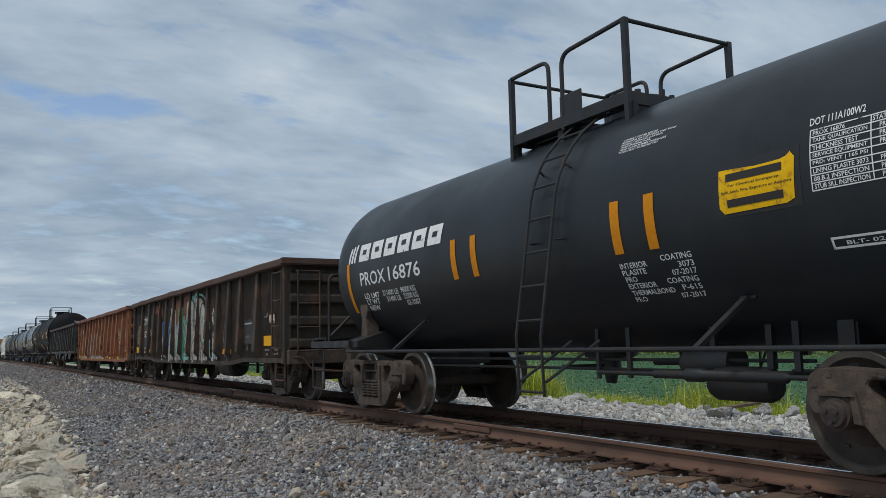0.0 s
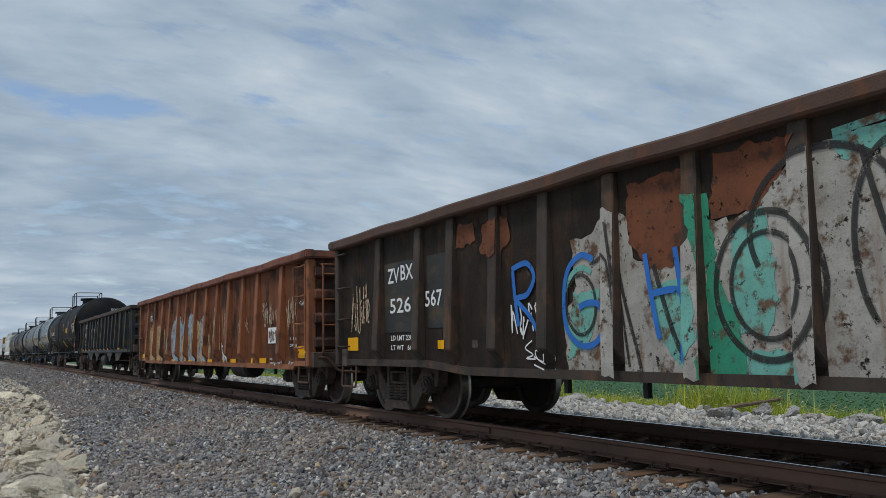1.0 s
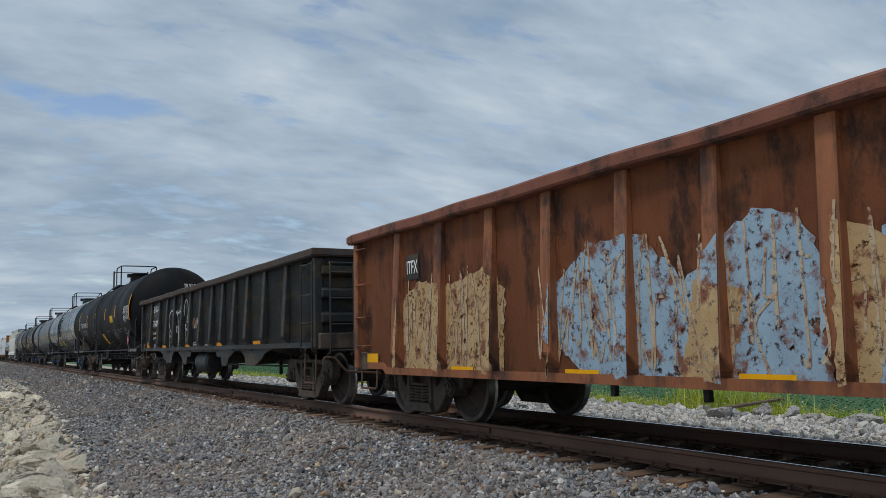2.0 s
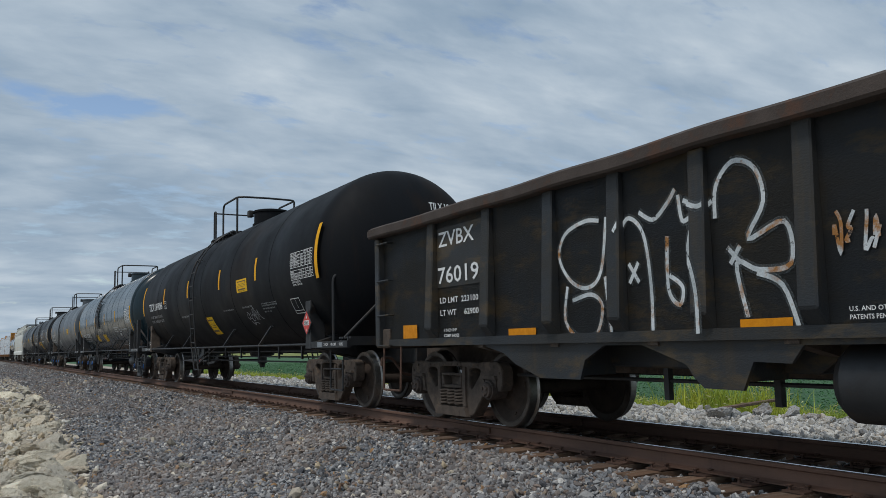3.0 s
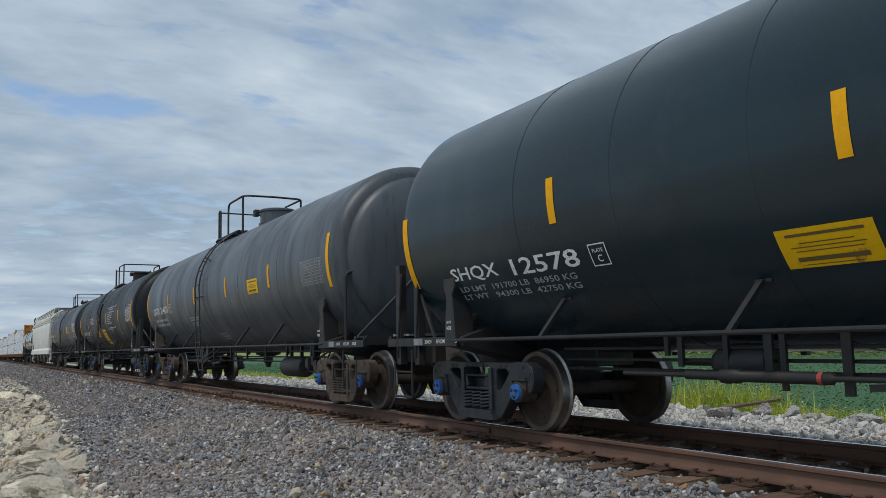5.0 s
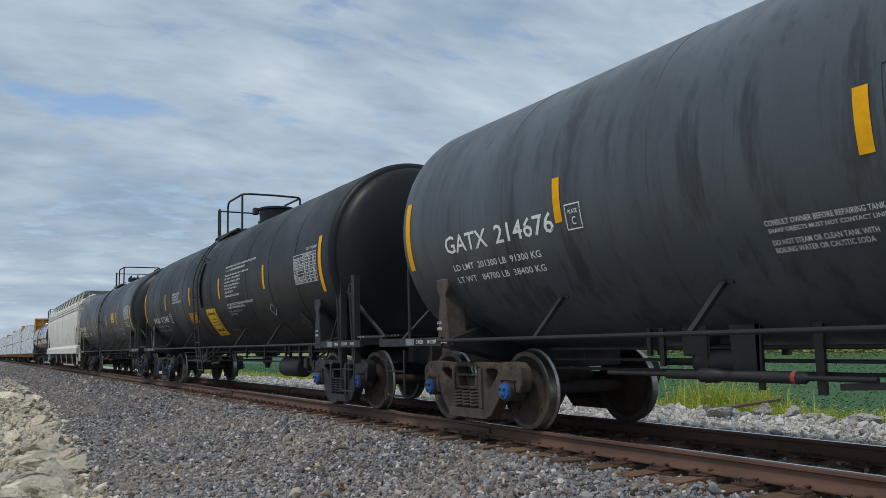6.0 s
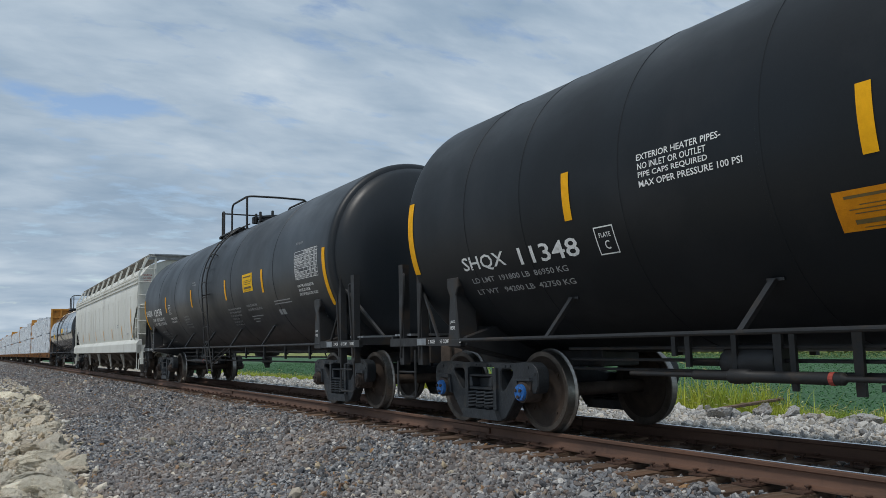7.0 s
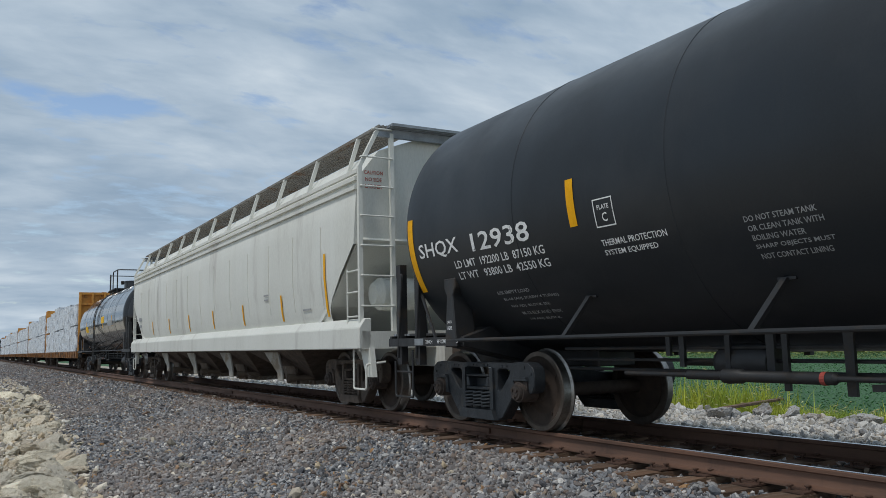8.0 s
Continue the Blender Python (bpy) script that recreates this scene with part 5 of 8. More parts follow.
def hopper_car(label, middle, half, truck_half, striker):
    car = thing("hopper_car", label, "hopper car", "freight cars of the train", middle)
    top, eave, sill = 3.90, 3.42, 0.95
    body = half - 1.45
    bm = bmesh.new()
    # bulged sides with the end slopes, one closed body
    sec = [(-1.42, sill + 0.30), (-1.47, sill + 0.45), (-1.50, sill + 0.6), (-1.515, 1.68), (-1.53, 1.82), (-1.55, 2.0), (-1.553, 2.2), (-1.558, 2.4), (-1.56, 2.8), (-1.52, eave - 0.1), (-1.44, eave), (-1.15, 3.76), (-0.55, 3.96), (0.0, 4.02)]
    sec = sec + [(-x, z) for x, z in sec[-2::-1]]
    rows = []
    ys = np.linspace(-half + 0.2, half - 0.2, 61)
    for y in ys:
        rows.append([bm.verts.new((x, y * (half - 0.2 - float(np.interp(z, [1.25, 1.4, 1.55, 1.68, 2.0, 2.45], [1.06, 1.15, 1.13, 1.02, 0.60, 0.0]))) / (half - 0.2), z)) for x, z in sec])
    for i in range(len(ys) - 1):
        for k in range(len(sec) - 1):
            bm.faces.new((rows[i][k], rows[i + 1][k], rows[i + 1][k + 1], rows[i][k + 1]))
    for s in (0, -1):
        bm.faces.new([v for v in rows[s] if v.co.z > 2.3])
    bmesh.ops.delete(bm, geom=[v for v in bm.verts if not v.link_faces], context="VERTS")
    part("body", bm, "white_car", car, smooth=True)
    for s in (-1, 1):  # slope sheets
        bm = bmesh.new()
        prism(bm, [(s * (half - 0.21), 2.46), (s * (half - 0.82), 2.0), (s * (half - 1.36), 1.56), (s * (half - 2.4), 1.0), (s * (half - 2.45), 1.04), (s * (half - 1.42), 1.60), (s * (half - 0.88), 2.05), (s * (half - 0.26), 2.50)], -1.50, 1.50)
        part("slope_sheet", bm, "white_car", car)
    for side in (-1, 1):
        bm = bmesh.new()
        for y in np.linspace(-half + 1.6, half - 1.6, 13):  # side seams
            for (xa, za), (xb, zb) in zip(sec[2:8], sec[3:9]):
                tube(bm, [(side * (abs(xa) + 0.002), y, za), (side * (abs(xb) + 0.002), y, zb)], 0.012, 4)
        part("side_seams", bm, "white_car", car)
        bm = bmesh.new()
        prism(bm, [(side * 1.40, sill - 0.02), (side * 1.60, sill - 0.02), (side * 1.60, sill + 0.27), (side * 1.50, sill + 0.40), (side * 1.40, sill + 0.40)], -half, half, "y")
        bevel(bm, 0.012)
        part("side_sill", bm, "white_car", car)
        bm = bmesh.new()
        for z, x in ((eave + 0.02, 1.54), (eave - 0.09, 1.57), (eave - 0.22, 1.575)):
            box(bm, *sorted((side * (x - 0.06), side * x)), -half + 0.17, half - 0.17, z - 0.035, z + 0.02)
        part("eave_rail", bm, "white_car", car)
        # running board along the roof, on brackets
        bm = bmesh.new()
        for k in range(10):
            x = side * (0.56 + 0.068 * k)
            box(bm, x - 0.012, x + 0.012, -half + 0.1, half - 0.1, top + 0.18, top + 0.22)
        for y in np.arange(-half + 0.12, half - 0.1, 0.10):
            box(bm, *sorted((side * 0.55, side * 1.18)), y - 0.012, y + 0.012, top + 0.185, top + 0.212)
        part("running_board", bm, "grating", car)
        for y in np.linspace(-half + 0.9, half - 0.9, 11):
            bm = bmesh.new()
            prism(bm, [(side * 1.20, top + 0.18), (side * 1.13, top + 0.18), (side * 1.34, 3.48), (side * 1.41, 3.46)], y - 0.02, y + 0.02, "y")
            part("board_bracket", bm, "white_car", car)
        for s in (-1, 1):
            # corner ladder, its outer stile bent in to the roof
            bm = bmesh.new()
            yl = s * (half - 0.10)
            for g, xx in ((0, 1.52), (1, 0.98)):
                line = [(side * xx, yl, 0.90), (side * xx, yl, 3.48 if g == 0 else top + 0.10)]
                if g == 0:
                    line += [(side * 1.22, yl, top + 0.12)]
                for p, q in zip(line, line[1:]):
                    d = 0.032
                    vs = [bm.verts.new(c) for c in ((p[0] - d, p[1] - d, p[2]), (p[0] + d, p[1] - d, p[2]), (p[0] + d, p[1] + d, p[2]), (p[0] - d, p[1] + d, p[2]),
                                                    (q[0] - d, q[1] - d, q[2]), (q[0] + d, q[1] - d, q[2]), (q[0] + d, q[1] + d, q[2]), (q[0] - d, q[1] + d, q[2]))]
                    for f in ((0, 3, 2, 1), (4, 5, 6, 7), (0, 1, 5, 4), (1, 2, 6, 5), (2, 3, 7, 6), (3, 0, 4, 7)):
                        bm.faces.new([vs[i] for i in f])
            part("ladder_stile", bm, "white_car", car)
            for z in np.arange(1.10, 4.1, 0.42):
                bm = bmesh.new()
                x_out = 1.52 if z < 3.60 else 1.52 - 0.3 * (z - 3.60) / 0.62
                tube(bm, rounded([(side * x_out, yl, z), (side * x_out, yl + s * 0.05, z), (side * 0.98, yl + s * 0.05, z), (side * 0.98, yl, z)], 0.02), 0.013, 6)
                part("rung", bm, "white_car", car)
            bm = bmesh.new()
            for z in (1.38, 1.72, 2.02):
                tube(bm, [(side * 1.54, yl - s * 0.45, z), (side * 1.54, yl, z)], 0.012, 6)
            tube(bm, [(side * 1.54, yl - s * 0.45, 1.20), (side * 1.54, yl - s * 0.45, 2.06)], 0.013, 6)
            tube(bm, rounded([(side * 1.5, yl - s * 0.32, 0.95), (side * 1.5, yl - s * 0.32, 0.38), (side * 1.5, yl + s * 0.12, 0.38), (side * 1.5, yl + s * 0.12, 0.72), (side * 1.2, yl + s * 0.15, 0.75)], 0.04), 0.016, 6)
            prism(bm, [(yl - s * 0.22, 0.95), (yl + s * 0.12, 0.95), (yl + s * 0.2, 0.55), (yl - s * 0.02, 0.55)], side * 1.36, side * 1.44)
            part("corner_grab_iron", bm, "white_car", car)
            bm = bmesh.new()
            tube(bm, [(side * 0.55, s * (half - 0.12), 1.20), (side * 0.55, s * (half - 0.12), 2.3)], 0.05, 6)
            part("end_brace", bm, "white_car", car)
    for s in (-1, 1):
        bm = bmesh.new()
        box(bm, -1.55, 1.55, *sorted((s * (half - 0.12), s * half)), sill - 0.02, sill + 0.22)
        box(bm, -0.30, 0.30, *sorted((s * (half - 3.2), s * (half + 0.25))), 0.66, sill)
        box(bm, -1.40, 1.40, *sorted((s * (half - 0.9), s * (half - 0.12))), sill + 0.16, sill + 0.22)
        part("end_sill", bm, "white_car", car)
        bm = bmesh.new()
        for k in range(5):
            y = s * (half - 0.28 + 0.09 * k)
            box(bm, -1.05, 1.05, y - 0.03, y + 0.03, top + 0.17, top + 0.21)
        box(bm, -1.22, 1.22, s * (half - 0.10) - 0.03, s * (half - 0.10) + 0.03, top + 0.04, top + 0.16)
        part("end_running_board", bm, "galv", car)
        bm = bmesh.new()
        revolve(bm, [(0.0, -0.55), (0.16, -0.53), (0.24, -0.42), (0.24, 0.42), (0.16, 0.53), (0.0, 0.55)], 24, "x", (-0.55 * -s, s * (half - 0.62), 1.72))
        part("air_reservoir", bm, "white_car", car, smooth=True)
        coupler(car, s * striker)
        truck(car, s * truck_half, "grime")
    # four discharge hoppers
    for k in range(4):
        y = (k - 1.5) * 3.45
        bm = bmesh.new()
        tops = [(-1.42, y - 1.70, sill), (1.42, y - 1.70, sill), (1.42, y + 1.70, sill), (-1.42, y + 1.70, sill)]
        lows = [(-0.62, y - 0.42, 0.36), (0.62, y - 0.42, 0.36), (0.62, y + 0.42, 0.36), (-0.62, y + 0.42, 0.36)]
        a, b = [bm.verts.new(c) for c in tops], [bm.verts.new(c) for c in lows]
        for i in range(4):
            bm.faces.new((a[i], a[(i + 1) % 4], b[(i + 1) % 4], b[i]))
        bm.faces.new(b)
        # bays take the trucks' dark brown, well below the body's pale grey
        part("discharge_hopper", bm, "grime", car)
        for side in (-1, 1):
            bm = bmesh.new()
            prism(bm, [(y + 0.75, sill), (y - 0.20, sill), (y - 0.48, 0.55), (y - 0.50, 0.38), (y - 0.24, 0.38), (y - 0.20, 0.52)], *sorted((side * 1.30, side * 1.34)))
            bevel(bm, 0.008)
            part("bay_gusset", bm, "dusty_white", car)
        bm = bmesh.new()
        box(bm, -0.70, 0.70, y - 0.5, y + 0.5, 0.28, 0.37)
        tube(bm, [(-1.12, y - 0.42, 0.42), (1.12, y - 0.42, 0.42)], 0.05, 10)
        revolve(bm, [(0.0, -1.2), (0.085, -1.2), (0.085, -1.05), (0.0, -1.05)], 14, "x", (0, y - 0.42, 0.42))
        prism(bm, [(y - 0.35, 0.30), (y + 0.2, 0.30), (y + 0.55, 0.62), (y + 0.4, 0.68), (y - 0.2, 0.62)], -0.98, -0.92)
        part("outlet_gate", bm, "dusty_rust", car)
    return car


# ---------------------------------------------------------------- flat cars with wrapped lumber


def lumber_car(label, middle, half, stacks):
    car = thing("lumber_flat_car", label, "flat car", "freight cars of the train", middle)
    rnd = random.Random(int(middle))
    bm = bmesh.new()
    box(bm, -1.40, 1.40, -half, half, 0.92, 1.05)
    for side in (-1, 1):
        box(bm, *sorted((side * 1.34, side * 1.44)), -half, half, 0.70, 1.06)
        for y in np.arange(-half + 0.6, half - 0.4, 1.2):
            box(bm, *sorted((side * 1.42, side * 1.50)), y - 0.05, y + 0.05, 0.72, 1.02)
    part("deck", bm, "rust_deck", car)
    bm = bmesh.new()
    box(bm, -0.35, 0.35, -half - 0.2, half + 0.2, 0.62, 0.92)
    part("centre_sill", bm, "grime", car)
    for s in (-1, 1):
        bm = bmesh.new()
        y = s * (half - 0.12)
        box(bm, -1.34, 1.34, y - 0.04, y + 0.04, 1.05, 4.22)
        for x in (-1.30, -0.65, 0.0, 0.65, 1.30):
            box(bm, x - 0.06, x + 0.06, *sorted((y, y + s * 0.24)), 1.05, 4.22)
        for z in (1.2, 2.0, 2.8, 3.6, 4.16):
            box(bm, -1.34, 1.34, *sorted((y, y + s * 0.18)), z - 0.06, z + 0.06)
        part("bulkhead", bm, "bulkhead", car)
        coupler(car, s * (half + 0.55))
        truck(car, s * (half - 1.6), "grime", roll=middle < 240)
    bm = bmesh.new()
    for y in np.linspace(-half + 0.6, half - 0.6, 14):
        box(bm, -0.08, 0.08, y - 0.06, y + 0.06, 1.05, 4.2)
    box(bm, -0.12, 0.12, -half + 0.3, half - 0.3, 4.1, 4.26)
    part("centre_beam", bm, "bulkhead", car)
    for side in (-1, 1):
        n = stacks
        room = (2 * half - 0.7) / n
        for k in range(n):
            for tier in range(2):
                y0 = -half + 0.35 + k * room
                h0, h1 = (1.07, 2.42 + rnd.uniform(-0.1, 0.1)) if tier == 0 else (2.50, 3.95 + rnd.uniform(-0.35, 0.2))
                bm = bmesh.new()
                ny, nz = 16, 9
                grid = []
                for i in range(ny + 1):
                    row = []
                    for j in range(nz + 1):
                        y, z = y0 + 0.03 + (room - 0.06) * i / ny, h0 + (h1 - h0) * j / nz
                        row.append(bm.verts.new((side * (1.40 + 0.07 * noise.noise(Vector((y * 3.4 + middle, z * 2.2, k + tier * 7)))), y, z)))
                    grid.append(row)
                for i in range(ny):
                    for j in range(nz):
                        bm.faces.new((grid[i][j], grid[i + 1][j], grid[i + 1][j + 1], grid[i][j + 1]))
                border = [e for e in bm.edges if e.is_boundary]
                ext = bmesh.ops.extrude_edge_only(bm, edges=border)
                for v in ext["geom"]:
                    if isinstance(v, bmesh.types.BMVert):
                        v.co.x = side * 0.14
                part("wrapped_lumber_pack", bm, "wrap", car, "white plastic-wrapped lumber pack")
    return car


# ---------------------------------------------------------------- ground


def ground_z(x):
    return float(np.interp(x, [-400, -60, -14, -9, -7, -5.2, -3.6, -2.4, -1.9, -1.5, -1.25, -1.0, 1.0, 1.3, 1.8, 3.0, 5.9, 7.0, 8.4, 60, 400],
                           [-3.0, -2.6, -1.5, -1.0, -0.74, -0.62, -0.52, -0.37, -0.275, -0.25, -0.25, -0.255, -0.255, -0.25, -0.27, -0.34, -0.42, -0.72, -0.86, -0.95, -2.0]))


def make_ground():
    xs = [-3000, -800, -400, -60, -14, -9, -7.5, -7, -6.4, -5.8, -5.2, -4.4, -3.6, -3.0, -2.4, -2.0, -1.75, -1.35, -0.7, 0, 0.7, 1.35, 1.8, 2.4, 3.0, 3.8, 4.6, 5.4, 6.2, 7, 8, 14, 25, 40, 58, 80, 150, 400, 900, 3000]
    ys = [-3000, -400, -80, -30, -12] + list(np.arange(-6, 40, 0.5)) + list(np.arange(40, 120, 4)) + [130, 150, 180, 220, 280, 350, 450, 600, 900, 1500, 3000]
    verts, faces, slots = [], [], []
    for y in ys:
        for x in xs:
            z = ground_z(x) + level(min(y, 700))
            if 3 < abs(x) < 9 and -8 < y < 60:
                z += 0.05 * noise.noise(Vector((x * 0.9, y * 0.9, 0)))
            verts.append((x, y, z))
    nx = len(xs)
    for j in range(len(ys) - 1):
        for i in range(nx - 1):
            faces.append((j * nx + i, j * nx + i + 1, (j + 1) * nx + i + 1, (j + 1) * nx + i))
            xm = (xs[i] + xs[i + 1]) / 2
            slots.append(0 if -5.0 < xm < 3.2 else 1 if -9 < xm < 6.0 else 2 if xm < 59 and xm > 0 else 3 if xm > 0 else 1)
    me = bpy.data.meshes.new("ground")
    me.from_pydata(verts, [], faces)
    for m in ("ballast", "soil", "field", "yellow_crop"):
        me.materials.append(M[m])
    me.polygons.foreach_set("material_index", slots)
    me.shade_smooth()
    tagged(part("ground", me, "ballast"), "grey ballast bed running into dusty soil and a green soybean field", "ground", kind="structure")


def rock_shape(rnd, n_cut=9, flat=0.7):
    """A broken stone: a rough ball of few faces, cut by planes."""
    bm = bmesh.new()
    bmesh.ops.create_icosphere(bm, subdivisions=4, radius=1.0)
    for k in range(n_cut):
        d = Vector((rnd.gauss(0, 1), rnd.gauss(0, 1), rnd.gauss(0, 1))).normalized()
        lim = rnd.uniform(0.42, 0.78)
        for v in bm.verts:
            over = v.co.dot(d) - lim
            if over > 0:
                v.co -= d * over
    shift = Vector((rnd.random() * 50, 0, 0))
    for v in bm.verts:
        v.co -= v.co * (abs(noise.noise(v.co * Vector((2.6, 2.6, 5.0)) + shift)) * 0.16)
        v.co += v.co * (noise.noise(v.co * 2.0 + shift) * 0.12 + noise.noise(v.co * 5.0 + shift) * 0.08 + noise.noise(v.co * 13.0 + shift) * 0.045 - max(0.0, noise.noise(v.co * 8.0 - shift)) * 0.10)
        v.co.z *= flat
    return bm


def scatter_stones(name, mat, label, count, region, size, seed, where=None, density=None, fine=True):
    """Crushed stones as one mesh, made by copying a few broken shapes."""
    rng = np.random.default_rng(seed)
    base = []
    if fine:  # twenty-sided pieces, knocked about and broken flat on some sides
        t = (1 + 5 ** 0.5) / 2
        ball = np.array([[-1, t, 0], [1, t, 0], [-1, -t, 0], [1, -t, 0], [0, -1, t], [0, 1, t], [0, -1, -t], [0, 1, -t], [t, 0, -1], [t, 0, 1], [-t, 0, -1], [-t, 0, 1]]) / math.hypot(1, t)
        tris = np.array([[0, 11, 5], [0, 5, 1], [0, 1, 7], [0, 7, 10], [0, 10, 11], [1, 5, 9], [5, 11, 4], [11, 10, 2], [10, 7, 6], [7, 1, 8], [3, 9, 4], [3, 4, 2], [3, 2, 6], [3, 6, 8], [3, 8, 9], [4, 9, 5], [2, 4, 11], [6, 2, 10], [8, 6, 7], [9, 8, 1]])
    else:
        ball = np.array([[-1, -1, -1], [1, -1, -1], [1, 1, -1], [-1, 1, -1], [-1, -1, 1], [1, -1, 1], [1, 1, 1], [-1, 1, 1]], float) * 0.62
        tris = np.array([[0, 2, 1], [0, 3, 2], [4, 5, 6], [4, 6, 7], [0, 1, 5], [0, 5, 4], [1, 2, 6], [1, 6, 5], [2, 3, 7], [2, 7, 6], [3, 0, 4], [3, 4, 7]])
    corners = len(ball)
    for k in range(24):
        b = ball * rng.uniform(0.8, 1.25, (corners, 1)) + rng.uniform(-0.12, 0.12, (corners, 3))
        for j in range(5):
            d = rng.normal(size=3)
            d /= np.linalg.norm(d)
            b -= np.maximum(b @ d - rng.uniform(0.5, 0.8), 0)[:, None] * d
        base.append(b * rng.permutation([1.25, rng.uniform(0.8, 1.0), rng.uniform(0.5, 0.75)]))
    base = np.array(base)
    (x0, x1), (y0, y1) = region
    x = rng.uniform(x0, x1, count)
    u = rng.random(count)
    y = y0 + (y1 - y0) * (u ** (density or 1.0))
    if where is not None:
        keep = where(x, y, rng)
        x, y = x[keep], y[keep]
        count = len(x)
    s = rng.lognormal(math.log(size), 0.28, count)
    z = np.array([ground_z(a) + level(b) for a, b in zip(x, y)])
    pick = rng.integers(0, 24, count)
    q = rng.normal(size=(count, 4))
    q /= np.linalg.norm(q, axis=1)[:, None]
    w, a, b, c = q.T
    rot = np.stack([np.stack([1 - 2 * (b * b + c * c), 2 * (a * b - c * w), 2 * (a * c + b * w)], -1),
                    np.stack([2 * (a * b + c * w), 1 - 2 * (a * a + c * c), 2 * (b * c - a * w)], -1),
                    np.stack([2 * (a * c - b * w), 2 * (b * c + a * w), 1 - 2 * (a * a + b * b)], -1)], 1)
    v = np.einsum("nij,nkj->nki", rot, base[pick] * s[:, None, None])
    v[:, :, 0] += x[:, None]
    v[:, :, 1] += y[:, None]
    v[:, :, 2] += (z + s * rng.uniform(0.0, 0.9, count))[:, None]
    f = (tris[None] + (np.arange(count) * corners)[:, None, None]).reshape(-1, 3)
    me = bpy.data.meshes.new(name)
    me.vertices.add(count * corners)
    me.vertices.foreach_set("co", v.reshape(-1).astype(np.float32))
    me.loops.add(len(f) * 3)
    me.loops.foreach_set("vertex_index", f.reshape(-1).astype(np.int32))
    me.polygons.add(len(f))
    me.polygons.foreach_set("loop_start", np.arange(0, len(f) * 3, 3, dtype=np.int32))
    me.update(calc_edges=True)
    me.shade_flat()
    me.materials.append(M[mat])
    return tagged(part(name, me, mat), label, "gravel", kind="stuff")


def make_rocks(label, group, mat, places, seed):
    rnd = random.Random(seed)
    shapes = []
    for k in range(9):
        bm = rock_shape(rnd, rnd.randint(8, 14), rnd.uniform(0.55, 0.85))
        me = bpy.data.meshes.new("rock")
        bm.to_mesh(me)
        bm.free()
        me.materials.append(M[mat])
        shapes.append(me)
    for x, y, s in places:
        ob = part("rock", shapes[rnd.randrange(9)], mat)
        ob.matrix_basis = pose(x, y, ground_z(x) + level(y) + s * 0.42, rnd.uniform(-25, 25), rnd.uniform(-25, 25), rnd.uniform(0, 360)) @ Matrix.Diagonal((s * rnd.uniform(0.8, 1.4), s, s * rnd.uniform(0.7, 1.1), 1))
        tagged(ob, label, "rock", group)


# ---------------------------------------------------------------- track
RAIL_H = 0.172


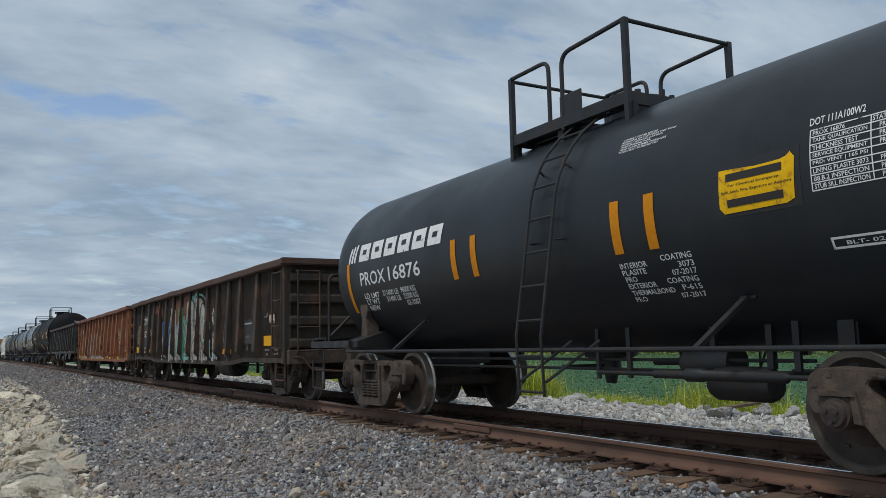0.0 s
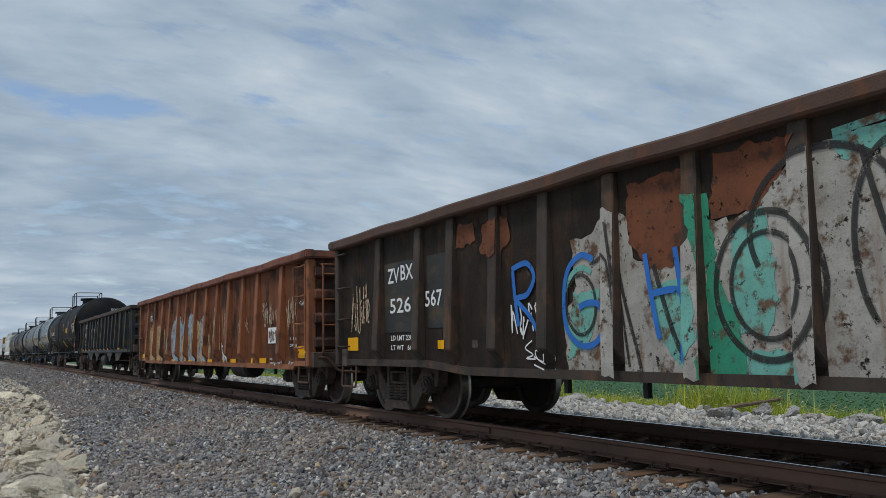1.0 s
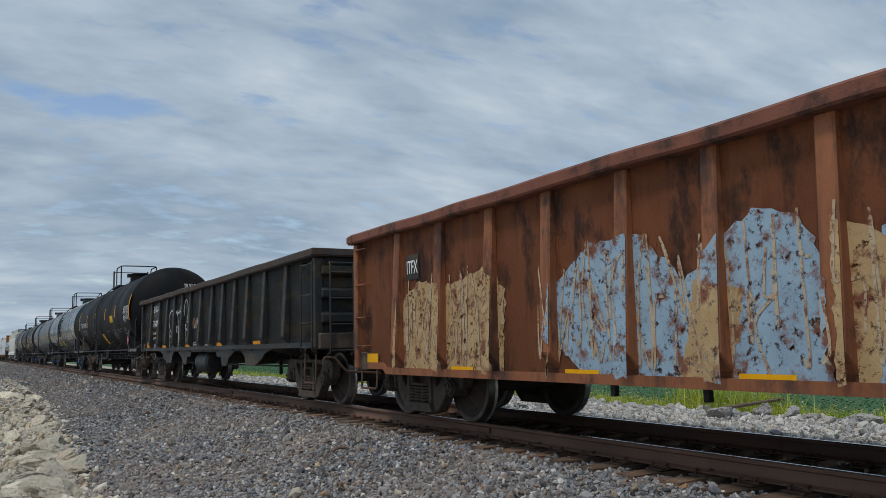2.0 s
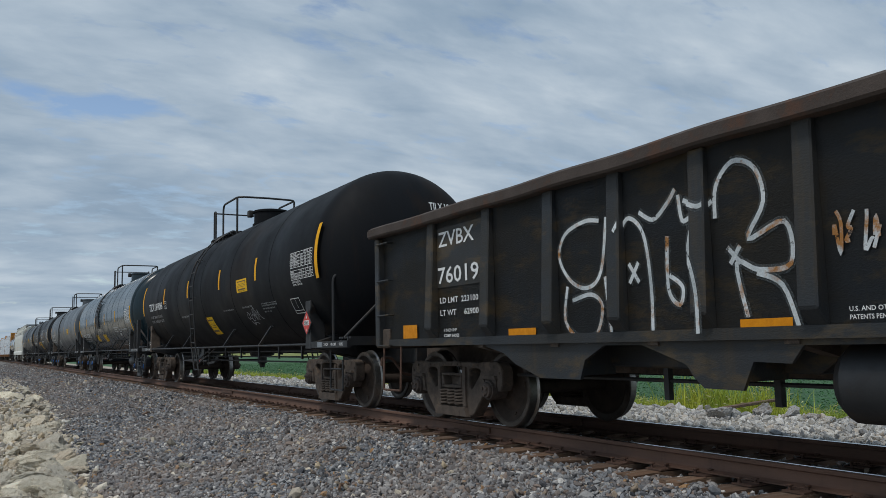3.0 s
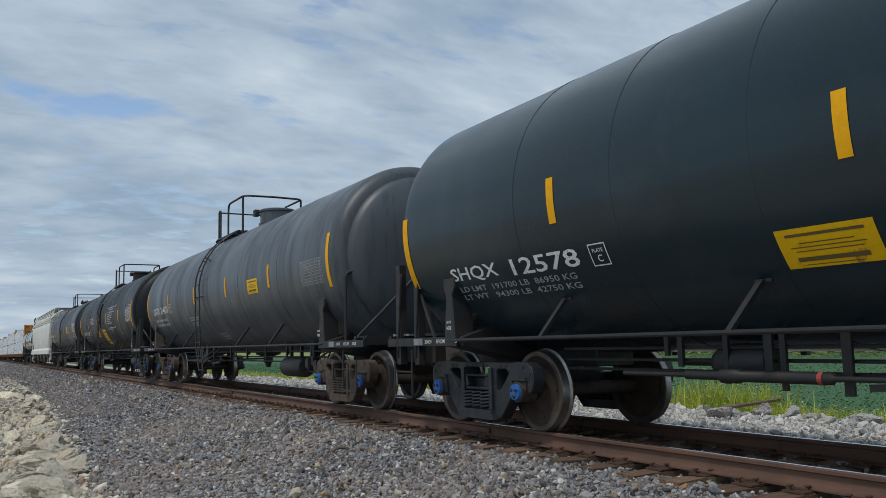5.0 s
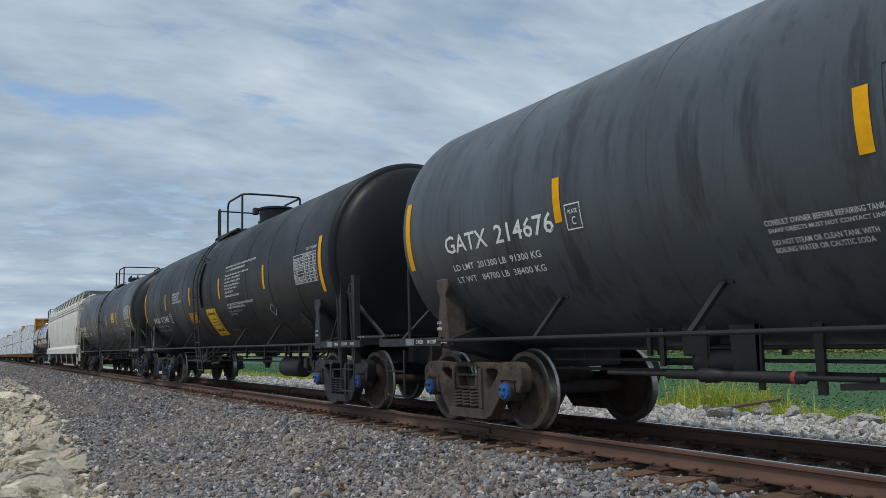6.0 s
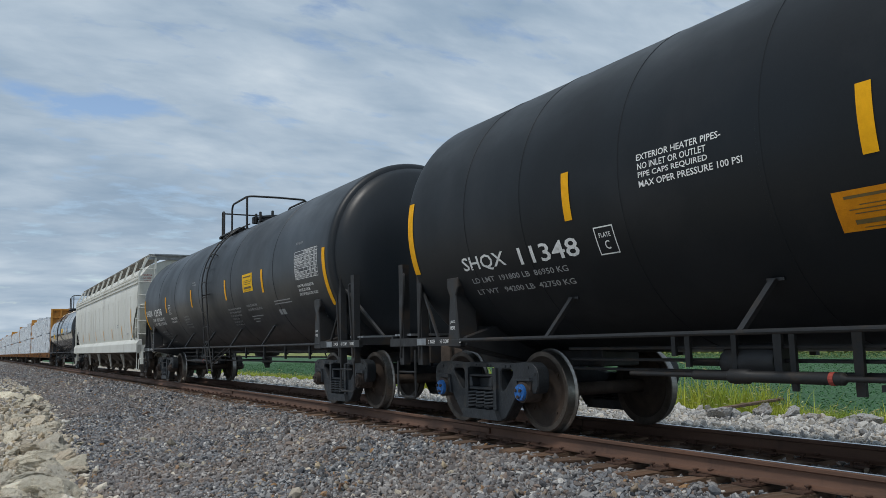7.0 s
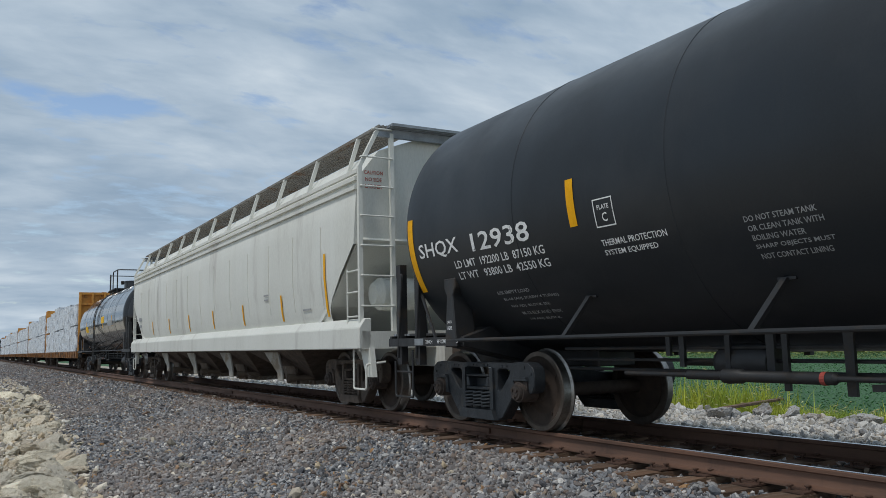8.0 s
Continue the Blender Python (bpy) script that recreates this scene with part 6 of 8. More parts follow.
def make_track():
    track = new("railway_track")
    tagged(track, "rusty steel rails spiked to weathered wooden ties in grey ballast", "railway track", kind="structure")
    ys = list(np.arange(-40, 60, 2.0)) + list(np.arange(60, 200, 5.0)) + list(np.arange(200, 900, 25.0))
    for side in (-1, 1):
        cx = side * 0.7525
        foot, web, head = 0.07, 0.0085, 0.036
        ring = [(-foot, -RAIL_H), (foot, -RAIL_H), (foot, -RAIL_H + 0.012), (0.02, -RAIL_H + 0.032), (web, -RAIL_H + 0.05), (web, -0.05), (head, -0.038), (head, -0.010),
                (0.026, -0.0015), (0.012, 0.0), (-0.012, 0.0), (-0.026, -0.0015), (-head, -0.010), (-head, -0.038), (-web, -0.05), (-web, -RAIL_H + 0.05), (-0.02, -RAIL_H + 0.032), (-foot, -RAIL_H + 0.012)]
        bm = bmesh.new()
        rows = [[bm.verts.new((cx + a, y, level(y) + b)) for a, b in ring] for y in ys]
        k = len(ring)
        for a, b in zip(rows, rows[1:]):
            for i in range(k):
                f = bm.faces.new((a[i], a[(i + 1) % k], b[(i + 1) % k], b[i]))
                f.material_index = 1 if 8 <= i <= 10 else 0
        bm.faces.new(rows[0])
        bm.faces.new(rows[-1])
        part("rail", bm, ["rail", "rail_top"], track, "rusty rail with a bright worn top", smooth=True)
    rnd = random.Random(5)
    ties, plates, spikes = [], [], []
    for k in range(6):
        bm = bmesh.new()
        box(bm, -1.29, 1.29, -0.112, 0.112, -0.17, 0.0)
        bmesh.ops.subdivide_edges(bm, edges=[e for e in bm.edges if abs(e.verts[0].co.x - e.verts[1].co.x) > 1], cuts=9)
        for v in bm.verts:
            v.co += Vector((0, rnd.uniform(-0.012, 0.012), rnd.uniform(-0.012, 0.004)))
        me = bpy.data.meshes.new("tie")
        bm.to_mesh(me)
        bm.free()
        me.materials.append(M["tie"])
        ties.append(me)
    bm = bmesh.new()
    box(bm, -0.19, 0.19, -0.10, 0.10, 0.0, 0.014)
    for g in (-1, 1):
        box(bm, *sorted((g * 0.075, g * 0.10)), -0.10, 0.10, 0.014, 0.026)
    plate = bpy.data.meshes.new("tie_plate")
    bm.to_mesh(plate)
    plate.materials.append(M["iron"])
    bm.free()
    bm = bmesh.new()
    box(bm, -0.011, 0.011, -0.011, 0.011, 0.0, 0.045)
    box(bm, -0.017, 0.026, -0.02, 0.02, 0.045, 0.06)
    bevel(bm, 0.004)
    spike = bpy.data.meshes.new("spike")
    bm.to_mesh(spike)
    spike.materials.append(M["iron"])
    bm.free()
    n = 0
    far_bm = bmesh.new()
    y = -6.0
    while y < 260:
        yy = y + rnd.uniform(-0.03, 0.03)
        if n < 240:
            t = part("tie", ties[n % 6], "tie", track, at=pose(rnd.uniform(-0.05, 0.05), yy, level(yy) - 0.192, 0, 0, rnd.uniform(-1.5, 1.5)))
            if yy < 26:
                for side in (-1, 1):
                    p = part("tie_plate", plate, "iron", t, at=pose(side * 0.7525, 0, 0.0))
                    for g, h in ((-0.088, -0.06), (0.088, 0.06), (-0.155, 0.05), (0.155, -0.05)):
                        part("spike", spike, "iron", p, at=pose(g, h, 0.0, 0, 0, 180 if g > 0 else 0))
        else:
            box(far_bm, -1.29, 1.29, yy - 0.11, yy + 0.11, level(yy) - 0.36, level(yy) - 0.19)
        y += 0.51
        n += 1
    ob = part("far_ties", far_bm, "tie", track)
    ob["kind"] = "stuff"
    # rail anchors and joint bars
    bm = bmesh.new()
    for yj in (9.2, 21.0):
        for side in (-1, 1):
            for g in (-1, 1):
                x = side * 0.7525 + g * 0.022
                box(bm, x - 0.012, x + 0.012, yj - 0.45, yj + 0.45, -0.125, -0.055)
    bevel(bm, 0.006)
    part("joint_bars", bm, "rail", track)


# ---------------------------------------------------------------- plants


def blades(name, mat, label, category, roots, height, width, seed, lean=0.35, seed_heads=None):
    """Blades of grass as bent strips, all in one mesh."""
    rng = np.random.default_rng(seed)
    n = len(roots)
    h = height * rng.lognormal(0, 0.25, n)
    ang = rng.uniform(0, 6.2832, n)
    ln = lean * rng.uniform(0.2, 1.0, n)
    d = np.stack([np.cos(ang), np.sin(ang), np.zeros(n)], 1)
    sd = np.stack([-np.sin(ang), np.cos(ang), np.zeros(n)], 1)
    lv = []
    for k, (t, wd) in enumerate(((0, 1.0), (0.4, 0.9), (0.75, 0.6), (1.0, 0.08))):
        c = roots + d * (ln * h * t * t)[:, None] + np.array([0, 0, 1]) * (h * t * (1 - 0.25 * t * ln))[:, None]
        lv += [c - sd * width * wd * 0.5, c + sd * width * wd * 0.5]
    v = np.stack(lv, 1).reshape(-1, 3)
    one = np.array([[0, 1, 3, 2], [2, 3, 5, 4], [4, 5, 7, 6]])
    f = (one[None] + (np.arange(n) * 8)[:, None, None]).reshape(-1, 4)
    me = bpy.data.meshes.new(name)
    me.from_pydata(v.tolist(), [], f.tolist())
    me.materials.append(M[mat])
    tagged(part(name, me, mat), label, category, kind="stuff")
    if seed_heads:
        bm_v, bm_f = [], []
        idx = rng.choice(n, min(n, seed_heads), replace=False)
        for i in idx:
            tip = roots[i] + d[i] * ln[i] * h[i] + np.array([0, 0, h[i] * (1 - 0.25 * ln[i])])
            ax = (d[i] * 0.9 + np.array([0, 0, 0.25])) * 0.11
            o = len(bm_v)
            s1, s2 = sd[i] * 0.014, np.array([0, 0, 0.014])
            bm_v += [tip - ax * 0.2, *(tip + ax * 0.5 + e for e in (s1, s2, -s1, -s2)), tip + ax * 1.1]
            bm_f += [(o, o + 1, o + 2), (o, o + 2, o + 3), (o, o + 3, o + 4), (o, o + 4, o + 1), (o + 5, o + 2, o + 1), (o + 5, o + 3, o + 2), (o + 5, o + 4, o + 3), (o + 5, o + 1, o + 4)]
        me = bpy.data.meshes.new("grass_seed_heads")
        me.from_pydata([tuple(p) for p in bm_v], [], bm_f)
        me.materials.append(M["seed"])
        tagged(part("grass_seed_heads", me, "seed"), "nodding pale foxtail seed heads above the grass", "grass", kind="stuff")


def make_leaves(name, mat, label, category, x, y, z, size, seed):
    """Leaves as small tilted diamonds, all in one mesh."""
    rng = np.random.default_rng(seed)
    n = len(x)
    a = rng.uniform(0, 6.2832, n)
    tilt = rng.normal(0, 0.35, n)
    s = size * rng.uniform(0.6, 1.3, n)
    c = np.stack([x, y, z], 1)
    p = np.stack([np.cos(a) * np.cos(tilt), np.sin(a) * np.cos(tilt), np.sin(tilt)], 1) * s[:, None]
    q = np.stack([-np.sin(a), np.cos(a), rng.normal(0, 0.15, n)], 1) * (s * 0.42)[:, None]
    v = np.stack([c - p * 0.5, c - p * 0.05 + q, c + p * 0.6, c - p * 0.05 - q], 1).reshape(-1, 3)
    f = np.arange(n * 4).reshape(-1, 4)
    me = bpy.data.meshes.new(name)
    me.from_pydata(v.tolist(), [], f.tolist())
    me.materials.append(M[mat])
    return tagged(part(name, me, mat), label, category, kind="stuff")

# ---------------------------------------------------------------- the place
make_ground()
make_track()

# ---------------------------------------------------------------- the train
R, ZC = 1.62, 2.50
GON1_POSTS = (-6.35, -5.13, -4.22, -3.24, -2.25, -1.22, -0.30, 0.72, 1.70, 2.70, 3.62, 4.58, 5.42, 6.62)
GON2_POSTS = (-6.62, -5.13, -4.08, -2.99, -1.96, -0.92, 0.22, 1.25, 2.27, 3.38, 4.45, 5.60, 6.75)
GON3_POSTS = (-6.54, -5.25, -4.09, -3.11, -2.12, -1.14, 0.0, 1.14, 2.12, 3.11, 4.09, 5.25, 6.54)
GON1_LOW = [(-8.12, 0.70), (-5.3, 0.70), (-4.3, 0.63), (4.3, 0.63), (5.3, 0.70), (8.12, 0.70)]
GON2_LOW = [(-8.12, 0.66), (-7.3, 0.66), (-7.2, 0.60), (7.2, 0.60), (7.3, 0.66), (8.12, 0.66)]
GON3_LOW = [(-8.1, 0.95), (8.1, 0.95)]

acid_car = tank_car("short black tank car with amber reflectors and railed top platform", 7.26, 1.32, 2.20, 5.06, "black", "grime", 4.40, 6.4, truck_mat="grime", knuckle=0.42, depth=0.54,
                    rails="box", ladder_y=-0.50, plat=(0.82, -1.22), reservoir=False, end_posts=False, strut_ys=(2.9, -2.55), pipe_z=0.935, bands=())
gon1 = gondola("dark brown rusty gondola covered in white and teal graffiti", 22.7, 8.12, GON1_POSTS, "brown_gon", "brown_chord", 6.75, 8.75,
               GON1_LOW, wheel_x=0.02)
gon2 = gondola("oxide red gondola with rust stains and faded graffiti", 40.2, 8.12, GON2_POSTS, "red_gon", "red_chord", 6.85, 8.75,
               GON2_LOW)
gon3 = gondola("black bathtub gondola with white scrawled graffiti", 58.1, 8.10, GON3_POSTS, "black_gon", "black_chord", 6.70, 8.85, GON3_LOW, tubs=True)
tank1 = tank_car("matt black tank car with red placards and yellow reflector strips", 76.14, R, ZC, 7.70, "black_matt", "grime", 7.13, 9.2, "rust_cap", "grime", oval=True, depth=0.80,
                 end_posts=False, reservoir=False, strut_ys=(5.0, 2.6, -1.6, -4.3), bands=(-5.4, -2.7, 0.0, 2.7, 5.4))
tank2 = tank_car("black enamel tank car with blue caps and white test table", 94.5, R, ZC, 7.95, "black_sheen", "frame", 7.10, 9.2, "blue_cap", "truck_dark", knuckle=0.07, depth=0.42,
                 strut_ys=(5.3, 2.9, -2.1, -4.4), cage=True, bands=(-6.4, -4.9, -3.4, -2.0, -0.5, 1.0, 2.5, 4.0, 5.5))
tank3 = tank_car("dusty grey-black tank car with streaked sides", 113.04, 1.575, 2.49, 7.85, "grey_tank", "grime", 7.14, 9.3, "blue_cap", "grime", knuckle=0.22, depth=0.5,
                 end_posts=False, strut_ys=(5.2, 3.1, -2.1, -4.4), ladder_y=0.68, bands=(-5.2, -2.6, 0.9, 3.4, 5.6))
tank4 = tank_car("black tank car with a large yellow notice and blue bearing caps", 131.45, R, ZC, 7.95, "black_dull", "frame", 7.12, 9.25, "blue_cap", "truck_dark", knuckle=0.10, depth=0.45,
                 strut_ys=(5.3, 2.9, -2.1, -4.4), cage=True, bands=(-6.4, -4.9, -3.4, -2.0, -0.5, 1.0, 2.5, 4.0, 5.5, 6.6))
tank5 = tank_car("black tank car with a low fittings platform and yellow notice", 150.2, R, ZC, 7.95, "black", "frame", 7.15, 9.25, "rust_cap", "truck_dark", knuckle=0.10, depth=0.45,
                 strut_ys=(4.99, 2.76, 0.5, -1.8, -4.1), ladder_y=-0.30, plat=(1.6, -1.7), dome=False, reservoir=False, bands=(-5.2, -2.3, 0.6, 3.4, 5.6))
hopper = hopper_car("pale grey covered hopper with galvanised roof walkways", 169.62, 9.85, 8.4, 10.15)
tank6 = tank_car("glossy black tank car with yellow lettering panels", 189.05, 1.53, 2.40, 7.1, "gloss_black", "frame", 6.6, 8.85, "rust_cap", "truck_dark", knuckle=0.15, depth=0.45,
                 rails="far", strut_ys=(4.6, 2.0, -2.0, -4.6), far_detail=False, bands=(-5, -3, -1, 1, 3, 5))
for k in range(6):
    lumber_car("ochre bulkhead flat car stacked with white wrapped lumber", 209.9 + 23.4 * k, 11.2, 6)
for k in range(3):
    tank_car("distant black tank car", 350.0 + 18.4 * k, 1.53, 2.40, 7.6, "black", "frame", 6.9, 9.0, strut_ys=(), rails="far", far_detail=False, roll=False)


# ---------------------------------------------------------------- lettering and signs on the tank cars


def placard(car, y, a, R, zc, number, flat=0.0):
    """A four-cornered placard in its holder."""
    p = TankPaint(car, R, zc)
    if flat:  # on the flat face of a jacking pad
        p.v = lambda a: a
        p.lay = lambda d, name, mat, label="", lift=0.0: d.lay(lambda u, v, um: (-flat - lift, -u, v), name, mat, car, label)
    v, s = p.v(a), 0.20
    p.lay(Decal().poly([(-y - s - 0.03, v), (-y, v - s - 0.03), (-y + s + 0.03, v), (-y, v + s + 0.03)]), "placard_holder", "truck_dark", "bare steel placard holder", lift=0.012)
    if number:
        p.lay(Decal().poly([(-y - s, v), (-y, v - s), (-y + s, v), (-y, v + s)]), "placard", "red_sign", "red diamond hazard placard", lift=0.017)
        p.lay(Decal().bar(-y - 0.12, v - 0.042, -y + 0.12, v + 0.042), "placard_panel", "stencil", "white number panel", lift=0.020)
        p.lay(Decal().words(number, -y - 0.10, v - 0.03, 0.20, 0.06), "placard_number", "stencil_black", "black placard number", lift=0.023)
        p.lay(Decal().words("3", -y - 0.015, v - 0.15, 0.03, 0.05).poly([(-y - 0.026, v + 0.075), (-y + 0.026, v + 0.075), (-y + 0.02, v + 0.105), (-y, v + 0.14), (-y - 0.02, v + 0.105)]), "placard_symbol", "stencil", "white flame symbol and class", lift=0.020)
    else:
        p.lay(Decal().bar(-y - 0.02, v - 0.15, -y + 0.02, v - 0.125).bar(-y - 0.02, v + 0.125, -y + 0.02, v + 0.15).bar(-y - 0.15, v - 0.015, -y - 0.125, v + 0.015).bar(-y + 0.125, v - 0.015, -y + 0.15, v + 0.015), "placard_clips", "galv", "small bright clips", lift=0.02)


def notice(p, y, w, a0, a1, mat="plate_yellow"):
    """A yellow notice with lines that cannot be read."""
    p.plate(y, w, a0, a1, mat)
    v0, v1 = p.v(a0), p.v(a1)
    h = v1 - v0
    d = Decal()
    for k, (part_v, th, ins) in enumerate(((0.80, 0.07, 0.10), (0.62, 0.025, 0.22), (0.52, 0.025, 0.12), (0.42, 0.025, 0.16), (0.17, 0.11, 0.14), (0.07, 0.02, 0.2))):
        d.bar(-y + w * ins, v0 + h * part_v, -y + w * (1 - ins), v0 + h * (part_v + th))
    p.lay(d, "notice_lines", "notice_ink", "black printed lines", lift=0.008)


def plate_box(p, y, w, a0, a1):
    v0, v1 = p.v(a0), p.v(a1)
    h = v1 - v0
    d = Decal().outline(-y, v0, -y + w, v1, 0.012)
    d.words("PLATE", -y + w * 0.2, v0 + h * 0.62, w * 0.6, h * 0.16).words("C", -y + w * 0.38, v0 + h * 0.18, w * 0.26, h * 0.32)
    p.lay(d, "plate_stencil", "stencil", "white boxed clearance plate")


def end_words(car, R, half, depth, zc, rows):
    """Lettering on the front head, x to the reader's right."""
    d = Decal()
    for s, x0, x1, z, h in rows:
        d.words(s, x0, rise(z) - zc, x1 - x0, h * 1.12)

    def rule(u, v, um):
        r = math.hypot(u, v)
        q = min(1.0, r / (R - 0.05))
        y = -half - 0.05 - depth * math.sqrt(max(0.0, 1 - (q * 0.98) ** 2)) - 0.03
        return (u, y, zc + v)
    d.lay(rule, "end_stencil", "stencil", car, "white stencilled lettering on the tank head")


DATES = [("TANK QUALIFICATION", 0), ("THICKNESS TEST", 0), ("SERVICE EQUIPMENT", 0), ("PRD: VALVE | 75 PSI", 1), ("EXT HTR", 2), ("LINING:", 2), ("88.B.2 INSPECTION", 0), ("STUB SILL INSPECTION", 0)]
COLS = (0.0, 0.42, 0.60, 0.80)

p = TankPaint(tank2, R, ZC)
p.strips((-4.26, -1.29, 1.74, 4.85), a=(4.3, -10.6))
p.strips((-7.78, 7.94), a=(5.0, -25.5), w=0.13)
p.table(-6.55, 1.09, -14.3, 1.7, ["", "STATION", "QUALIFIED", "DUE"], [[s, "ARIA", "2020", "2028" if k == 2 else "2030"] for s, k in DATES], COLS)
p.text([("DOT 117J100W", -7.18, -7.66, 2.8, 0.055)])
p.text([("LINING TYPE: PLASITE 4550 S", -3.41, -4.52, -18.4, 0.045), ("APPLICATOR: ARIA", -3.41, -4.13, -21.0, 0.045), ("DATE APPLIED: 03-2020", -3.42, -4.30, -23.6, 0.045),
        ("PAINT-AXALTA TUFCOTE CE IBI HIGH GLOSS DTM BLACK EPOXY", -4.76, -6.49, -22.2, 0.045), ("ARIA 03-2020", -4.78, -5.15, -24.0, 0.042)])
p.bars([(-3.58, -4.48, -43.3, 0.018), (-3.60, -4.30, -44.4, 0.018), (-4.85, -5.05, -43.0, 0.02)], "stencil_grey")
p.text([("SHQX", 7.01, 6.02, -25.6, 0.17), ("12578", 5.75, 4.62, -25.6, 0.17)])
p.text([("LD LMT  191700 LB  86950 KG", 6.94, 4.76, -29.6, 0.065), ("LT WT   94300 LB  42750 KG", 6.94, 4.76, -33.0, 0.065)], "stencil_grey")
plate_box(p, 4.45, 0.24, -26.4, -19.2)
notice(p, 0.16, 0.84, -35.5, -24.4)
notice(p, 2.44, 0.76, -34.2, -24.0)
p.plate(-4.53, 0.24, -29.0, -26.2, "stencil", "sticker", "small white sticker")
p.lay(Decal().outline(6.90, p.v(-27.0), 7.12, p.v(-20.2), 0.008).poly([(6.95, p.v(-25.5)), (7.01, p.v(-22)), (7.07, p.v(-25.5))]), "lift_symbol", "stencil_grey")
placard(tank2, -6.02, -35, R, ZC, "")
end_words(tank2, R, 7.95, 0.40, ZC, [("SHQX", -0.05, 0.28, 2.95, 0.13), ("12578", 0.50, 0.86, 2.95, 0.13), ("CAPY  28950 GAL", 0.18, 0.78, 2.80, 0.06), ("CAPY 109 550 L", 0.22, 0.72, 2.66, 0.06), ("SPRG 7 OC D-5 & 5 IC D-5", 0.26, 0.86, 1.80, 0.05), ("36 INCH CL C WHLS", 0.26, 0.70, 1.70, 0.05)])

p = TankPaint(tank1, R, ZC)
p.strips((-4.54, -1.75, 1.42, 4.45), a=(10.8, -4.2))
p.strips((-7.88, 7.75), a=(19.2, -11.5), w=0.13)
p.table(-6.63, 1.08, -9.7, 5.9, ["DOT 117R100W", "", "QUALIFIED", "DUE"], [["TANK QUALIFICATION", "TXXV", "2014", "2024"], ["THICKNESS TEST", "TXXV", "2014", "2024"], ["SERVICE EQUIPMENT", "TLIA", "2020", "2030"], ["PRD: VALVE | 75 PSI", "TLIA", "2020", "2030"], ["", "", "", ""],
         ["LINING:", "TLIA", "PP", "NONE"], ["88.B.2 INSPECTION", "TXXV", "2014", "2024"], ["STUB SILL INSPECTION", "TXXV", "2014", "2024"]], COLS)
p.text([("LINING - PLASITE 3070L", -6.66, -7.07, -11.6, 0.032), ("APPLIED - TLIA  06-2020", -6.67, -7.12, -13.2, 0.032)])
notice(p, -3.17, 0.76, -9.7, -0.8)
notice(p, 0.05, 0.60, -39.5, -23.4)
p.text([("OWNERSHIP SUBJECT TO A SECURITY AGREEMENT", -4.59, -5.51, -20.7, 0.028), ("FILED WITH THE SURFACE TRANSPORTATION BOARD", -4.58, -5.53, -21.9, 0.028), ("PAINT - STRATHMORE EE-2020/RP-B24-0035", -4.59, -5.31, -24.0, 0.028), ("APPLIED - TXXV  12 - 2014", -4.59, -5.04, -26.2, 0.028),
        ("0.50 INCH CERAMIC FIBER", -3.25, -3.96, -21.0, 0.035), ("VENT TANK WHEN UNLOADING", -1.75, -2.59, -21.1, 0.032), ("REMOVE RESIDUAL COMMODITY", 2.47, 1.60, -20.6, 0.045)], "stencil_grey")
p.text([("TILX", 6.72, 5.95, -8.3, 0.20), ("191896", 5.82, 4.72, -8.6, 0.20)])
p.text([("LD LMT  204200 LB  92600 KG", 6.67, 4.94, -16.2, 0.075), ("LT WT   81800 LB  37100 KG", 6.68, 4.91, -20.9, 0.075)], "stencil_grey")
plate_box(p, 4.39, 0.25, -8.9, -1.5)
p.lay(Decal().outline(6.30, p.v(-29.8), 6.75, p.v(-20), 0.014).bar(6.53, p.v(-27), 6.54, p.v(-20)).bar(6.32, p.v(-28), 6.74, p.v(-27.6)), "stencil_frame", "stencil")
placard(tank1, -7.13, rise(1.32), R, ZC, "3065", R * 0.90 + 0.03)
g = lambda *pts: [(3.35 + a, p.v(-24) - b) for a, b in pts]
d = Decal()
for pts in (((0.02, 0.10), (0.10, 0.0), (0.17, 0.08), (0.08, 0.18), (0.0, 0.12)), ((0.20, 0.02), (0.16, 0.14), (0.26, 0.18), (0.24, 0.28), (0.12, 0.26)), ((0.30, 0.0), (0.28, 0.2), (0.38, 0.22)), ((0.30, 0.1), (0.40, 0.06)), ((0.42, 0.2), (0.48, -0.05), (0.54, 0.2)), ((0.44, 0.1), (0.54, 0.08)),
            ((0.56, 0.22), (0.58, -0.1), (0.66, 0.05), (0.58, 0.1), (0.70, 0.22)), ((0.70, 0.0), (0.74, 0.16), (0.80, -0.02), (0.84, 0.12), (0.98, 0.2)), ((0.1, 0.22), (0.22, 0.32), (0.36, 0.26), (0.5, 0.3))):
    d.stroke(g(*pts), 0.018)
p.lay(d, "graffiti_scrawl", "stencil_grey", "pale grey spray-painted scrawl")
end_words(tank1, R, 8.02, 0.50, ZC, [("TILX", 0.20, 0.48, 2.98, 0.12), ("191896", 0.52, 0.92, 2.98, 0.12), ("CAPY 30110 US GAL", 0.24, 0.92, 2.84, 0.06), ("CAPY 25073 IMP GAL", 0.26, 0.94, 2.70, 0.06), ("CAPY 113 979 L", 0.28, 0.78, 2.56, 0.06)])

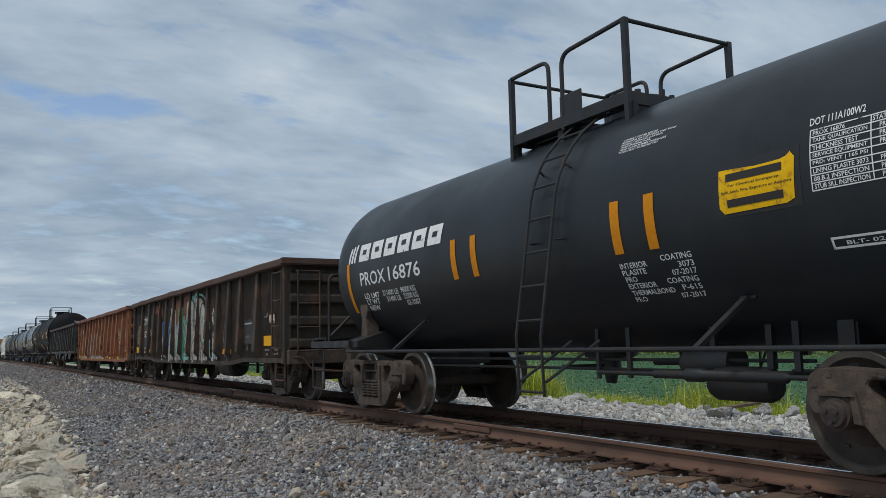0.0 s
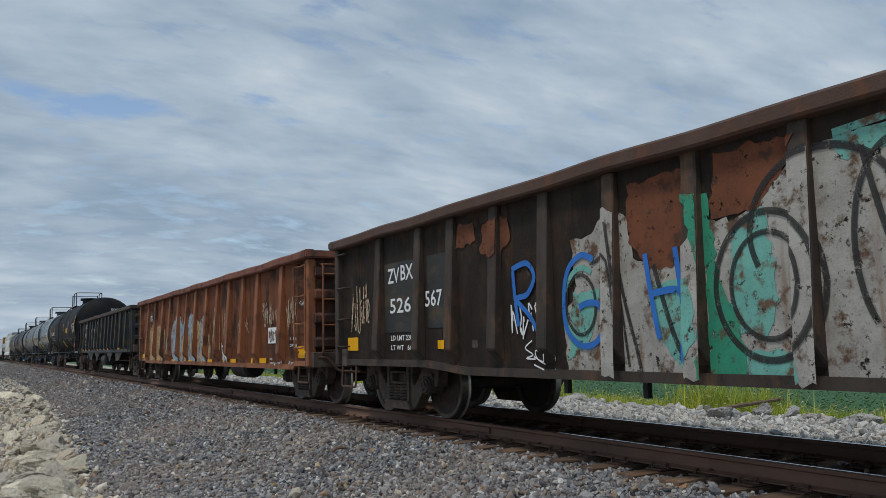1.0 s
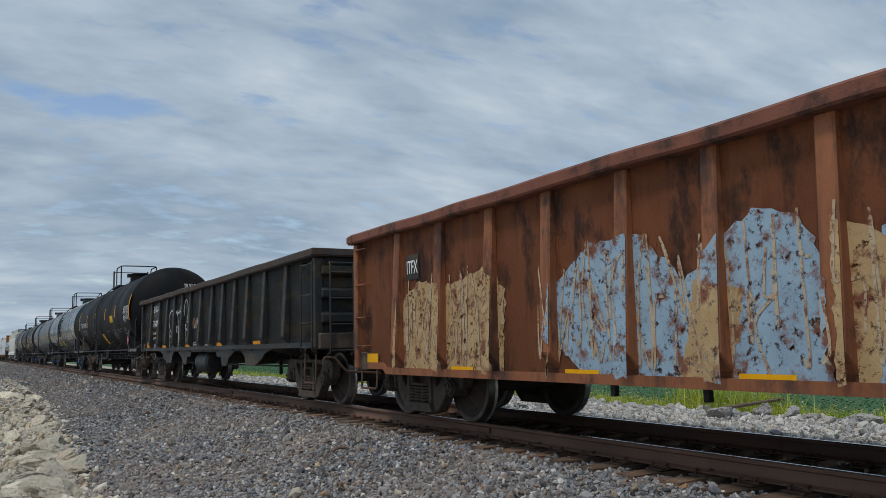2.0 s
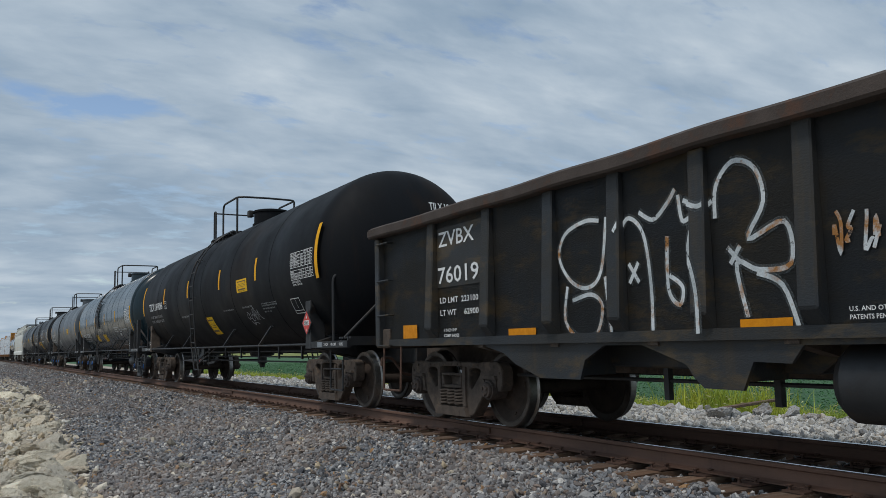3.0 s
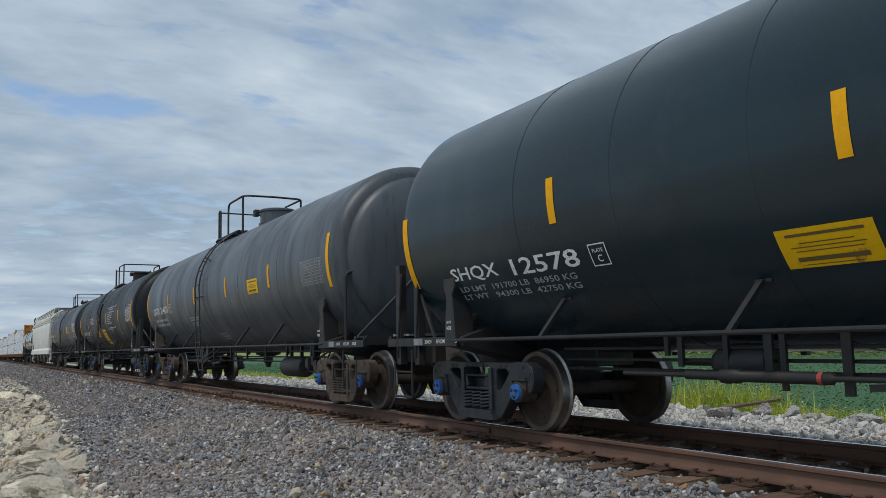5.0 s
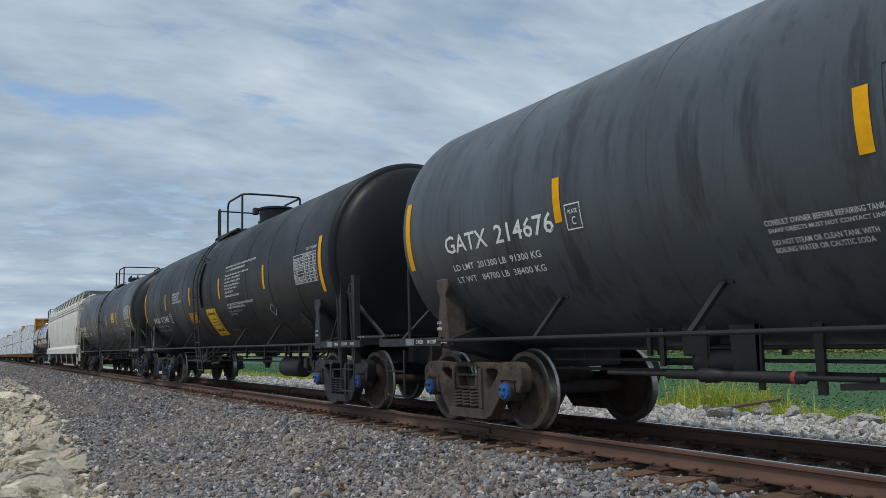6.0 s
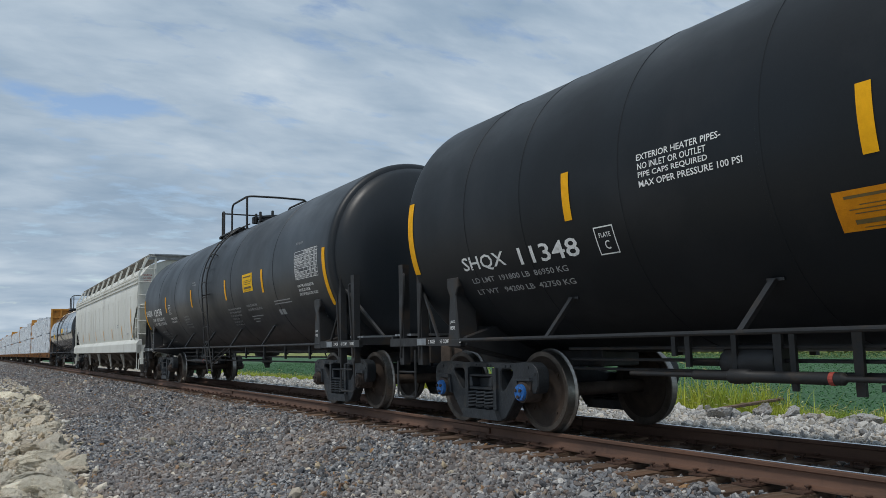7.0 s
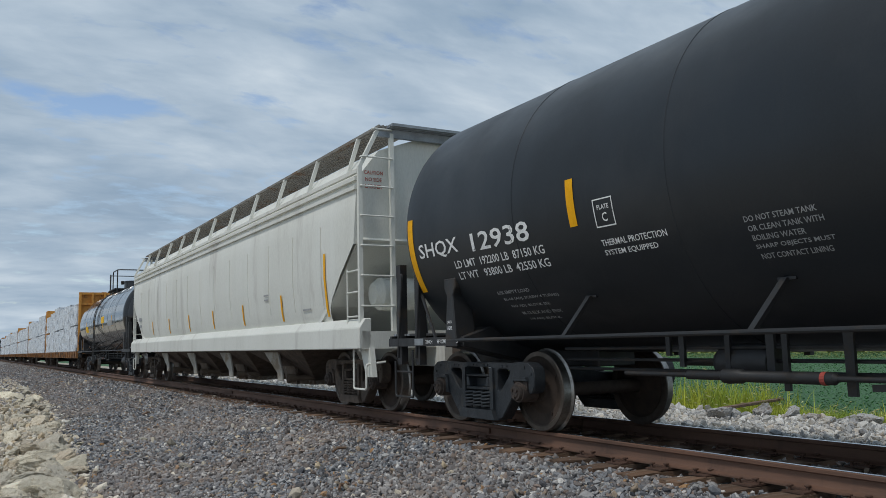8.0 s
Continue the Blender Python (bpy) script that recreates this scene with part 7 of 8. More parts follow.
p = TankPaint(tank3, 1.575, 2.49)
p.strips((1.43, 4.62, -1.6, -4.7), a=(4.6, -10.4))
p.strips((7.76, -7.75), a=(12.5, -17.3), w=0.12)
p.text([("GATX", 6.84, 5.92, -13.3, 0.19), ("214676", 5.76, 4.71, -13.1, 0.19)])
p.text([("LD LMT  201300 LB  91300 KG", 6.77, 5.03, -20.6, 0.07), ("LT WT   84700 LB  38400 KG", 6.77, 5.03, -25.7, 0.07), ("CONSULT OWNER BEFORE REPAIRING TANK", 2.33, 1.40, -22.6, 0.04), ("SHARP OBJECTS MUST NOT CONTACT LINING", 2.32, 1.36, -24.8, 0.04),
        ("DO NOT STEAM OR CLEAN TANK WITH", 2.32, 1.50, -27.8, 0.04), ("BOILING WATER OR CAUSTIC SODA", 2.32, 1.55, -29.9, 0.04), ("HANDLE MUST BE", 0.35, -0.15, -40.8, 0.05), ("LOCKED AND CLOSED", 0.35, -0.22, -43.5, 0.05), ("BEFORE LOADING", 0.35, -0.16, -46.2, 0.05)], "stencil")
plate_box(p, 4.51, 0.23, -13.6, -5.1)
p.table(-6.5, 1.0, -14, 0, None, [[s, "GATX", "2019", "2029"] for s, k in DATES], COLS, "stencil_grey")
notice(p, -3.3, 0.7, -12, -2)
d = Decal().outline(-1.3, p.v(-12.5), -0.05, p.v(9), 0.02)
p.lay(d, "pad_seam", "grey_tank", "raised edge of the welded ladder pad", lift=0.008)

p = TankPaint(tank4, R, ZC)
p.strips((-4.59, -1.28, 1.68, 4.72), a=(4.4, -10.8))
p.strips((-7.60, 7.9), a=(11.0, -19.3), w=0.13)
p.table(-6.36, 1.08, -12.6, 3.7, ["", "STATION", "QUALIFIED", "DUE"], [[s, "ARIA", "2018", "2028"] for s, k in DATES], COLS)
p.text([("DOT 117J100W", -6.97, -7.46, 4.8, 0.055)])
p.text([("SHQX", 6.79, 5.92, -22.2, 0.17), ("11348", 5.66, 4.68, -22.2, 0.17), ("EXTERIOR HEATER PIPES-", 3.74, 2.83, 1.4, 0.05), ("NO INLET OR OUTLET", 3.73, 2.98, -1.2, 0.05), ("PIPE CAPS REQUIRED", 3.73, 2.97, -3.7, 0.05), ("MAX OPER PRESSURE 100 PSI", 3.73, 2.65, -6.2, 0.05)])
p.text([("LD LMT  191800 LB  86950 KG", 6.71, 4.95, -26.6, 0.06), ("LT WT   94200 LB  42750 KG", 6.71, 4.93, -31.3, 0.06)], "stencil_grey")
p.text([("FLANGE GASKETS GARLOCK 3545, MANWAY VSP CYCLE-TIGHT", -1.81, -4.06, 10.0, 0.045), ("LIQUID VALVE 3 IN JB 6FRF-3600-TT   NEW 09-2018", -1.82, -3.6, 3.6, 0.045), ("AIR VALVE 2 IN JB 6FRF-3600-TT", -1.82, -3.05, 1.2, 0.045), ("AIR VALVE 1 IN JB 6FRF-3600-TT", -1.82, -3.03, -1.3, 0.045),
        ("PRD MODEL KELSO JS75XHS-316", -1.81, -2.97, -3.8, 0.045), ("BOV JB 9RET4-36HB-XT-FO", -1.80, -2.80, -6.0, 0.04), ("ARIA NEW 09-2018", -1.80, -2.45, -8.2, 0.04), ("FLANGE GASKET-GYLON 3545", -1.78, -2.85, -11.0, 0.04),
        ("BOV HANDLE MUST BE DISENGAGED AND LOCKED IN", -1.76, -3.69, -17.4, 0.045), ("CLOSED POSITION BEFORE LOADING", -1.76, -3.05, -19.6, 0.045)])
p.text([("O-RINGS", -1.82, -2.15, 7.4, 0.045), ("PAINT CARBOGUARD 504", -1.77, -2.69, -22.6, 0.04), ("ARIA 09-2018", -1.77, -2.30, -24.8, 0.04), ("STEAM INLET", -1.2, -1.7, -37, 0.03)], "stencil_grey")
p.bars([(-2.2, -3.3, 7.5, 0.04)], "stencil_grey")
plate_box(p, 4.41, 0.26, -23.2, -14.5)
notice(p, 0.22, 0.85, -40.8, -17)
notice(p, 2.02, 0.8, -26.8, -17.5, "orange")
placard(tank4, -6.08, -35.2, R, ZC, "")
v = p.v(-25)
p.lay(Decal().stroke([(4.55, v), (4.72, v + 0.13), (4.89, v), (4.72, v - 0.13), (4.55, v)], 0.012, 1), "maker_mark", "stencil", "plain white diamond mark")
end_words(tank4, R, 7.95, 0.43, ZC, [("SHQX", 0.0, 0.33, 2.95, 0.12), ("11348", 0.50, 0.86, 2.95, 0.12)])

p = TankPaint(tank5, R, ZC)
p.strips((-4.54, -1.85, 1.43, 4.62), a=(1.9, -13.0))
p.strips((-7.80, 7.87), a=(4.0, -27.3), w=0.13)
p.table(-6.44, 1.08, -9.9, 5.8, ["", "STATION", "QUALIFIED", "DUE"], [[s, "" if k == 2 else "GNGM", "2020", "2030"] for s, k in DATES[:4] + DATES[5:]], COLS)
p.text([("SHQX", 7.69, 6.75, -14.2, 0.19), ("12938", 6.45, 5.34, -14.4, 0.19), ("LD LMT  192200 LB  87150 KG", 6.91, 5.16, -19.6, 0.085), ("LT WT   93800 LB  42550 KG", 6.90, 5.14, -24.2, 0.085), ("THERMAL PROTECTION", 4.31, 3.50, -20.6, 0.055), ("SYSTEM EQUIPPED", 4.31, 3.64, -23.8, 0.055),
        ("LINING: PPG NOVAGUARD 890", -6.46, -7.23, -14.6, 0.045), ("APPLIED BY: GNGM", -6.47, -7.02, -17.0, 0.045), ("DATE OF APPLICATION: 03-2020", -6.47, -7.33, -19.4, 0.045)])
p.text([("DO NOT STEAM TANK", 2.72, 2.11, -20.6, 0.042), ("OR CLEAN TANK WITH", 2.71, 2.08, -23.1, 0.042), ("BOILING WATER", 2.70, 2.25, -25.6, 0.042), ("SHARP OBJECTS MUST", 2.70, 2.05, -28.1, 0.042), ("NOT CONTACT LINING", 2.69, 2.10, -30.6, 0.042), ("DOT 117J100W", -6.43, -6.79, 9.9, 0.045),
        ("VENT TANK", 1.3, 1.0, 6.5, 0.035), ("WHEN UNLOADING", 1.3, 0.85, 4.5, 0.035), ("EXTERIOR HEATER PIPES MAXIMUM", -1.77, -2.73, -21.0, 0.035), ("OPERATING PRESSURE 100 PSI", -1.77, -2.65, -23.5, 0.035), ("DO NOT EXCEED 340 DEG F", -1.77, -2.6, -26.0, 0.035), ("TESTED 03-2020", -1.77, -2.3, -28.5, 0.035), ("NO INLET OR OUTLET", -1.77, -2.45, -31.0, 0.035), ("PIPE CAPS REQUIRED", -1.77, -2.42, -33.4, 0.035),
        ("0.5 INCH CERAMIC FIBER", -3.20, -3.91, -20.6, 0.045), ("3.5 INCH FIBERGLASS INSULATION", -3.20, -4.15, -23.5, 0.045), ("60% EMPTY LOAD", 6.31, 5.70, -32.2, 0.04), ("EL-60 (ADJ. SCREW 4 TURNS)", 6.25, 5.27, -35.2, 0.04), ("NO ADJ. BLOCK SEE", 6.2, 5.5, -38.4, 0.04), ("M-12 ELX AND ENX", 6.1, 5.4, -41.6, 0.04), ("1/4 ADJ. BLOCK", 6.05, 5.5, -44.6, 0.04)], "stencil_grey")
p.bars([(-3.25, -4.0, -28, 0.018), (-3.25, -3.7, -30, 0.018), (-3.3, -3.6, -32, 0.018), (-5.0, -5.9, -20.2, 0.018), (-5.0, -5.95, -22, 0.018)], "stencil_grey")
plate_box(p, 4.31, 0.26, -14.9, -6.3)
notice(p, -3.22, 0.69, -10.3, 1.7)
p.plate(-5.05, 0.35, -29.0, -25.5, "stencil_grey", "sticker", "small grey sticker")
placard(tank5, -7.1, -33, R, ZC, "")

p = TankPaint(tank6, 1.53, 2.40)
p.strips((-4.2, -1.4, 1.4, 4.2), a=(4, -11))
p.plate(-1.0, 0.9, -4, 6, "plate_yellow")
p.plate(4.6, 0.9, -14, -4, "plate_yellow")
p.bars([(-3.0, -4.4, -10, 0.2), (4.4, 2.6, -24, 0.15)], "stencil_grey")

p = TankPaint(acid_car, 1.32, 2.20)
p.strips((1.45, 0.98, -1.52, -1.97), "orange", a=(3.3, -16.8), w=0.12)
p.strips((4.72,), "orange", a=(3.0, -29.0), w=0.10)
# the maker's mark as plain white blocks
d = Decal()
v0, h = p.v(3.2), 0.27
for k in range(3):
    d.stroke([(-4.68 + 0.10 * k, v0), (-4.66 + 0.10 * k, v0 + h * 0.5), (-4.62 + 0.10 * k, v0 + h * (0.9 + 0.08 * k))], 0.06, 2)
for k in range(6):
    a = -4.32 + 0.44 * k
    d.poly([(a, v0), (a + 0.36, v0), (a + 0.38, v0 + h), (a + 0.02, v0 + h)])
p.lay(d, "maker_mark", "stencil", "plain white blocks of the painted maker's mark")
d = Decal()
for k in range(6):
    a = -4.32 + 0.44 * k
    d.poly([(a + 0.12, v0 + h * 0.38), (a + 0.25, v0 + h * 0.38), (a + 0.26, v0 + h * 0.66), (a + 0.13, v0 + h * 0.66)])
p.lay(d, "maker_mark_gaps", "black", "black gaps in the painted blocks", lift=0.008)
p.text([("PROX", 4.28, 3.42, -12.0, 0.185), ("16876", 3.30, 2.34, -11.6, 0.185), ("LD LMT", 4.24, 3.72, -20.3, 0.075), ("211600 LB", 3.60, 3.10, -19.8, 0.075), ("96000 KG", 3.02, 2.58, -19.4, 0.075), ("LT WT", 4.22, 3.78, -24.2, 0.075), ("51400 LB", 3.52, 3.08, -23.7, 0.075), ("23300 KG", 2.98, 2.56, -23.2, 0.075), ("NEW", 4.20, 3.85, -28.3, 0.075), ("02-2007", 2.95, 2.56, -27.2, 0.075)])
p.text([("INTERIOR", -1.47, -1.82, -22.7, 0.05), ("COATING", -2.00, -2.36, -21.4, 0.05), ("PLASITE", -1.47, -1.78, -25.4, 0.05), ("3073", -2.18, -2.36, -24.4, 0.05), ("PRO", -1.48, -1.63, -28.2, 0.05), ("07-2017", -2.08, -2.36, -27.2, 0.05), ("EXTERIOR", -1.48, -1.84, -31.0, 0.05), ("COATING", -1.98, -2.34, -30.2, 0.05), ("THERMALBOND", -1.48, -2.02, -33.9, 0.05), ("P-615", -2.12, -2.34, -33.2, 0.05), ("PRO", -1.48, -1.63, -36.8, 0.05), ("07-2017", -2.06, -2.34, -36.4, 0.05)])
for k, s in enumerate(("CONSULT OWNER BEFORE", "REPAIRING OR CLEANING THIS TANK", "PROTECT INTERIOR COATING", "WHEN ENTERING TANK", "WEAR CLEAN RUBBER OVERSHOES", "TOOLS MUST BE PROTECTED")):
    p.text([(s, -1.47, -1.47 - len(s) * 0.0225, 28.8 - 1.15 * k, 0.019)])
p.lay(Decal().bar(2.715, p.v(-10.6), 3.51, p.v(7.4)), "notice_backing", "frame_black", "black painted backing patch", lift=0.002)
v0, v1 = p.v(-9.3), p.v(6.1)
h = v1 - v0
p.lay(Decal().poly([(2.80, v0), (3.38, v0 + 0.004), (3.45, v0 + 0.03), (3.47, v1 - 0.05), (3.43, v1), (3.40, v1 - 0.03), (3.34, v1 - 0.045), (3.12, v1 - 0.05), (2.92, v1 - 0.035), (2.77, v1 - 0.03), (2.76, v0 + 0.05)]), "notice_plate", "plate_yellow", "scuffed yellow emergency notice", lift=0.006)
p.lay(Decal().bar(2.84, v0 + h * 0.66, 3.36, v0 + h * 0.82), "notice_bar", "stencil_black", "black printed number line", lift=0.009)
p.lay(Decal().bar(2.84, v0 + h * 0.12, 3.36, v0 + h * 0.28), "notice_bar", "stencil_black", "black printed number line", lift=0.009)
p.lay(Decal().words("For Chemical Emergency,", 2.86, v0 + h * 0.53, 0.48, 0.026).words("Spill, Leak, Fire, Exposure or Accident", 2.79, v0 + h * 0.40, 0.65, 0.026), "notice_text", "stencil_black", "black printed words", lift=0.009)
p.text([("DOT 111A100W2", -3.59, -4.02, 12.0, 0.055)])
p.table(-3.60, 1.1, -7.3, 10.6, None, [["PROX 16876", "STATION", "QUAL.", "DUE"], ["TANK QUALIFICATION", "PRO", "2017", "2027"], ["THICKNESS TEST", "PRO", "2017", "2027"], ["SERVICE EQUIPMENT", "PRO", "2017", "2027"], ["PRD: VENT | 165 PSI", "", "", ""], ["LINING PLASITE 3073", "PRO", "2017", ""], ["88.B.2 INSPECTION", "PRO", "2017", "2027"], ["STUB SILL INSPECTION", "PRO", "2017", "2027"]], COLS)
p.lay(Decal().outline(3.65, p.v(-25.0), 4.35, p.v(-21.3), 0.018).words("BLT- 02-2007", 3.76, p.v(-23.9), 0.48, 0.03), "built_date", "stencil", "white boxed built date")

# ---------------------------------------------------------------- words along the sills
for car, half in ((tank1, 7.13), (tank2, 7.10), (tank3, 7.14), (tank4, 7.12), (tank5, 7.15)):
    for s in (-1, 1):
        y = s * half - 0.30 if s < 0 else half + 1.05
        d = Decal().words("2 INCH", -y + 0.42, 0.962, 0.17, 0.042).words("HF COMP", -y + 0.72, 0.962, 0.22, 0.042).words("SHOES", -y + 1.06, 0.962, 0.15, 0.042)
        d.lay(lambda u, v, um: (-1.476, -u, rise(v)), "sill_stencil", "stencil", car, "white stencilled words on the sill")
        Decal().bar(-y + 0.12, 0.945, -y + 0.36, 1.02).lay(lambda u, v, um: (-1.478, -u, rise(v)), "reflector_tag", "galv", car, "small bare metal tag")
        if car is tank1 and s < 0:
            continue
        Decal().words("JACK", -s * half - 0.055, 1.165, 0.11, 0.036).words("HERE", -s * half - 0.055, 1.105, 0.11, 0.036).lay(lambda u, v, um: (-(R * 0.90 + 0.026), -u, rise(v)), "jack_stencil", "stencil", car, "white stencilled words on the jacking pad")

# ---------------------------------------------------------------- paint on the gondolas
p = SidePaint(gon1, GON1_POSTS, 22.7, GON1_LOW)
p.lay(Decal().poly([(-2.42, 0.68), (-0.7, 0.66), (0.9, 0.66), (2.30, 0.66), (2.45, 0.85), (2.43, 1.15), (2.1, 1.24), (1.98, 1.30), (2.08, 1.63), (1.92, 1.92), (1.57, 2.12), (1.1, 2.2), (0.62, 2.2), (0.3, 2.16), (-0.05, 1.95), (-0.3, 1.8), (-0.6, 1.82),
                    (-0.85, 1.62), (-1.15, 1.50), (-1.45, 1.62), (-1.5, 1.95), (-1.75, 2.08), (-2.0, 1.88), (-2.32, 1.86), (-2.25, 1.45), (-2.46, 1.1)], 0.014), "graffiti_ground", "g_white", "weathered white graffiti ground", lift=0.006)
p.lay(Decal().poly([(-1.50, 1.75), (-1.5, 2.22), (-0.82, 2.24), (-0.80, 1.64), (-1.0, 1.50), (-1.25, 1.52)], 0.014).poly([(-0.55, 1.82), (-0.5, 2.3), (0.29, 2.28), (0.1, 2.02), (-0.15, 1.82)], 0.014).poly([(-3.95, 1.9), (-3.9, 2.2), (-3.4, 2.22), (-3.35, 1.98), (-3.6, 1.84)], 0.014).poly([(-4.5, 2.0), (-4.45, 2.25), (-4.1, 2.25), (-4.05, 2.05)], 0.014),
      "rust_patches", "g_rust", "bare rusty patches", lift=0.010)
p.lay(Decal().poly([(-1.25, 1.40), (-0.72, 1.40), (-0.66, 0.95), (-0.9, 0.72), (-1.15, 0.95)], 0.014).poly([(-0.35, 1.75), (-0.05, 1.85), (0.05, 1.2), (-0.1, 0.95), (-0.4, 1.0)], 0.014).poly([(0.55, 2.2), (1.25, 2.25), (1.2, 2.1), (0.6, 2.05)], 0.014).poly([(-2.3, 1.4), (-1.9, 1.4), (-2.05, 1.0), (-2.4, 0.8)], 0.014)
      .poly([(-0.5, 0.68), (0.25, 0.68), (0.2, 0.85), (-0.4, 0.9)], 0.014), "teal_fill", "g_teal", "teal graffiti fill", lift=0.010)
p.lay(Decal().poly([(-0.80, 2.04), (-0.58, 2.02), (-0.50, 1.4), (-0.28, 0.9), (-0.30, 0.68), (-0.66, 0.68), (-0.62, 1.4)], 0.014), "green_fill", "g_green", "green graffiti stripe", lift=0.013)
d = Decal()
ring = lambda cx, cy, rx, ry, a0=0.0, a1=6.2832: [(cx + rx * math.cos(t), cy + ry * math.sin(t)) for t in np.linspace(a0, a1, 15)]
for pts, w in ((ring(-0.05, 1.31, 0.48, 0.50), 0.05), (ring(-0.05, 1.31, 0.33, 0.36), 0.04), (ring(0.42, 1.66, 0.60, 0.50, -0.5, 3.6), 0.05), (ring(1.0, 1.5, 0.35, 0.62, 0.6, 4.0), 0.045), (ring(1.70, 1.55, 0.30, 0.48), 0.045),
               ([(0.75, 2.1), (0.9, 1.5), (1.1, 1.05), (1.3, 0.7)], 0.045), ([(1.1, 1.9), (1.25, 1.45), (1.45, 1.9)], 0.05), ([(1.05, 1.0), (1.3, 1.2), (1.5, 0.75)], 0.04), ([(1.6, 1.0), (1.9, 0.95), (2.05, 1.1)], 0.05), ([(-1.72, 1.95), (-1.6, 1.4), (-1.45, 0.9), (-1.4, 0.7)], 0.04), ([(-2.0, 1.62), (-1.7, 1.62), (-1.55, 0.75)], 0.03),
               ([(-1.2, 1.55), (-1.0, 1.0), (-0.85, 0.75)], 0.05), ([(2.4, 0.7), (2.2, 1.1), (1.95, 1.25)], 0.045), (ring(-2.18, 1.28, 0.22, 0.26), 0.035)):
    d.stroke(pts, w, 4)
p.lay(d, "black_outline", "g_black", "black sprayed graffiti outlines", lift=0.016)
d = Decal()
for pts, w in (([(0.55, 2.22), (1.3, 2.25), (1.95, 2.1), (2.14, 1.65), (2.05, 1.2), (2.35, 1.1), (2.5, 0.75)], 0.05), ([(2.2, 1.45), (2.3, 1.62), (2.42, 1.4)], 0.03), ([(2.68, 1.0), (2.8, 1.15), (3.0, 1.1), (2.9, 0.85), (2.7, 0.85), (3.1, 0.9)], 0.03), (ring(-2.16, 1.28, 0.27, 0.32, 1.0, 5.0), 0.05)):
    d.stroke(pts, w, 4)
p.lay(d, "teal_strokes", "g_teal", "teal sprayed strokes", lift=0.014)
d = Decal()
for pts in ([(-3.30, 1.66), (-3.27, 1.4), (-3.22, 1.12)], [(-3.32, 1.68), (-3.05, 1.72), (-2.92, 1.58), (-3.05, 1.42), (-3.24, 1.38), (-3.0, 1.2), (-2.82, 0.98)], [(-1.97, 1.66), (-2.15, 1.71), (-2.35, 1.6), (-2.43, 1.36), (-2.40, 1.08), (-2.2, 0.93), (-1.98, 0.95), (-1.84, 1.1), (-1.90, 1.26), (-2.05, 1.29), (-2.2, 1.26)],
            [(-1.29, 1.64), (-1.24, 1.35), (-1.16, 0.97)], [(-0.94, 1.66), (-0.88, 1.25), (-0.80, 0.80)], [(-1.23, 1.32), (-1.0, 1.34), (-0.85, 1.32)]):
    d.stroke(pts, 0.055, 5)
p.lay(d, "blue_strokes", "g_blue", "bright blue sprayed strokes", lift=0.022)
rs = random.Random(77)


def scribble(d, u0, v0, u1, v1, n, w, long=5):
    """Loops of an unreadable scrawl inside a box."""
    for k in range(n):
        a = u0 + (u1 - u0) * (k + 0.5) / n
        pts = [(a + rs.uniform(-0.6, 0.6) * (u1 - u0) / n, v0 + (v1 - v0) * rs.random()) for i in range(long)]
        d.stroke(pts, w, 4)
    return d


p.lay(scribble(scribble(Decal(), 2.62, 1.30, 3.10, 1.88, 4, 0.018), 2.64, 0.72, 3.30, 1.35, 5, 0.018), "white_scrawl", "stencil", "thin white sprayed scrawl", lift=0.012)
p.lay(scribble(scribble(Decal(), -3.35, 1.0, -2.85, 1.35, 5, 0.02), -3.3, 0.70, -2.55, 0.98, 2, 0.014), "white_tag", "stencil", "thin white sprayed tag", lift=0.014)
p.lay(scribble(Decal(), -7.65, 1.15, -7.0, 1.80, 8, 0.025), "rust_scrawl", "g_cream", "rust-stained cream scrawl", lift=0.012)
p.lay(Decal().stroke([(3.95, 0.7), (4.0, 1.3), (4.1, 1.75), (4.15, 1.2), (4.1, 0.75)], 0.012).stroke([(3.8, 0.8), (3.95, 0.95), (4.2, 0.9)], 0.012), "grey_scrawl", "stencil_grey", "grey sprayed strokes", lift=0.012)
p.lay(scribble(Decal(), 7.75, 1.35, 8.05, 1.65, 4, 0.014), "small_tag", "stencil", "small white tag by the ladder", lift=0.012)
p.lay(scribble(Decal(), 6.75, 1.50, 7.0, 1.64, 3, 0.01), "small_tag", "stencil_grey", "small grey tag", lift=0.012)
p.lay(Decal().bar(7.05, 1.40, 7.40, 1.55), "sticker", "g_cream", "torn pinkish sticker", lift=0.012)
p.lay(Decal().bar(-6.50, 1.12, -5.55, 2.0).bar(-5.25, 1.15, -4.68, 2.0), "patch", "black_gon", "blue-black painted number patch", lift=0.006)
d = Decal()
for s, u, w, v, h in (("ZV", -6.38, 0.36, 1.74, 0.19), ("BX", -5.98, 0.36, 1.76, 0.19), ("526", -6.32, 0.62, 1.36, 0.19), ("567", -5.30, 0.44, 1.40, 0.19), ("LD LMT 220000", -6.30, 0.80, 1.02, 0.065), ("LT WT   66000", -6.30, 0.80, 0.90, 0.065)):
    d.words(s, u, v, w, h)
p.lay(d, "stencil", "stencil", "white stencilled car number", lift=0.012)
p.lay(Decal().bar(-7.80, 0.90, -7.42, 1.08).bar(-4.99, 0.91, -4.60, 1.01), "reflector", "yellow", "yellow reflective panels", lift=0.012)
p.lay(Decal().bar(6.72, 1.0, 7.24, 1.18), "reflector", "yellow", "yellow reflective panel", lift=0.012)
p.lay(Decal().bar(3.90, 0.86, 4.35, 0.96), "reflector", "orange", "orange reflective panel", lift=0.012)
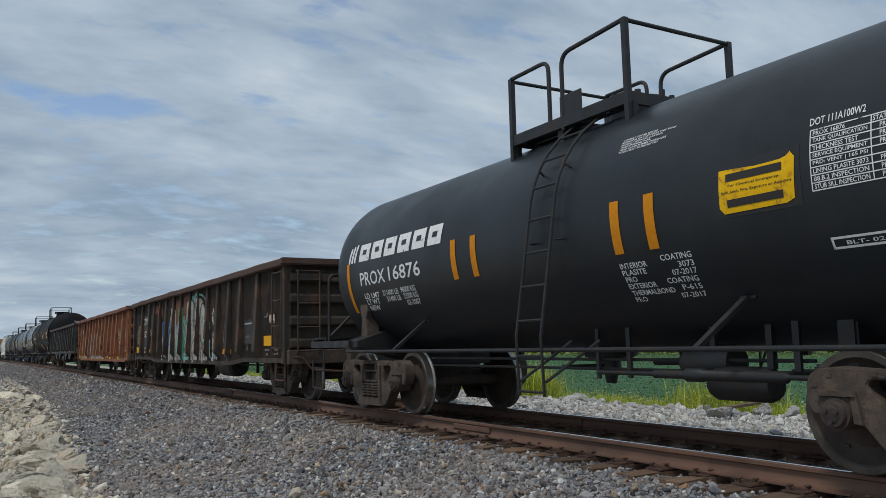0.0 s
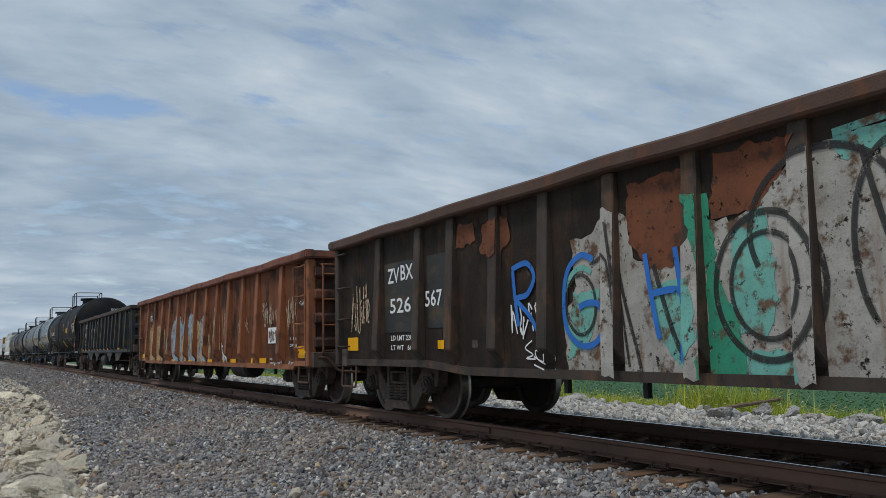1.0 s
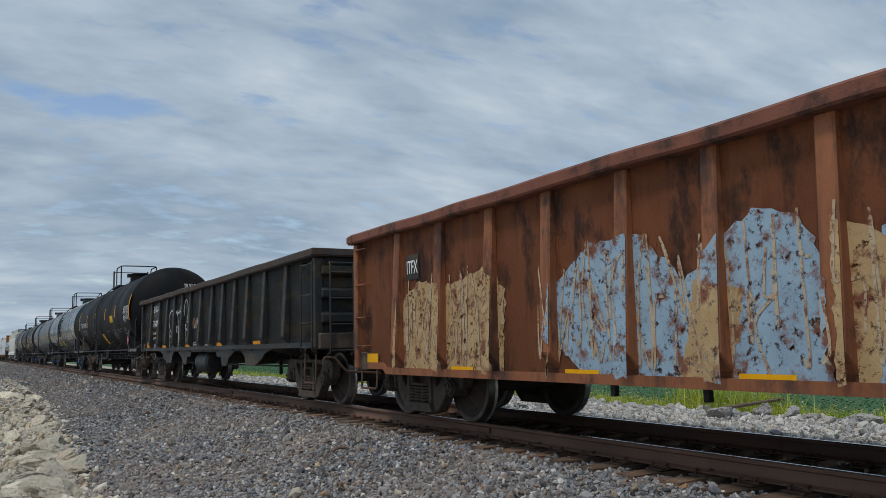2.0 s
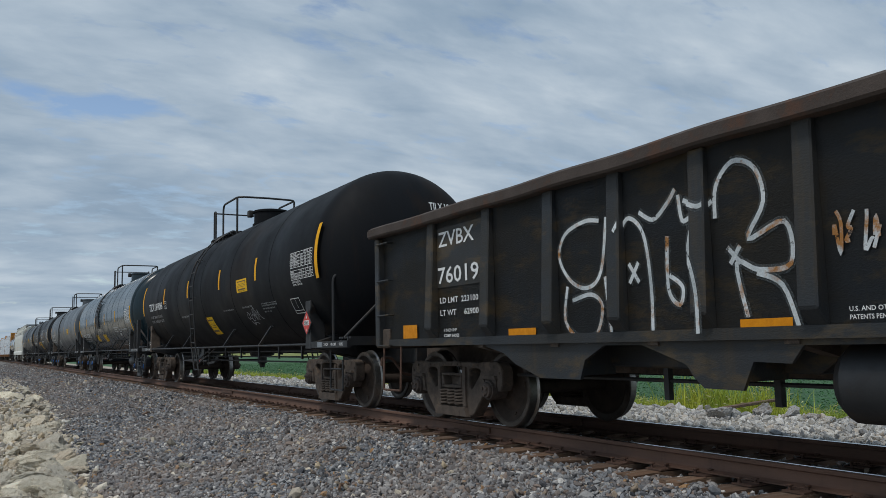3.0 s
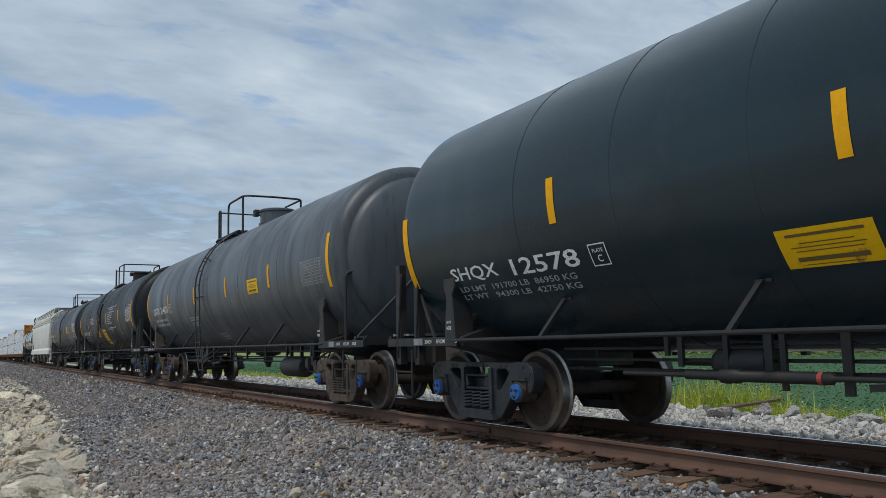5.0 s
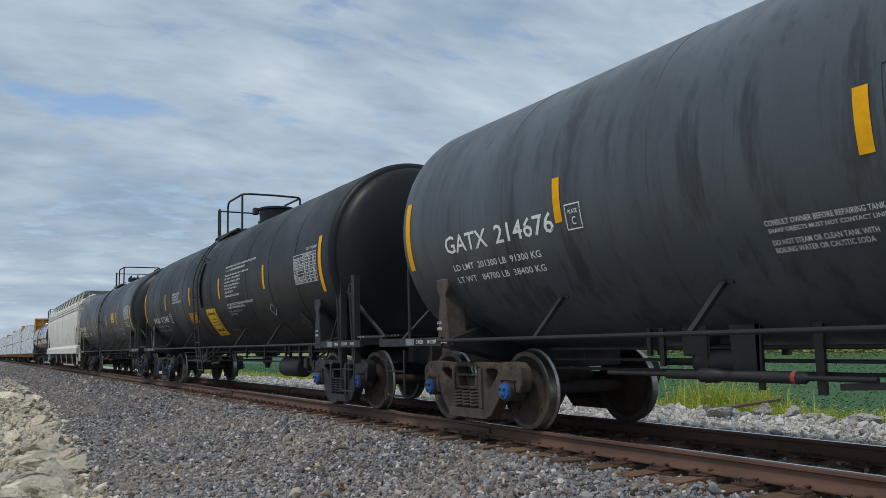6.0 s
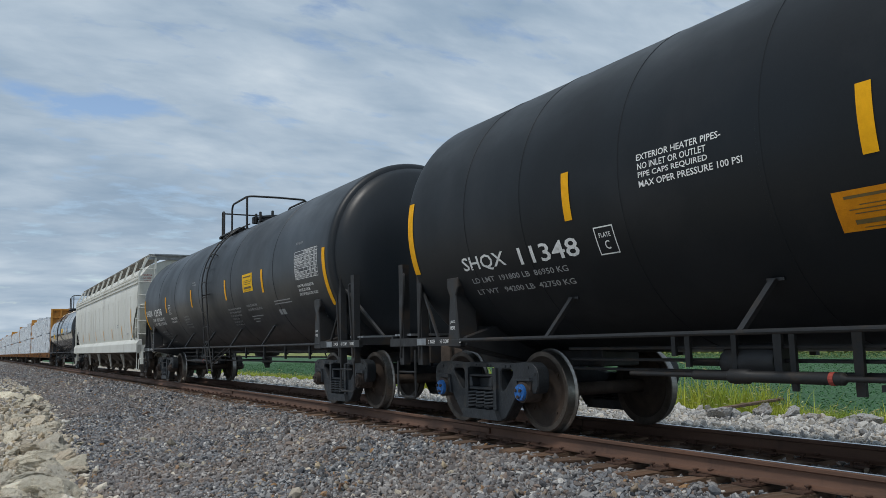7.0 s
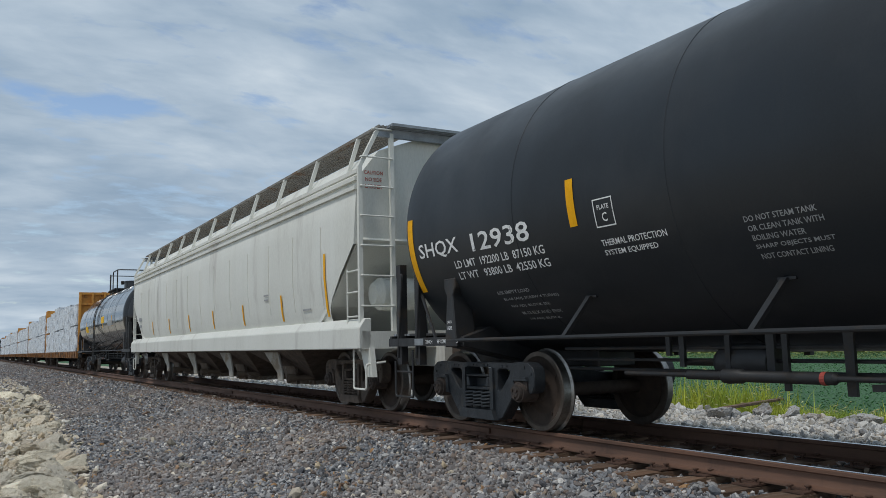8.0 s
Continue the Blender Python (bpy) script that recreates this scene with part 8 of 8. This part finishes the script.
p.lay(Decal().poly([(5.30, 1.02), (5.75, 1.04), (6.08, 1.0), (6.12, 1.30), (6.02, 1.52), (5.60, 1.50), (5.28, 1.53), (5.32, 1.25)], 0.02), "patch", "black_gon", "blue-black repainted patch", lift=0.006)
p.lay(Decal().words("LIFT/JACK", 6.78, 0.90, 0.28, 0.04).words("HERE", 6.86, 0.83, 0.13, 0.04).words("2 INCH HF", 7.35, 0.91, 0.24, 0.04).words("COMP SHOES", 7.33, 0.84, 0.28, 0.04).words("IL 52-6", 4.75, 1.16, 0.2, 0.05).words("CU FT 2313", 4.72, 1.06, 0.34, 0.05).words("BLT 3-07", 5.5, 1.16, 0.22, 0.05).bar(5.4, 1.42, 5.9, 1.45), "stencil", "stencil_grey", "faded stencilled words", lift=0.012)

p = SidePaint(gon2, GON2_POSTS, 40.2, GON2_LOW)
d = Decal()
p.lay(Decal().poly([(-6.75, 0.68), (-4.3, 0.66), (-4.2, 1.5), (-4.6, 1.75), (-5.4, 1.62), (-6.2, 1.72), (-6.7, 1.5)], 0.014), "tan_fill", "g_tan", "faded tan graffiti fill", lift=0.006)
p.lay(Decal().poly([(-3.4, 1.0), (-2.9, 0.66), (-0.3, 0.66), (-0.25, 1.3), (-0.5, 1.75), (-0.9, 1.85), (-1.6, 1.4), (-2.1, 1.8), (-2.8, 1.8), (-3.3, 1.5)], 0.014).poly([(0.0, 0.68), (0.75, 0.68), (0.6, 1.75), (0.1, 1.6)], 0.014), "blue_fill", "g_lightblue", "flaking pale blue graffiti fill", lift=0.008)
p.lay(Decal().poly([(-1.7, 0.66), (-1.2, 0.66), (-1.0, 1.3), (-1.5, 1.4)], 0.014).poly([(-0.2, 0.66), (0.0, 0.68), (0.2, 1.5), (-0.2, 1.7)], 0.014).poly([(0.8, 0.7), (1.2, 0.7), (1.1, 1.3), (0.8, 1.4)], 0.014), "tan_fill", "g_tan", "faded tan graffiti fill", lift=0.010)
d = scribble(scribble(scribble(Decal(), -6.7, 0.7, -4.2, 1.8, 14, 0.022), -3.5, 0.7, 1.3, 1.85, 26, 0.022), 1.35, 0.95, 2.2, 1.95, 6, 0.022)
p.lay(d, "cream_scrawl", "g_cream", "cream scrawled graffiti outlines", lift=0.014)
p.lay(scribble(scribble(scribble(scribble(Decal(), 5.40, 1.32, 6.05, 1.78, 9, 0.02), 6.15, 1.40, 6.45, 1.65, 3, 0.018), 6.80, 1.20, 7.40, 1.80, 8, 0.02), 3.9, 1.25, 4.45, 1.55, 4, 0.022), "cream_tag", "g_cream", "stained cream spray tags", lift=0.012)
p.lay(scribble(Decal(), 2.30, 0.66, 2.85, 1.10, 5, 0.028), "white_tag", "stencil", "white sprayed tag", lift=0.016)
p.lay(scribble(Decal(), 2.35, 1.15, 2.95, 1.85, 6, 0.02), "cream_tag", "g_cream", "stained cream spray tag", lift=0.012)
p.lay(scribble(Decal(), 7.55, 1.62, 7.95, 1.70, 5, 0.008), "small_tag", "stencil", "small white signature scrawl", lift=0.012)
p.lay(Decal().bar(5.75, 1.04, 6.22, 1.32), "stencil_panel", "stencil", "white stencilled data panel", lift=0.010)
p.lay(scribble(Decal(), 5.78, 1.06, 6.20, 1.30, 6, 0.022), "panel_scrawl", "red_gon", "red-brown marks on the panel", lift=0.014)
p.lay(Decal().bar(-6.55, 1.75, -6.2, 2.05), "patch", "black_gon", "black number patch", lift=0.012)
p.lay(Decal().words("ITFX", -6.52, 1.82, 0.3, 0.16), "stencil", "stencil", "white stencilled mark", lift=0.016)
for u0, u1, v0, v1 in ((7.46, 8.04, 0.79, 0.98), (5.10, 5.65, 0.69, 0.78), (3.02, 3.50, 0.68, 0.76), (0.95, 1.45, 0.66, 0.74), (-1.1, -0.6, 0.64, 0.72), (-3.2, -2.7, 0.64, 0.72), (-5.4, -4.9, 0.64, 0.72), (-7.85, -7.45, 0.72, 0.86)):
    p.lay(Decal().bar(u0, v0, u1, v1), "reflector", "yellow", "yellow reflective panel", lift=0.02, over=True)
p.lay(Decal().words("IL   52-6", 7.02, 1.08, 0.34, 0.05).words("CU FT 2780", 7.0, 0.97, 0.38, 0.05).words("JACK HERE", 6.18, 0.68, 0.28, 0.035).words("LIFT HERE", 7.05, 0.68, 0.30, 0.04).words("2 INCH", 5.85, 0.75, 0.15, 0.03).words("COMP SHOES", 5.85, 0.68, 0.26, 0.03)
      .poly([(6.50, 0.74), (6.53, 0.74), (6.58, 0.68), (6.56, 0.66), (6.50, 0.70)]).poly([(6.98, 0.74), (7.01, 0.74), (6.97, 0.66), (6.93, 0.68)]), "stencil", "stencil", "white stencilled words", lift=0.012)
Decal().words("ITFX", -0.62, 2.20, 0.26, 0.10).words("SBE60DE COUPLER", -0.10, 1.75, 0.75, 0.05).words("H-36 - 1W STEEL WHEELS", -0.25, 1.36, 0.95, 0.05).bar(0.0, 2.12, 0.5, 2.13).lay(lambda u, v, um: (u, -8.235, v), "end_stencil", "stencil", gon2, "faded stencilled words on the end ribs")

p = SidePaint(gon3, GON3_POSTS, 58.1, GON3_LOW)
d = Decal()
for pts in ([(-3.35, 1.98), (-3.55, 2.0), (-3.85, 1.92), (-3.96, 1.72), (-3.8, 1.5), (-3.55, 1.42), (-3.35, 1.55), (-3.25, 2.0)], [(-3.85, 1.45), (-3.9, 1.15), (-3.7, 0.99), (-3.45, 1.02), (-3.35, 1.25), (-3.5, 1.36), (-3.78, 1.32)], [(-3.30, 1.5), (-3.25, 1.1), (-3.24, 0.98)],
            [(-3.08, 1.85), (-2.95, 1.95), (-2.78, 1.8), (-2.72, 1.4), (-2.72, 1.0)], [(-2.82, 1.98), (-2.65, 1.9), (-2.48, 2.0), (-2.38, 2.1)], [(-2.35, 2.05), (-2.32, 1.85), (-2.22, 1.85), (-2.28, 1.62), (-2.2, 1.55), (-2.12, 1.3), (-2.10, 1.0)], [(-2.5, 1.75), (-2.52, 1.35), (-2.4, 1.22), (-2.36, 1.35), (-2.5, 1.45)],
            [(-1.98, 1.82), (-1.95, 2.05), (-1.78, 2.2), (-1.58, 2.12), (-1.52, 1.88), (-1.68, 1.64), (-1.35, 1.72), (-1.32, 1.44), (-1.6, 1.42), (-1.8, 1.48), (-1.72, 1.1)], [(-1.62, 1.4), (-1.4, 1.3), (-1.28, 1.0)], [(-2.3, 2.0), (-2.1, 1.92), (-2.0, 1.95)], [(-1.88, 1.6), (-1.76, 1.48)], [(-1.76, 1.6), (-1.86, 1.48)], [(-2.98, 1.58), (-2.86, 1.42)], [(-2.86, 1.58), (-2.98, 1.42)]):
    p.lay(Decal().stroke(pts, 0.075, 5), "overspray", "g_haze", "thin white overspray", lift=0.010)
    p.lay(Decal().stroke(pts, 0.036, 5), "white_stroke", "g_scrawl", "rust-bitten white sprayed stroke", lift=0.014)
p.lay(scribble(Decal(), -1.0, 1.45, -0.40, 1.75, 6, 0.026), "white_tag", "g_scrawl", "small white sprayed tag", lift=0.014)
p.lay(Decal().bar(-6.45, 1.60, -5.35, 2.28), "patch", "black_gon", "black painted number patch", lift=0.006)
d = Decal()
for s, u, w, v, h in (("ZVBX", -6.40, 0.85, 2.06, 0.17), ("76019", -6.42, 0.95, 1.64, 0.19), ("LD LMT  223100", -6.38, 0.88, 1.42, 0.065), ("LT WT     62900", -6.38, 0.88, 1.28, 0.065), ("1 INCH HF", -6.3, 0.3, 1.10, 0.035), ("COMP SHOES", -6.3, 0.36, 1.04, 0.035), ("U.S. AND OTHER", -0.9, 0.35, 1.11, 0.03), ("PATENTS PENDING", -0.9, 0.36, 1.06, 0.03), ("RELEASE ROD", 0.35, 0.35, 1.05, 0.03)):
    d.words(s, u, v, w, h)
p.lay(d, "stencil", "stencil", "white stencilled car number", lift=0.012)
for u0, u1, v0, v1 in ((-7.40, -7.0, 1.04, 1.2), (-4.9, -4.4, 1.0, 1.1), (-1.8, -1.34, 0.99, 1.09), (1.5, 2.0, 1.0, 1.1), (4.4, 4.9, 1.0, 1.1)):
    p.lay(Decal().bar(u0, v0, u1, v1), "reflector", "orange", "dulled orange reflective panel", lift=0.012)

Decal().bar(0.86, 2.37, 1.52, 2.46).lay(lambda u, v, um: (u, -8.265, v), "number_board", "black_gon", gon1, "dark end number board")
Decal().words("ZVBX 526567", 0.90, 2.385, 0.58, 0.06).lay(lambda u, v, um: (u, -8.270, v), "end_stencil", "stencil", gon1, "white stencilled number on the end")
# ---------------------------------------------------------------- marks on the hopper
for y, h in ((-8.42, 0.95), (-6.2, 0.45), (-3.7, 0.4), (-1.2, 0.4), (1.3, 0.4), (3.8, 0.4), (6.3, 0.4)):
    Decal().bar(-y - 0.04, 1.42, -y + 0.04, 1.42 + h).cut("v", [1.55, 2.0]).lay(lambda u, v, um: (-float(np.interp(v, [1.25, 1.55, 2.0, 2.8], [1.42, 1.50, 1.55, 1.56])) - 0.016, -u, v), "reflector_strip", "yellow", hopper, "yellow reflective strip")
Decal().bar(5.2, 1.9, 5.5, 1.93).bar(5.2, 1.82, 5.45, 1.85).bar(7.3, 1.55, 7.7, 1.58).bar(-8.6, 1.9, -8.1, 2.0).bar(-8.6, 1.7, -8.2, 1.78).lay(lambda u, v, um: (-float(np.interp(v, [1.25, 1.55, 2.0, 2.8], [1.42, 1.50, 1.55, 1.56])) - 0.016, -u, v), "stencil_bars", "stencil_grey", hopper, "small grey stencilled lines")
Decal().words("CAUTION", -1.40, 3.40, 0.32, 0.055).words("NO SIDE", -1.38, 3.30, 0.28, 0.055).words("LADDER", -1.38, 3.20, 0.28, 0.055).lay(lambda u, v, um: (u, -9.85 + 0.195, v), "end_stencil", "red_paint", hopper, "red stencilled warning words")

# ---------------------------------------------------------------- bodies over the trucks at their full height
for car, middle in MOVING:
    by = {"gondola_car": 1.105, "hopper_car": 1.08, "lumber_flat_car": 1.05}.get(car.name.split(".")[0])
    if by:
        for piece in car.children:
            if not piece.name.startswith(("truck", "coupler")):
                for v in piece.data.vertices:
                    v.co.z = rise(v.co.z, by)

# ---------------------------------------------------------------- stones, rocks and plants round the track


def foot(y):
    """Where the ballast's foot runs out into the rubble."""
    return np.interp(y, [8, 11, 15, 27, 50, 120], FOOT)


def off_ties(x, y, rng):
    """Few stones on top of the ties and none on the rails; the ties' ends are partly buried."""
    tie = np.abs(((y + 6.0 + 0.255) % 0.51) - 0.255) < 0.115
    rail = np.abs(np.abs(x) - 0.7525) < 0.10
    bare = np.where(np.abs(x) < 1.02, 0.97, 0.96 - 1.7 * (np.abs(x) - 1.02))
    return ~rail & ~(tie & (np.abs(x) < 1.30) & (rng.random(len(x)) < bare))


def near_ballast(x, y, rng):
    """The stretch beside the track, thinning out over the foot."""
    return off_ties(x, y, rng) & (y > 8.6 - 0.82 * (x + 6.4)) & (x > foot(y) - 0.15 + rng.normal(0, 0.14, len(x)))


def over_foot(x, y, rng):
    return x < foot(y) + rng.normal(0, 0.10, len(x)) + 0.05


FOOT = [-5.40, -5.22, -4.92, -4.45, -4.2, -4.2]
scatter_stones("track_ballast", "stones", "grey crushed stone ballast along the track", 84000, ((-5.7, -1.0), (3.9, 18.0)), 0.0242, 11, near_ballast, 1.12)
scatter_stones("middle_ballast", "stones", "grey crushed stone ballast beside the track", 52000, ((-5.4, -1.0), (17.0, 34.0)), 0.027, 19, near_ballast, 1.2, False)
scatter_stones("distant_ballast", "stones", "grey crushed stone ballast further along the track", 30000, ((-5.6, -1.2), (30.0, 130.0)), 0.040, 15, None, 1.35, False)
scatter_stones("crib_ballast", "stones", "grey crushed stone between the ties", 17000, ((-1.05, 1.5), (3.0, 30.0)), 0.025, 12, off_ties, 1.3, False)
scatter_stones("far_shoulder_ballast", "pale_stones", "pale crushed stone on the shoulder beyond the track", 30000, ((1.3, 6.3), (4.0, 34.0)), 0.029, 13, None, 1.2)
scatter_stones("rubble", "limestone_bits", "dusty limestone rubble beside the ballast", 16000, ((-8.5, -4.3), (9.0, 60.0)), 0.036, 14, over_foot, 1.4)
scatter_stones("broken_stone", "limestone_bits", "broken tan limestone pieces beside the ballast", 3600, ((-8.0, -4.3), (9.0, 60.0)), 0.065, 16, over_foot, 1.4)
scatter_stones("far_broken_stone", "pale_stones", "broken white stone beyond the track", 2600, ((2.6, 6.4), (4.5, 45.0)), 0.055, 17, None, 1.2)
scatter_stones("tan_pebbles", "limestone_bits", "scattered tan pebbles on the ballast", 420, ((-5.2, -1.9), (7.0, 45.0)), 0.040, 18, None, 1.3)

rnd = random.Random(21)
near_rocks = []
for k in range(150):
    y = 10.2 + 34 * rnd.random() ** 1.6
    near_rocks.append((float(foot(y)) - 0.10 - abs(rnd.gauss(0, 0.55)), y, rnd.choice((0.08, 0.11, 0.15, 0.20, 0.26))))
near_rocks += [(-5.28, 12.83, 0.17), (-5.57, 11.61, 0.3), (-5.69, 12.82, 0.26), (-5.91, 10.65, 0.28), (-5.8, 17.48, 0.26), (-6.07, 11.89, 0.24), (-5.12, 20.57, 0.22), (-5.41, 22.81, 0.22), (-5.28, 33.75, 0.3), (-5.75, 10.39, 0.2), (-6.05, 9.99, 0.26), (-5.68, 15.21, 0.22), (-5.49, 10.42, 0.13), (-4.8, 15.45, 0.1), (-4.03, 11.08, 0.11), (-2.38, 25.41, 0.12), (-1.0, 21.36, 0.09), (-2.15, 13.56, 0.07), (-2.4, 9.09, 0.06), (-3.88, 14.86, 0.09), (-4.08, 20.48, 0.09), (-2.13, 21.06, 0.06)]
make_rocks("pale tan limestone rock at the foot of the ballast", "rocks beside the track", "limestone", near_rocks, 22)
far_rocks = [(6.3 - abs(rnd.gauss(0, 0.9)), 5 + 34 * rnd.random() ** 1.2, rnd.choice((0.06, 0.08, 0.10, 0.13))) for k in range(95)]
far_rocks += [(4.76, 9.96, 0.24), (5.18, 9.98, 0.16), (5.86, 9.9, 0.22), (5.86, 9.32, 0.22), (5.86, 8.9, 0.16), (6.27, 8.51, 0.2), (4.73, 10.41, 0.13), (5.73, 15.2, 0.2), (6.14, 15.28, 0.22), (6.09, 14.81, 0.18), (5.36, 12.47, 0.14), (5.09, 14.91, 0.12), (5.93, 7.95, 0.2), (5.45, 8.4, 0.14)]
make_rocks("broken white limestone rock on the far shoulder", "rocks beyond the track", "white_rock", far_rocks, 23)
bm = bmesh.new()
box(bm, -0.05, 0.05, -1.3, 1.3, 0.0, 0.05)
bevel(bm, 0.008)
stick = part("plank", bm, "tie", at=pose(6.15, 10.35, ground_z(6.15) + 0.24, 0, 2, -75))
tagged(stick, "grey weathered plank lying on the rocks", "plank")
for x, y, turn, length in ((-2.35, 9.9, 35, 0.32), (-3.0, 19.5, 70, 0.28), (-3.15, 7.9, 50, 0.25)):
    bm = bmesh.new()
    tube(bm, [(-length / 2, 0, 0), (0, 0.03, 0.02), (length / 2, -0.02, 0.01)], 0.016, 6)
    tagged(part("stick", bm, "tie", at=pose(x, y, ground_z(x) + 0.05, 0, 0, turn)), "dark broken stick on the ballast", "stick", "sticks on the ballast")

# verge grass
rng = np.random.default_rng(31)
roots = []
for k in range(1500):
    cx, cy = 6.35 + abs(rng.normal(0, 0.9)), 3 + 50 * rng.random() ** 1.1
    m = rng.integers(20, 60)
    roots.append(np.stack([cx + rng.normal(0, 0.22, m), cy + rng.normal(0, 0.3, m), np.zeros(m)], 1))
clumps = []
for cx, cy, m in ((6.45, 17.6, 1600), (6.6, 18.6, 1200), (6.9, 12.1, 500), (6.6, 23.0, 500), (7.2, 11.2, 450)):
    clumps.append(np.stack([cx + rng.normal(0, 0.30, m), cy + rng.normal(0, 0.42, m), np.zeros(m)], 1))
roots = np.concatenate(roots)
roots = roots[roots[:, 0] > 6.05]
roots[:, 2] = [ground_z(a) + level(b) for a, b in roots[:, :2]]
blades("verge_grass", "grass", "tall yellow-green foxtail grass along the field edge", "grass", roots, 0.27, 0.014, 32, 0.7, seed_heads=2600)
clumps = np.concatenate(clumps)
clumps[:, 2] = [ground_z(a) + level(b) for a, b in clumps[:, :2]]
blades("grass_clumps", "grass", "taller bright green clumps of grass at the field edge", "grass", clumps, 0.68, 0.020, 33, 0.6, seed_heads=300)

# soybean rows
rng = np.random.default_rng(41)
n = 250000
x = 8.0 + 52 * rng.random(n) ** 1.5
y = 4 + 75 * rng.random(n)
x = np.round(x / 0.76) * 0.76 + rng.normal(0, 0.24, n)
z = np.array([ground_z(a) for a in x]) + np.array([level(b) for b in y]) + 0.22 + 0.26 * rng.random(n) ** 0.6
make_leaves("soybean_plants", "leaf", "dense green soybean plants in rows", "crop", x, y, z, 0.068, 42)
n = 26000
x = 58 + 30 * rng.random(n)
y = 10 + 130 * rng.random(n)
make_leaves("ripening_crop", "yellow_crop", "yellowish crop beyond the soybeans", "crop", x, y, np.array([ground_z(a) for a in x]) + 1.1 * rng.random(n), 0.5, 43)
# woods on the horizon
n = 30000
ang = rng.uniform(-0.3, 1.5, n)
dist = rng.uniform(560, 620, n)
x, y = dist * np.sin(ang), dist * np.cos(ang)
crown = 7 + 3.5 * np.sin(ang * 41) + 2.5 * np.sin(ang * 97 + 1) + 1.5 * np.sin(ang * 211)
base = np.array([ground_z(a) for a in x]) + np.array([level(min(max(b, 0), 700)) for b in y])
make_leaves("far_woods", "tree", "hazy dark tree line on the horizon", "woods", x, y, base + crown * rng.random(n) ** 0.7, 3.2, 44)


def travelled(t):
    """Metres the train has gone; it checks its pace a little on the way."""
    def ease(a, b):
        k = min(1.0, max(0.0, (t - a) / (b - a)))
        return k * k * (3 - 2 * k)
    return SPEED * t + 0.06 + 0.04 * ease(0.0, 0.8) - 0.47 * ease(1.0, 1.6) - 0.11 * ease(2.0, 3.6) + 0.07 * ease(4.0, 4.5) - 0.41 * ease(4.8, 5.7)


def motions():
    for car, middle in MOVING:
        rows = []
        for k in range(81):
            t = k * 0.1
            y = middle - travelled(t)
            slope = math.degrees(math.atan((level(y + 1) - level(y - 1)) / 2))
            rows.append((t, pose(0, y, level(y), slope)))
        walk(car, rows)
    step = 1.0 / 30
    for ws, y in ROLLING:
        walk(ws, [(k * step, pose(0, y, WHEEL_R, math.degrees(travelled(k * step) / WHEEL_R))) for k in range(241)])


motions()
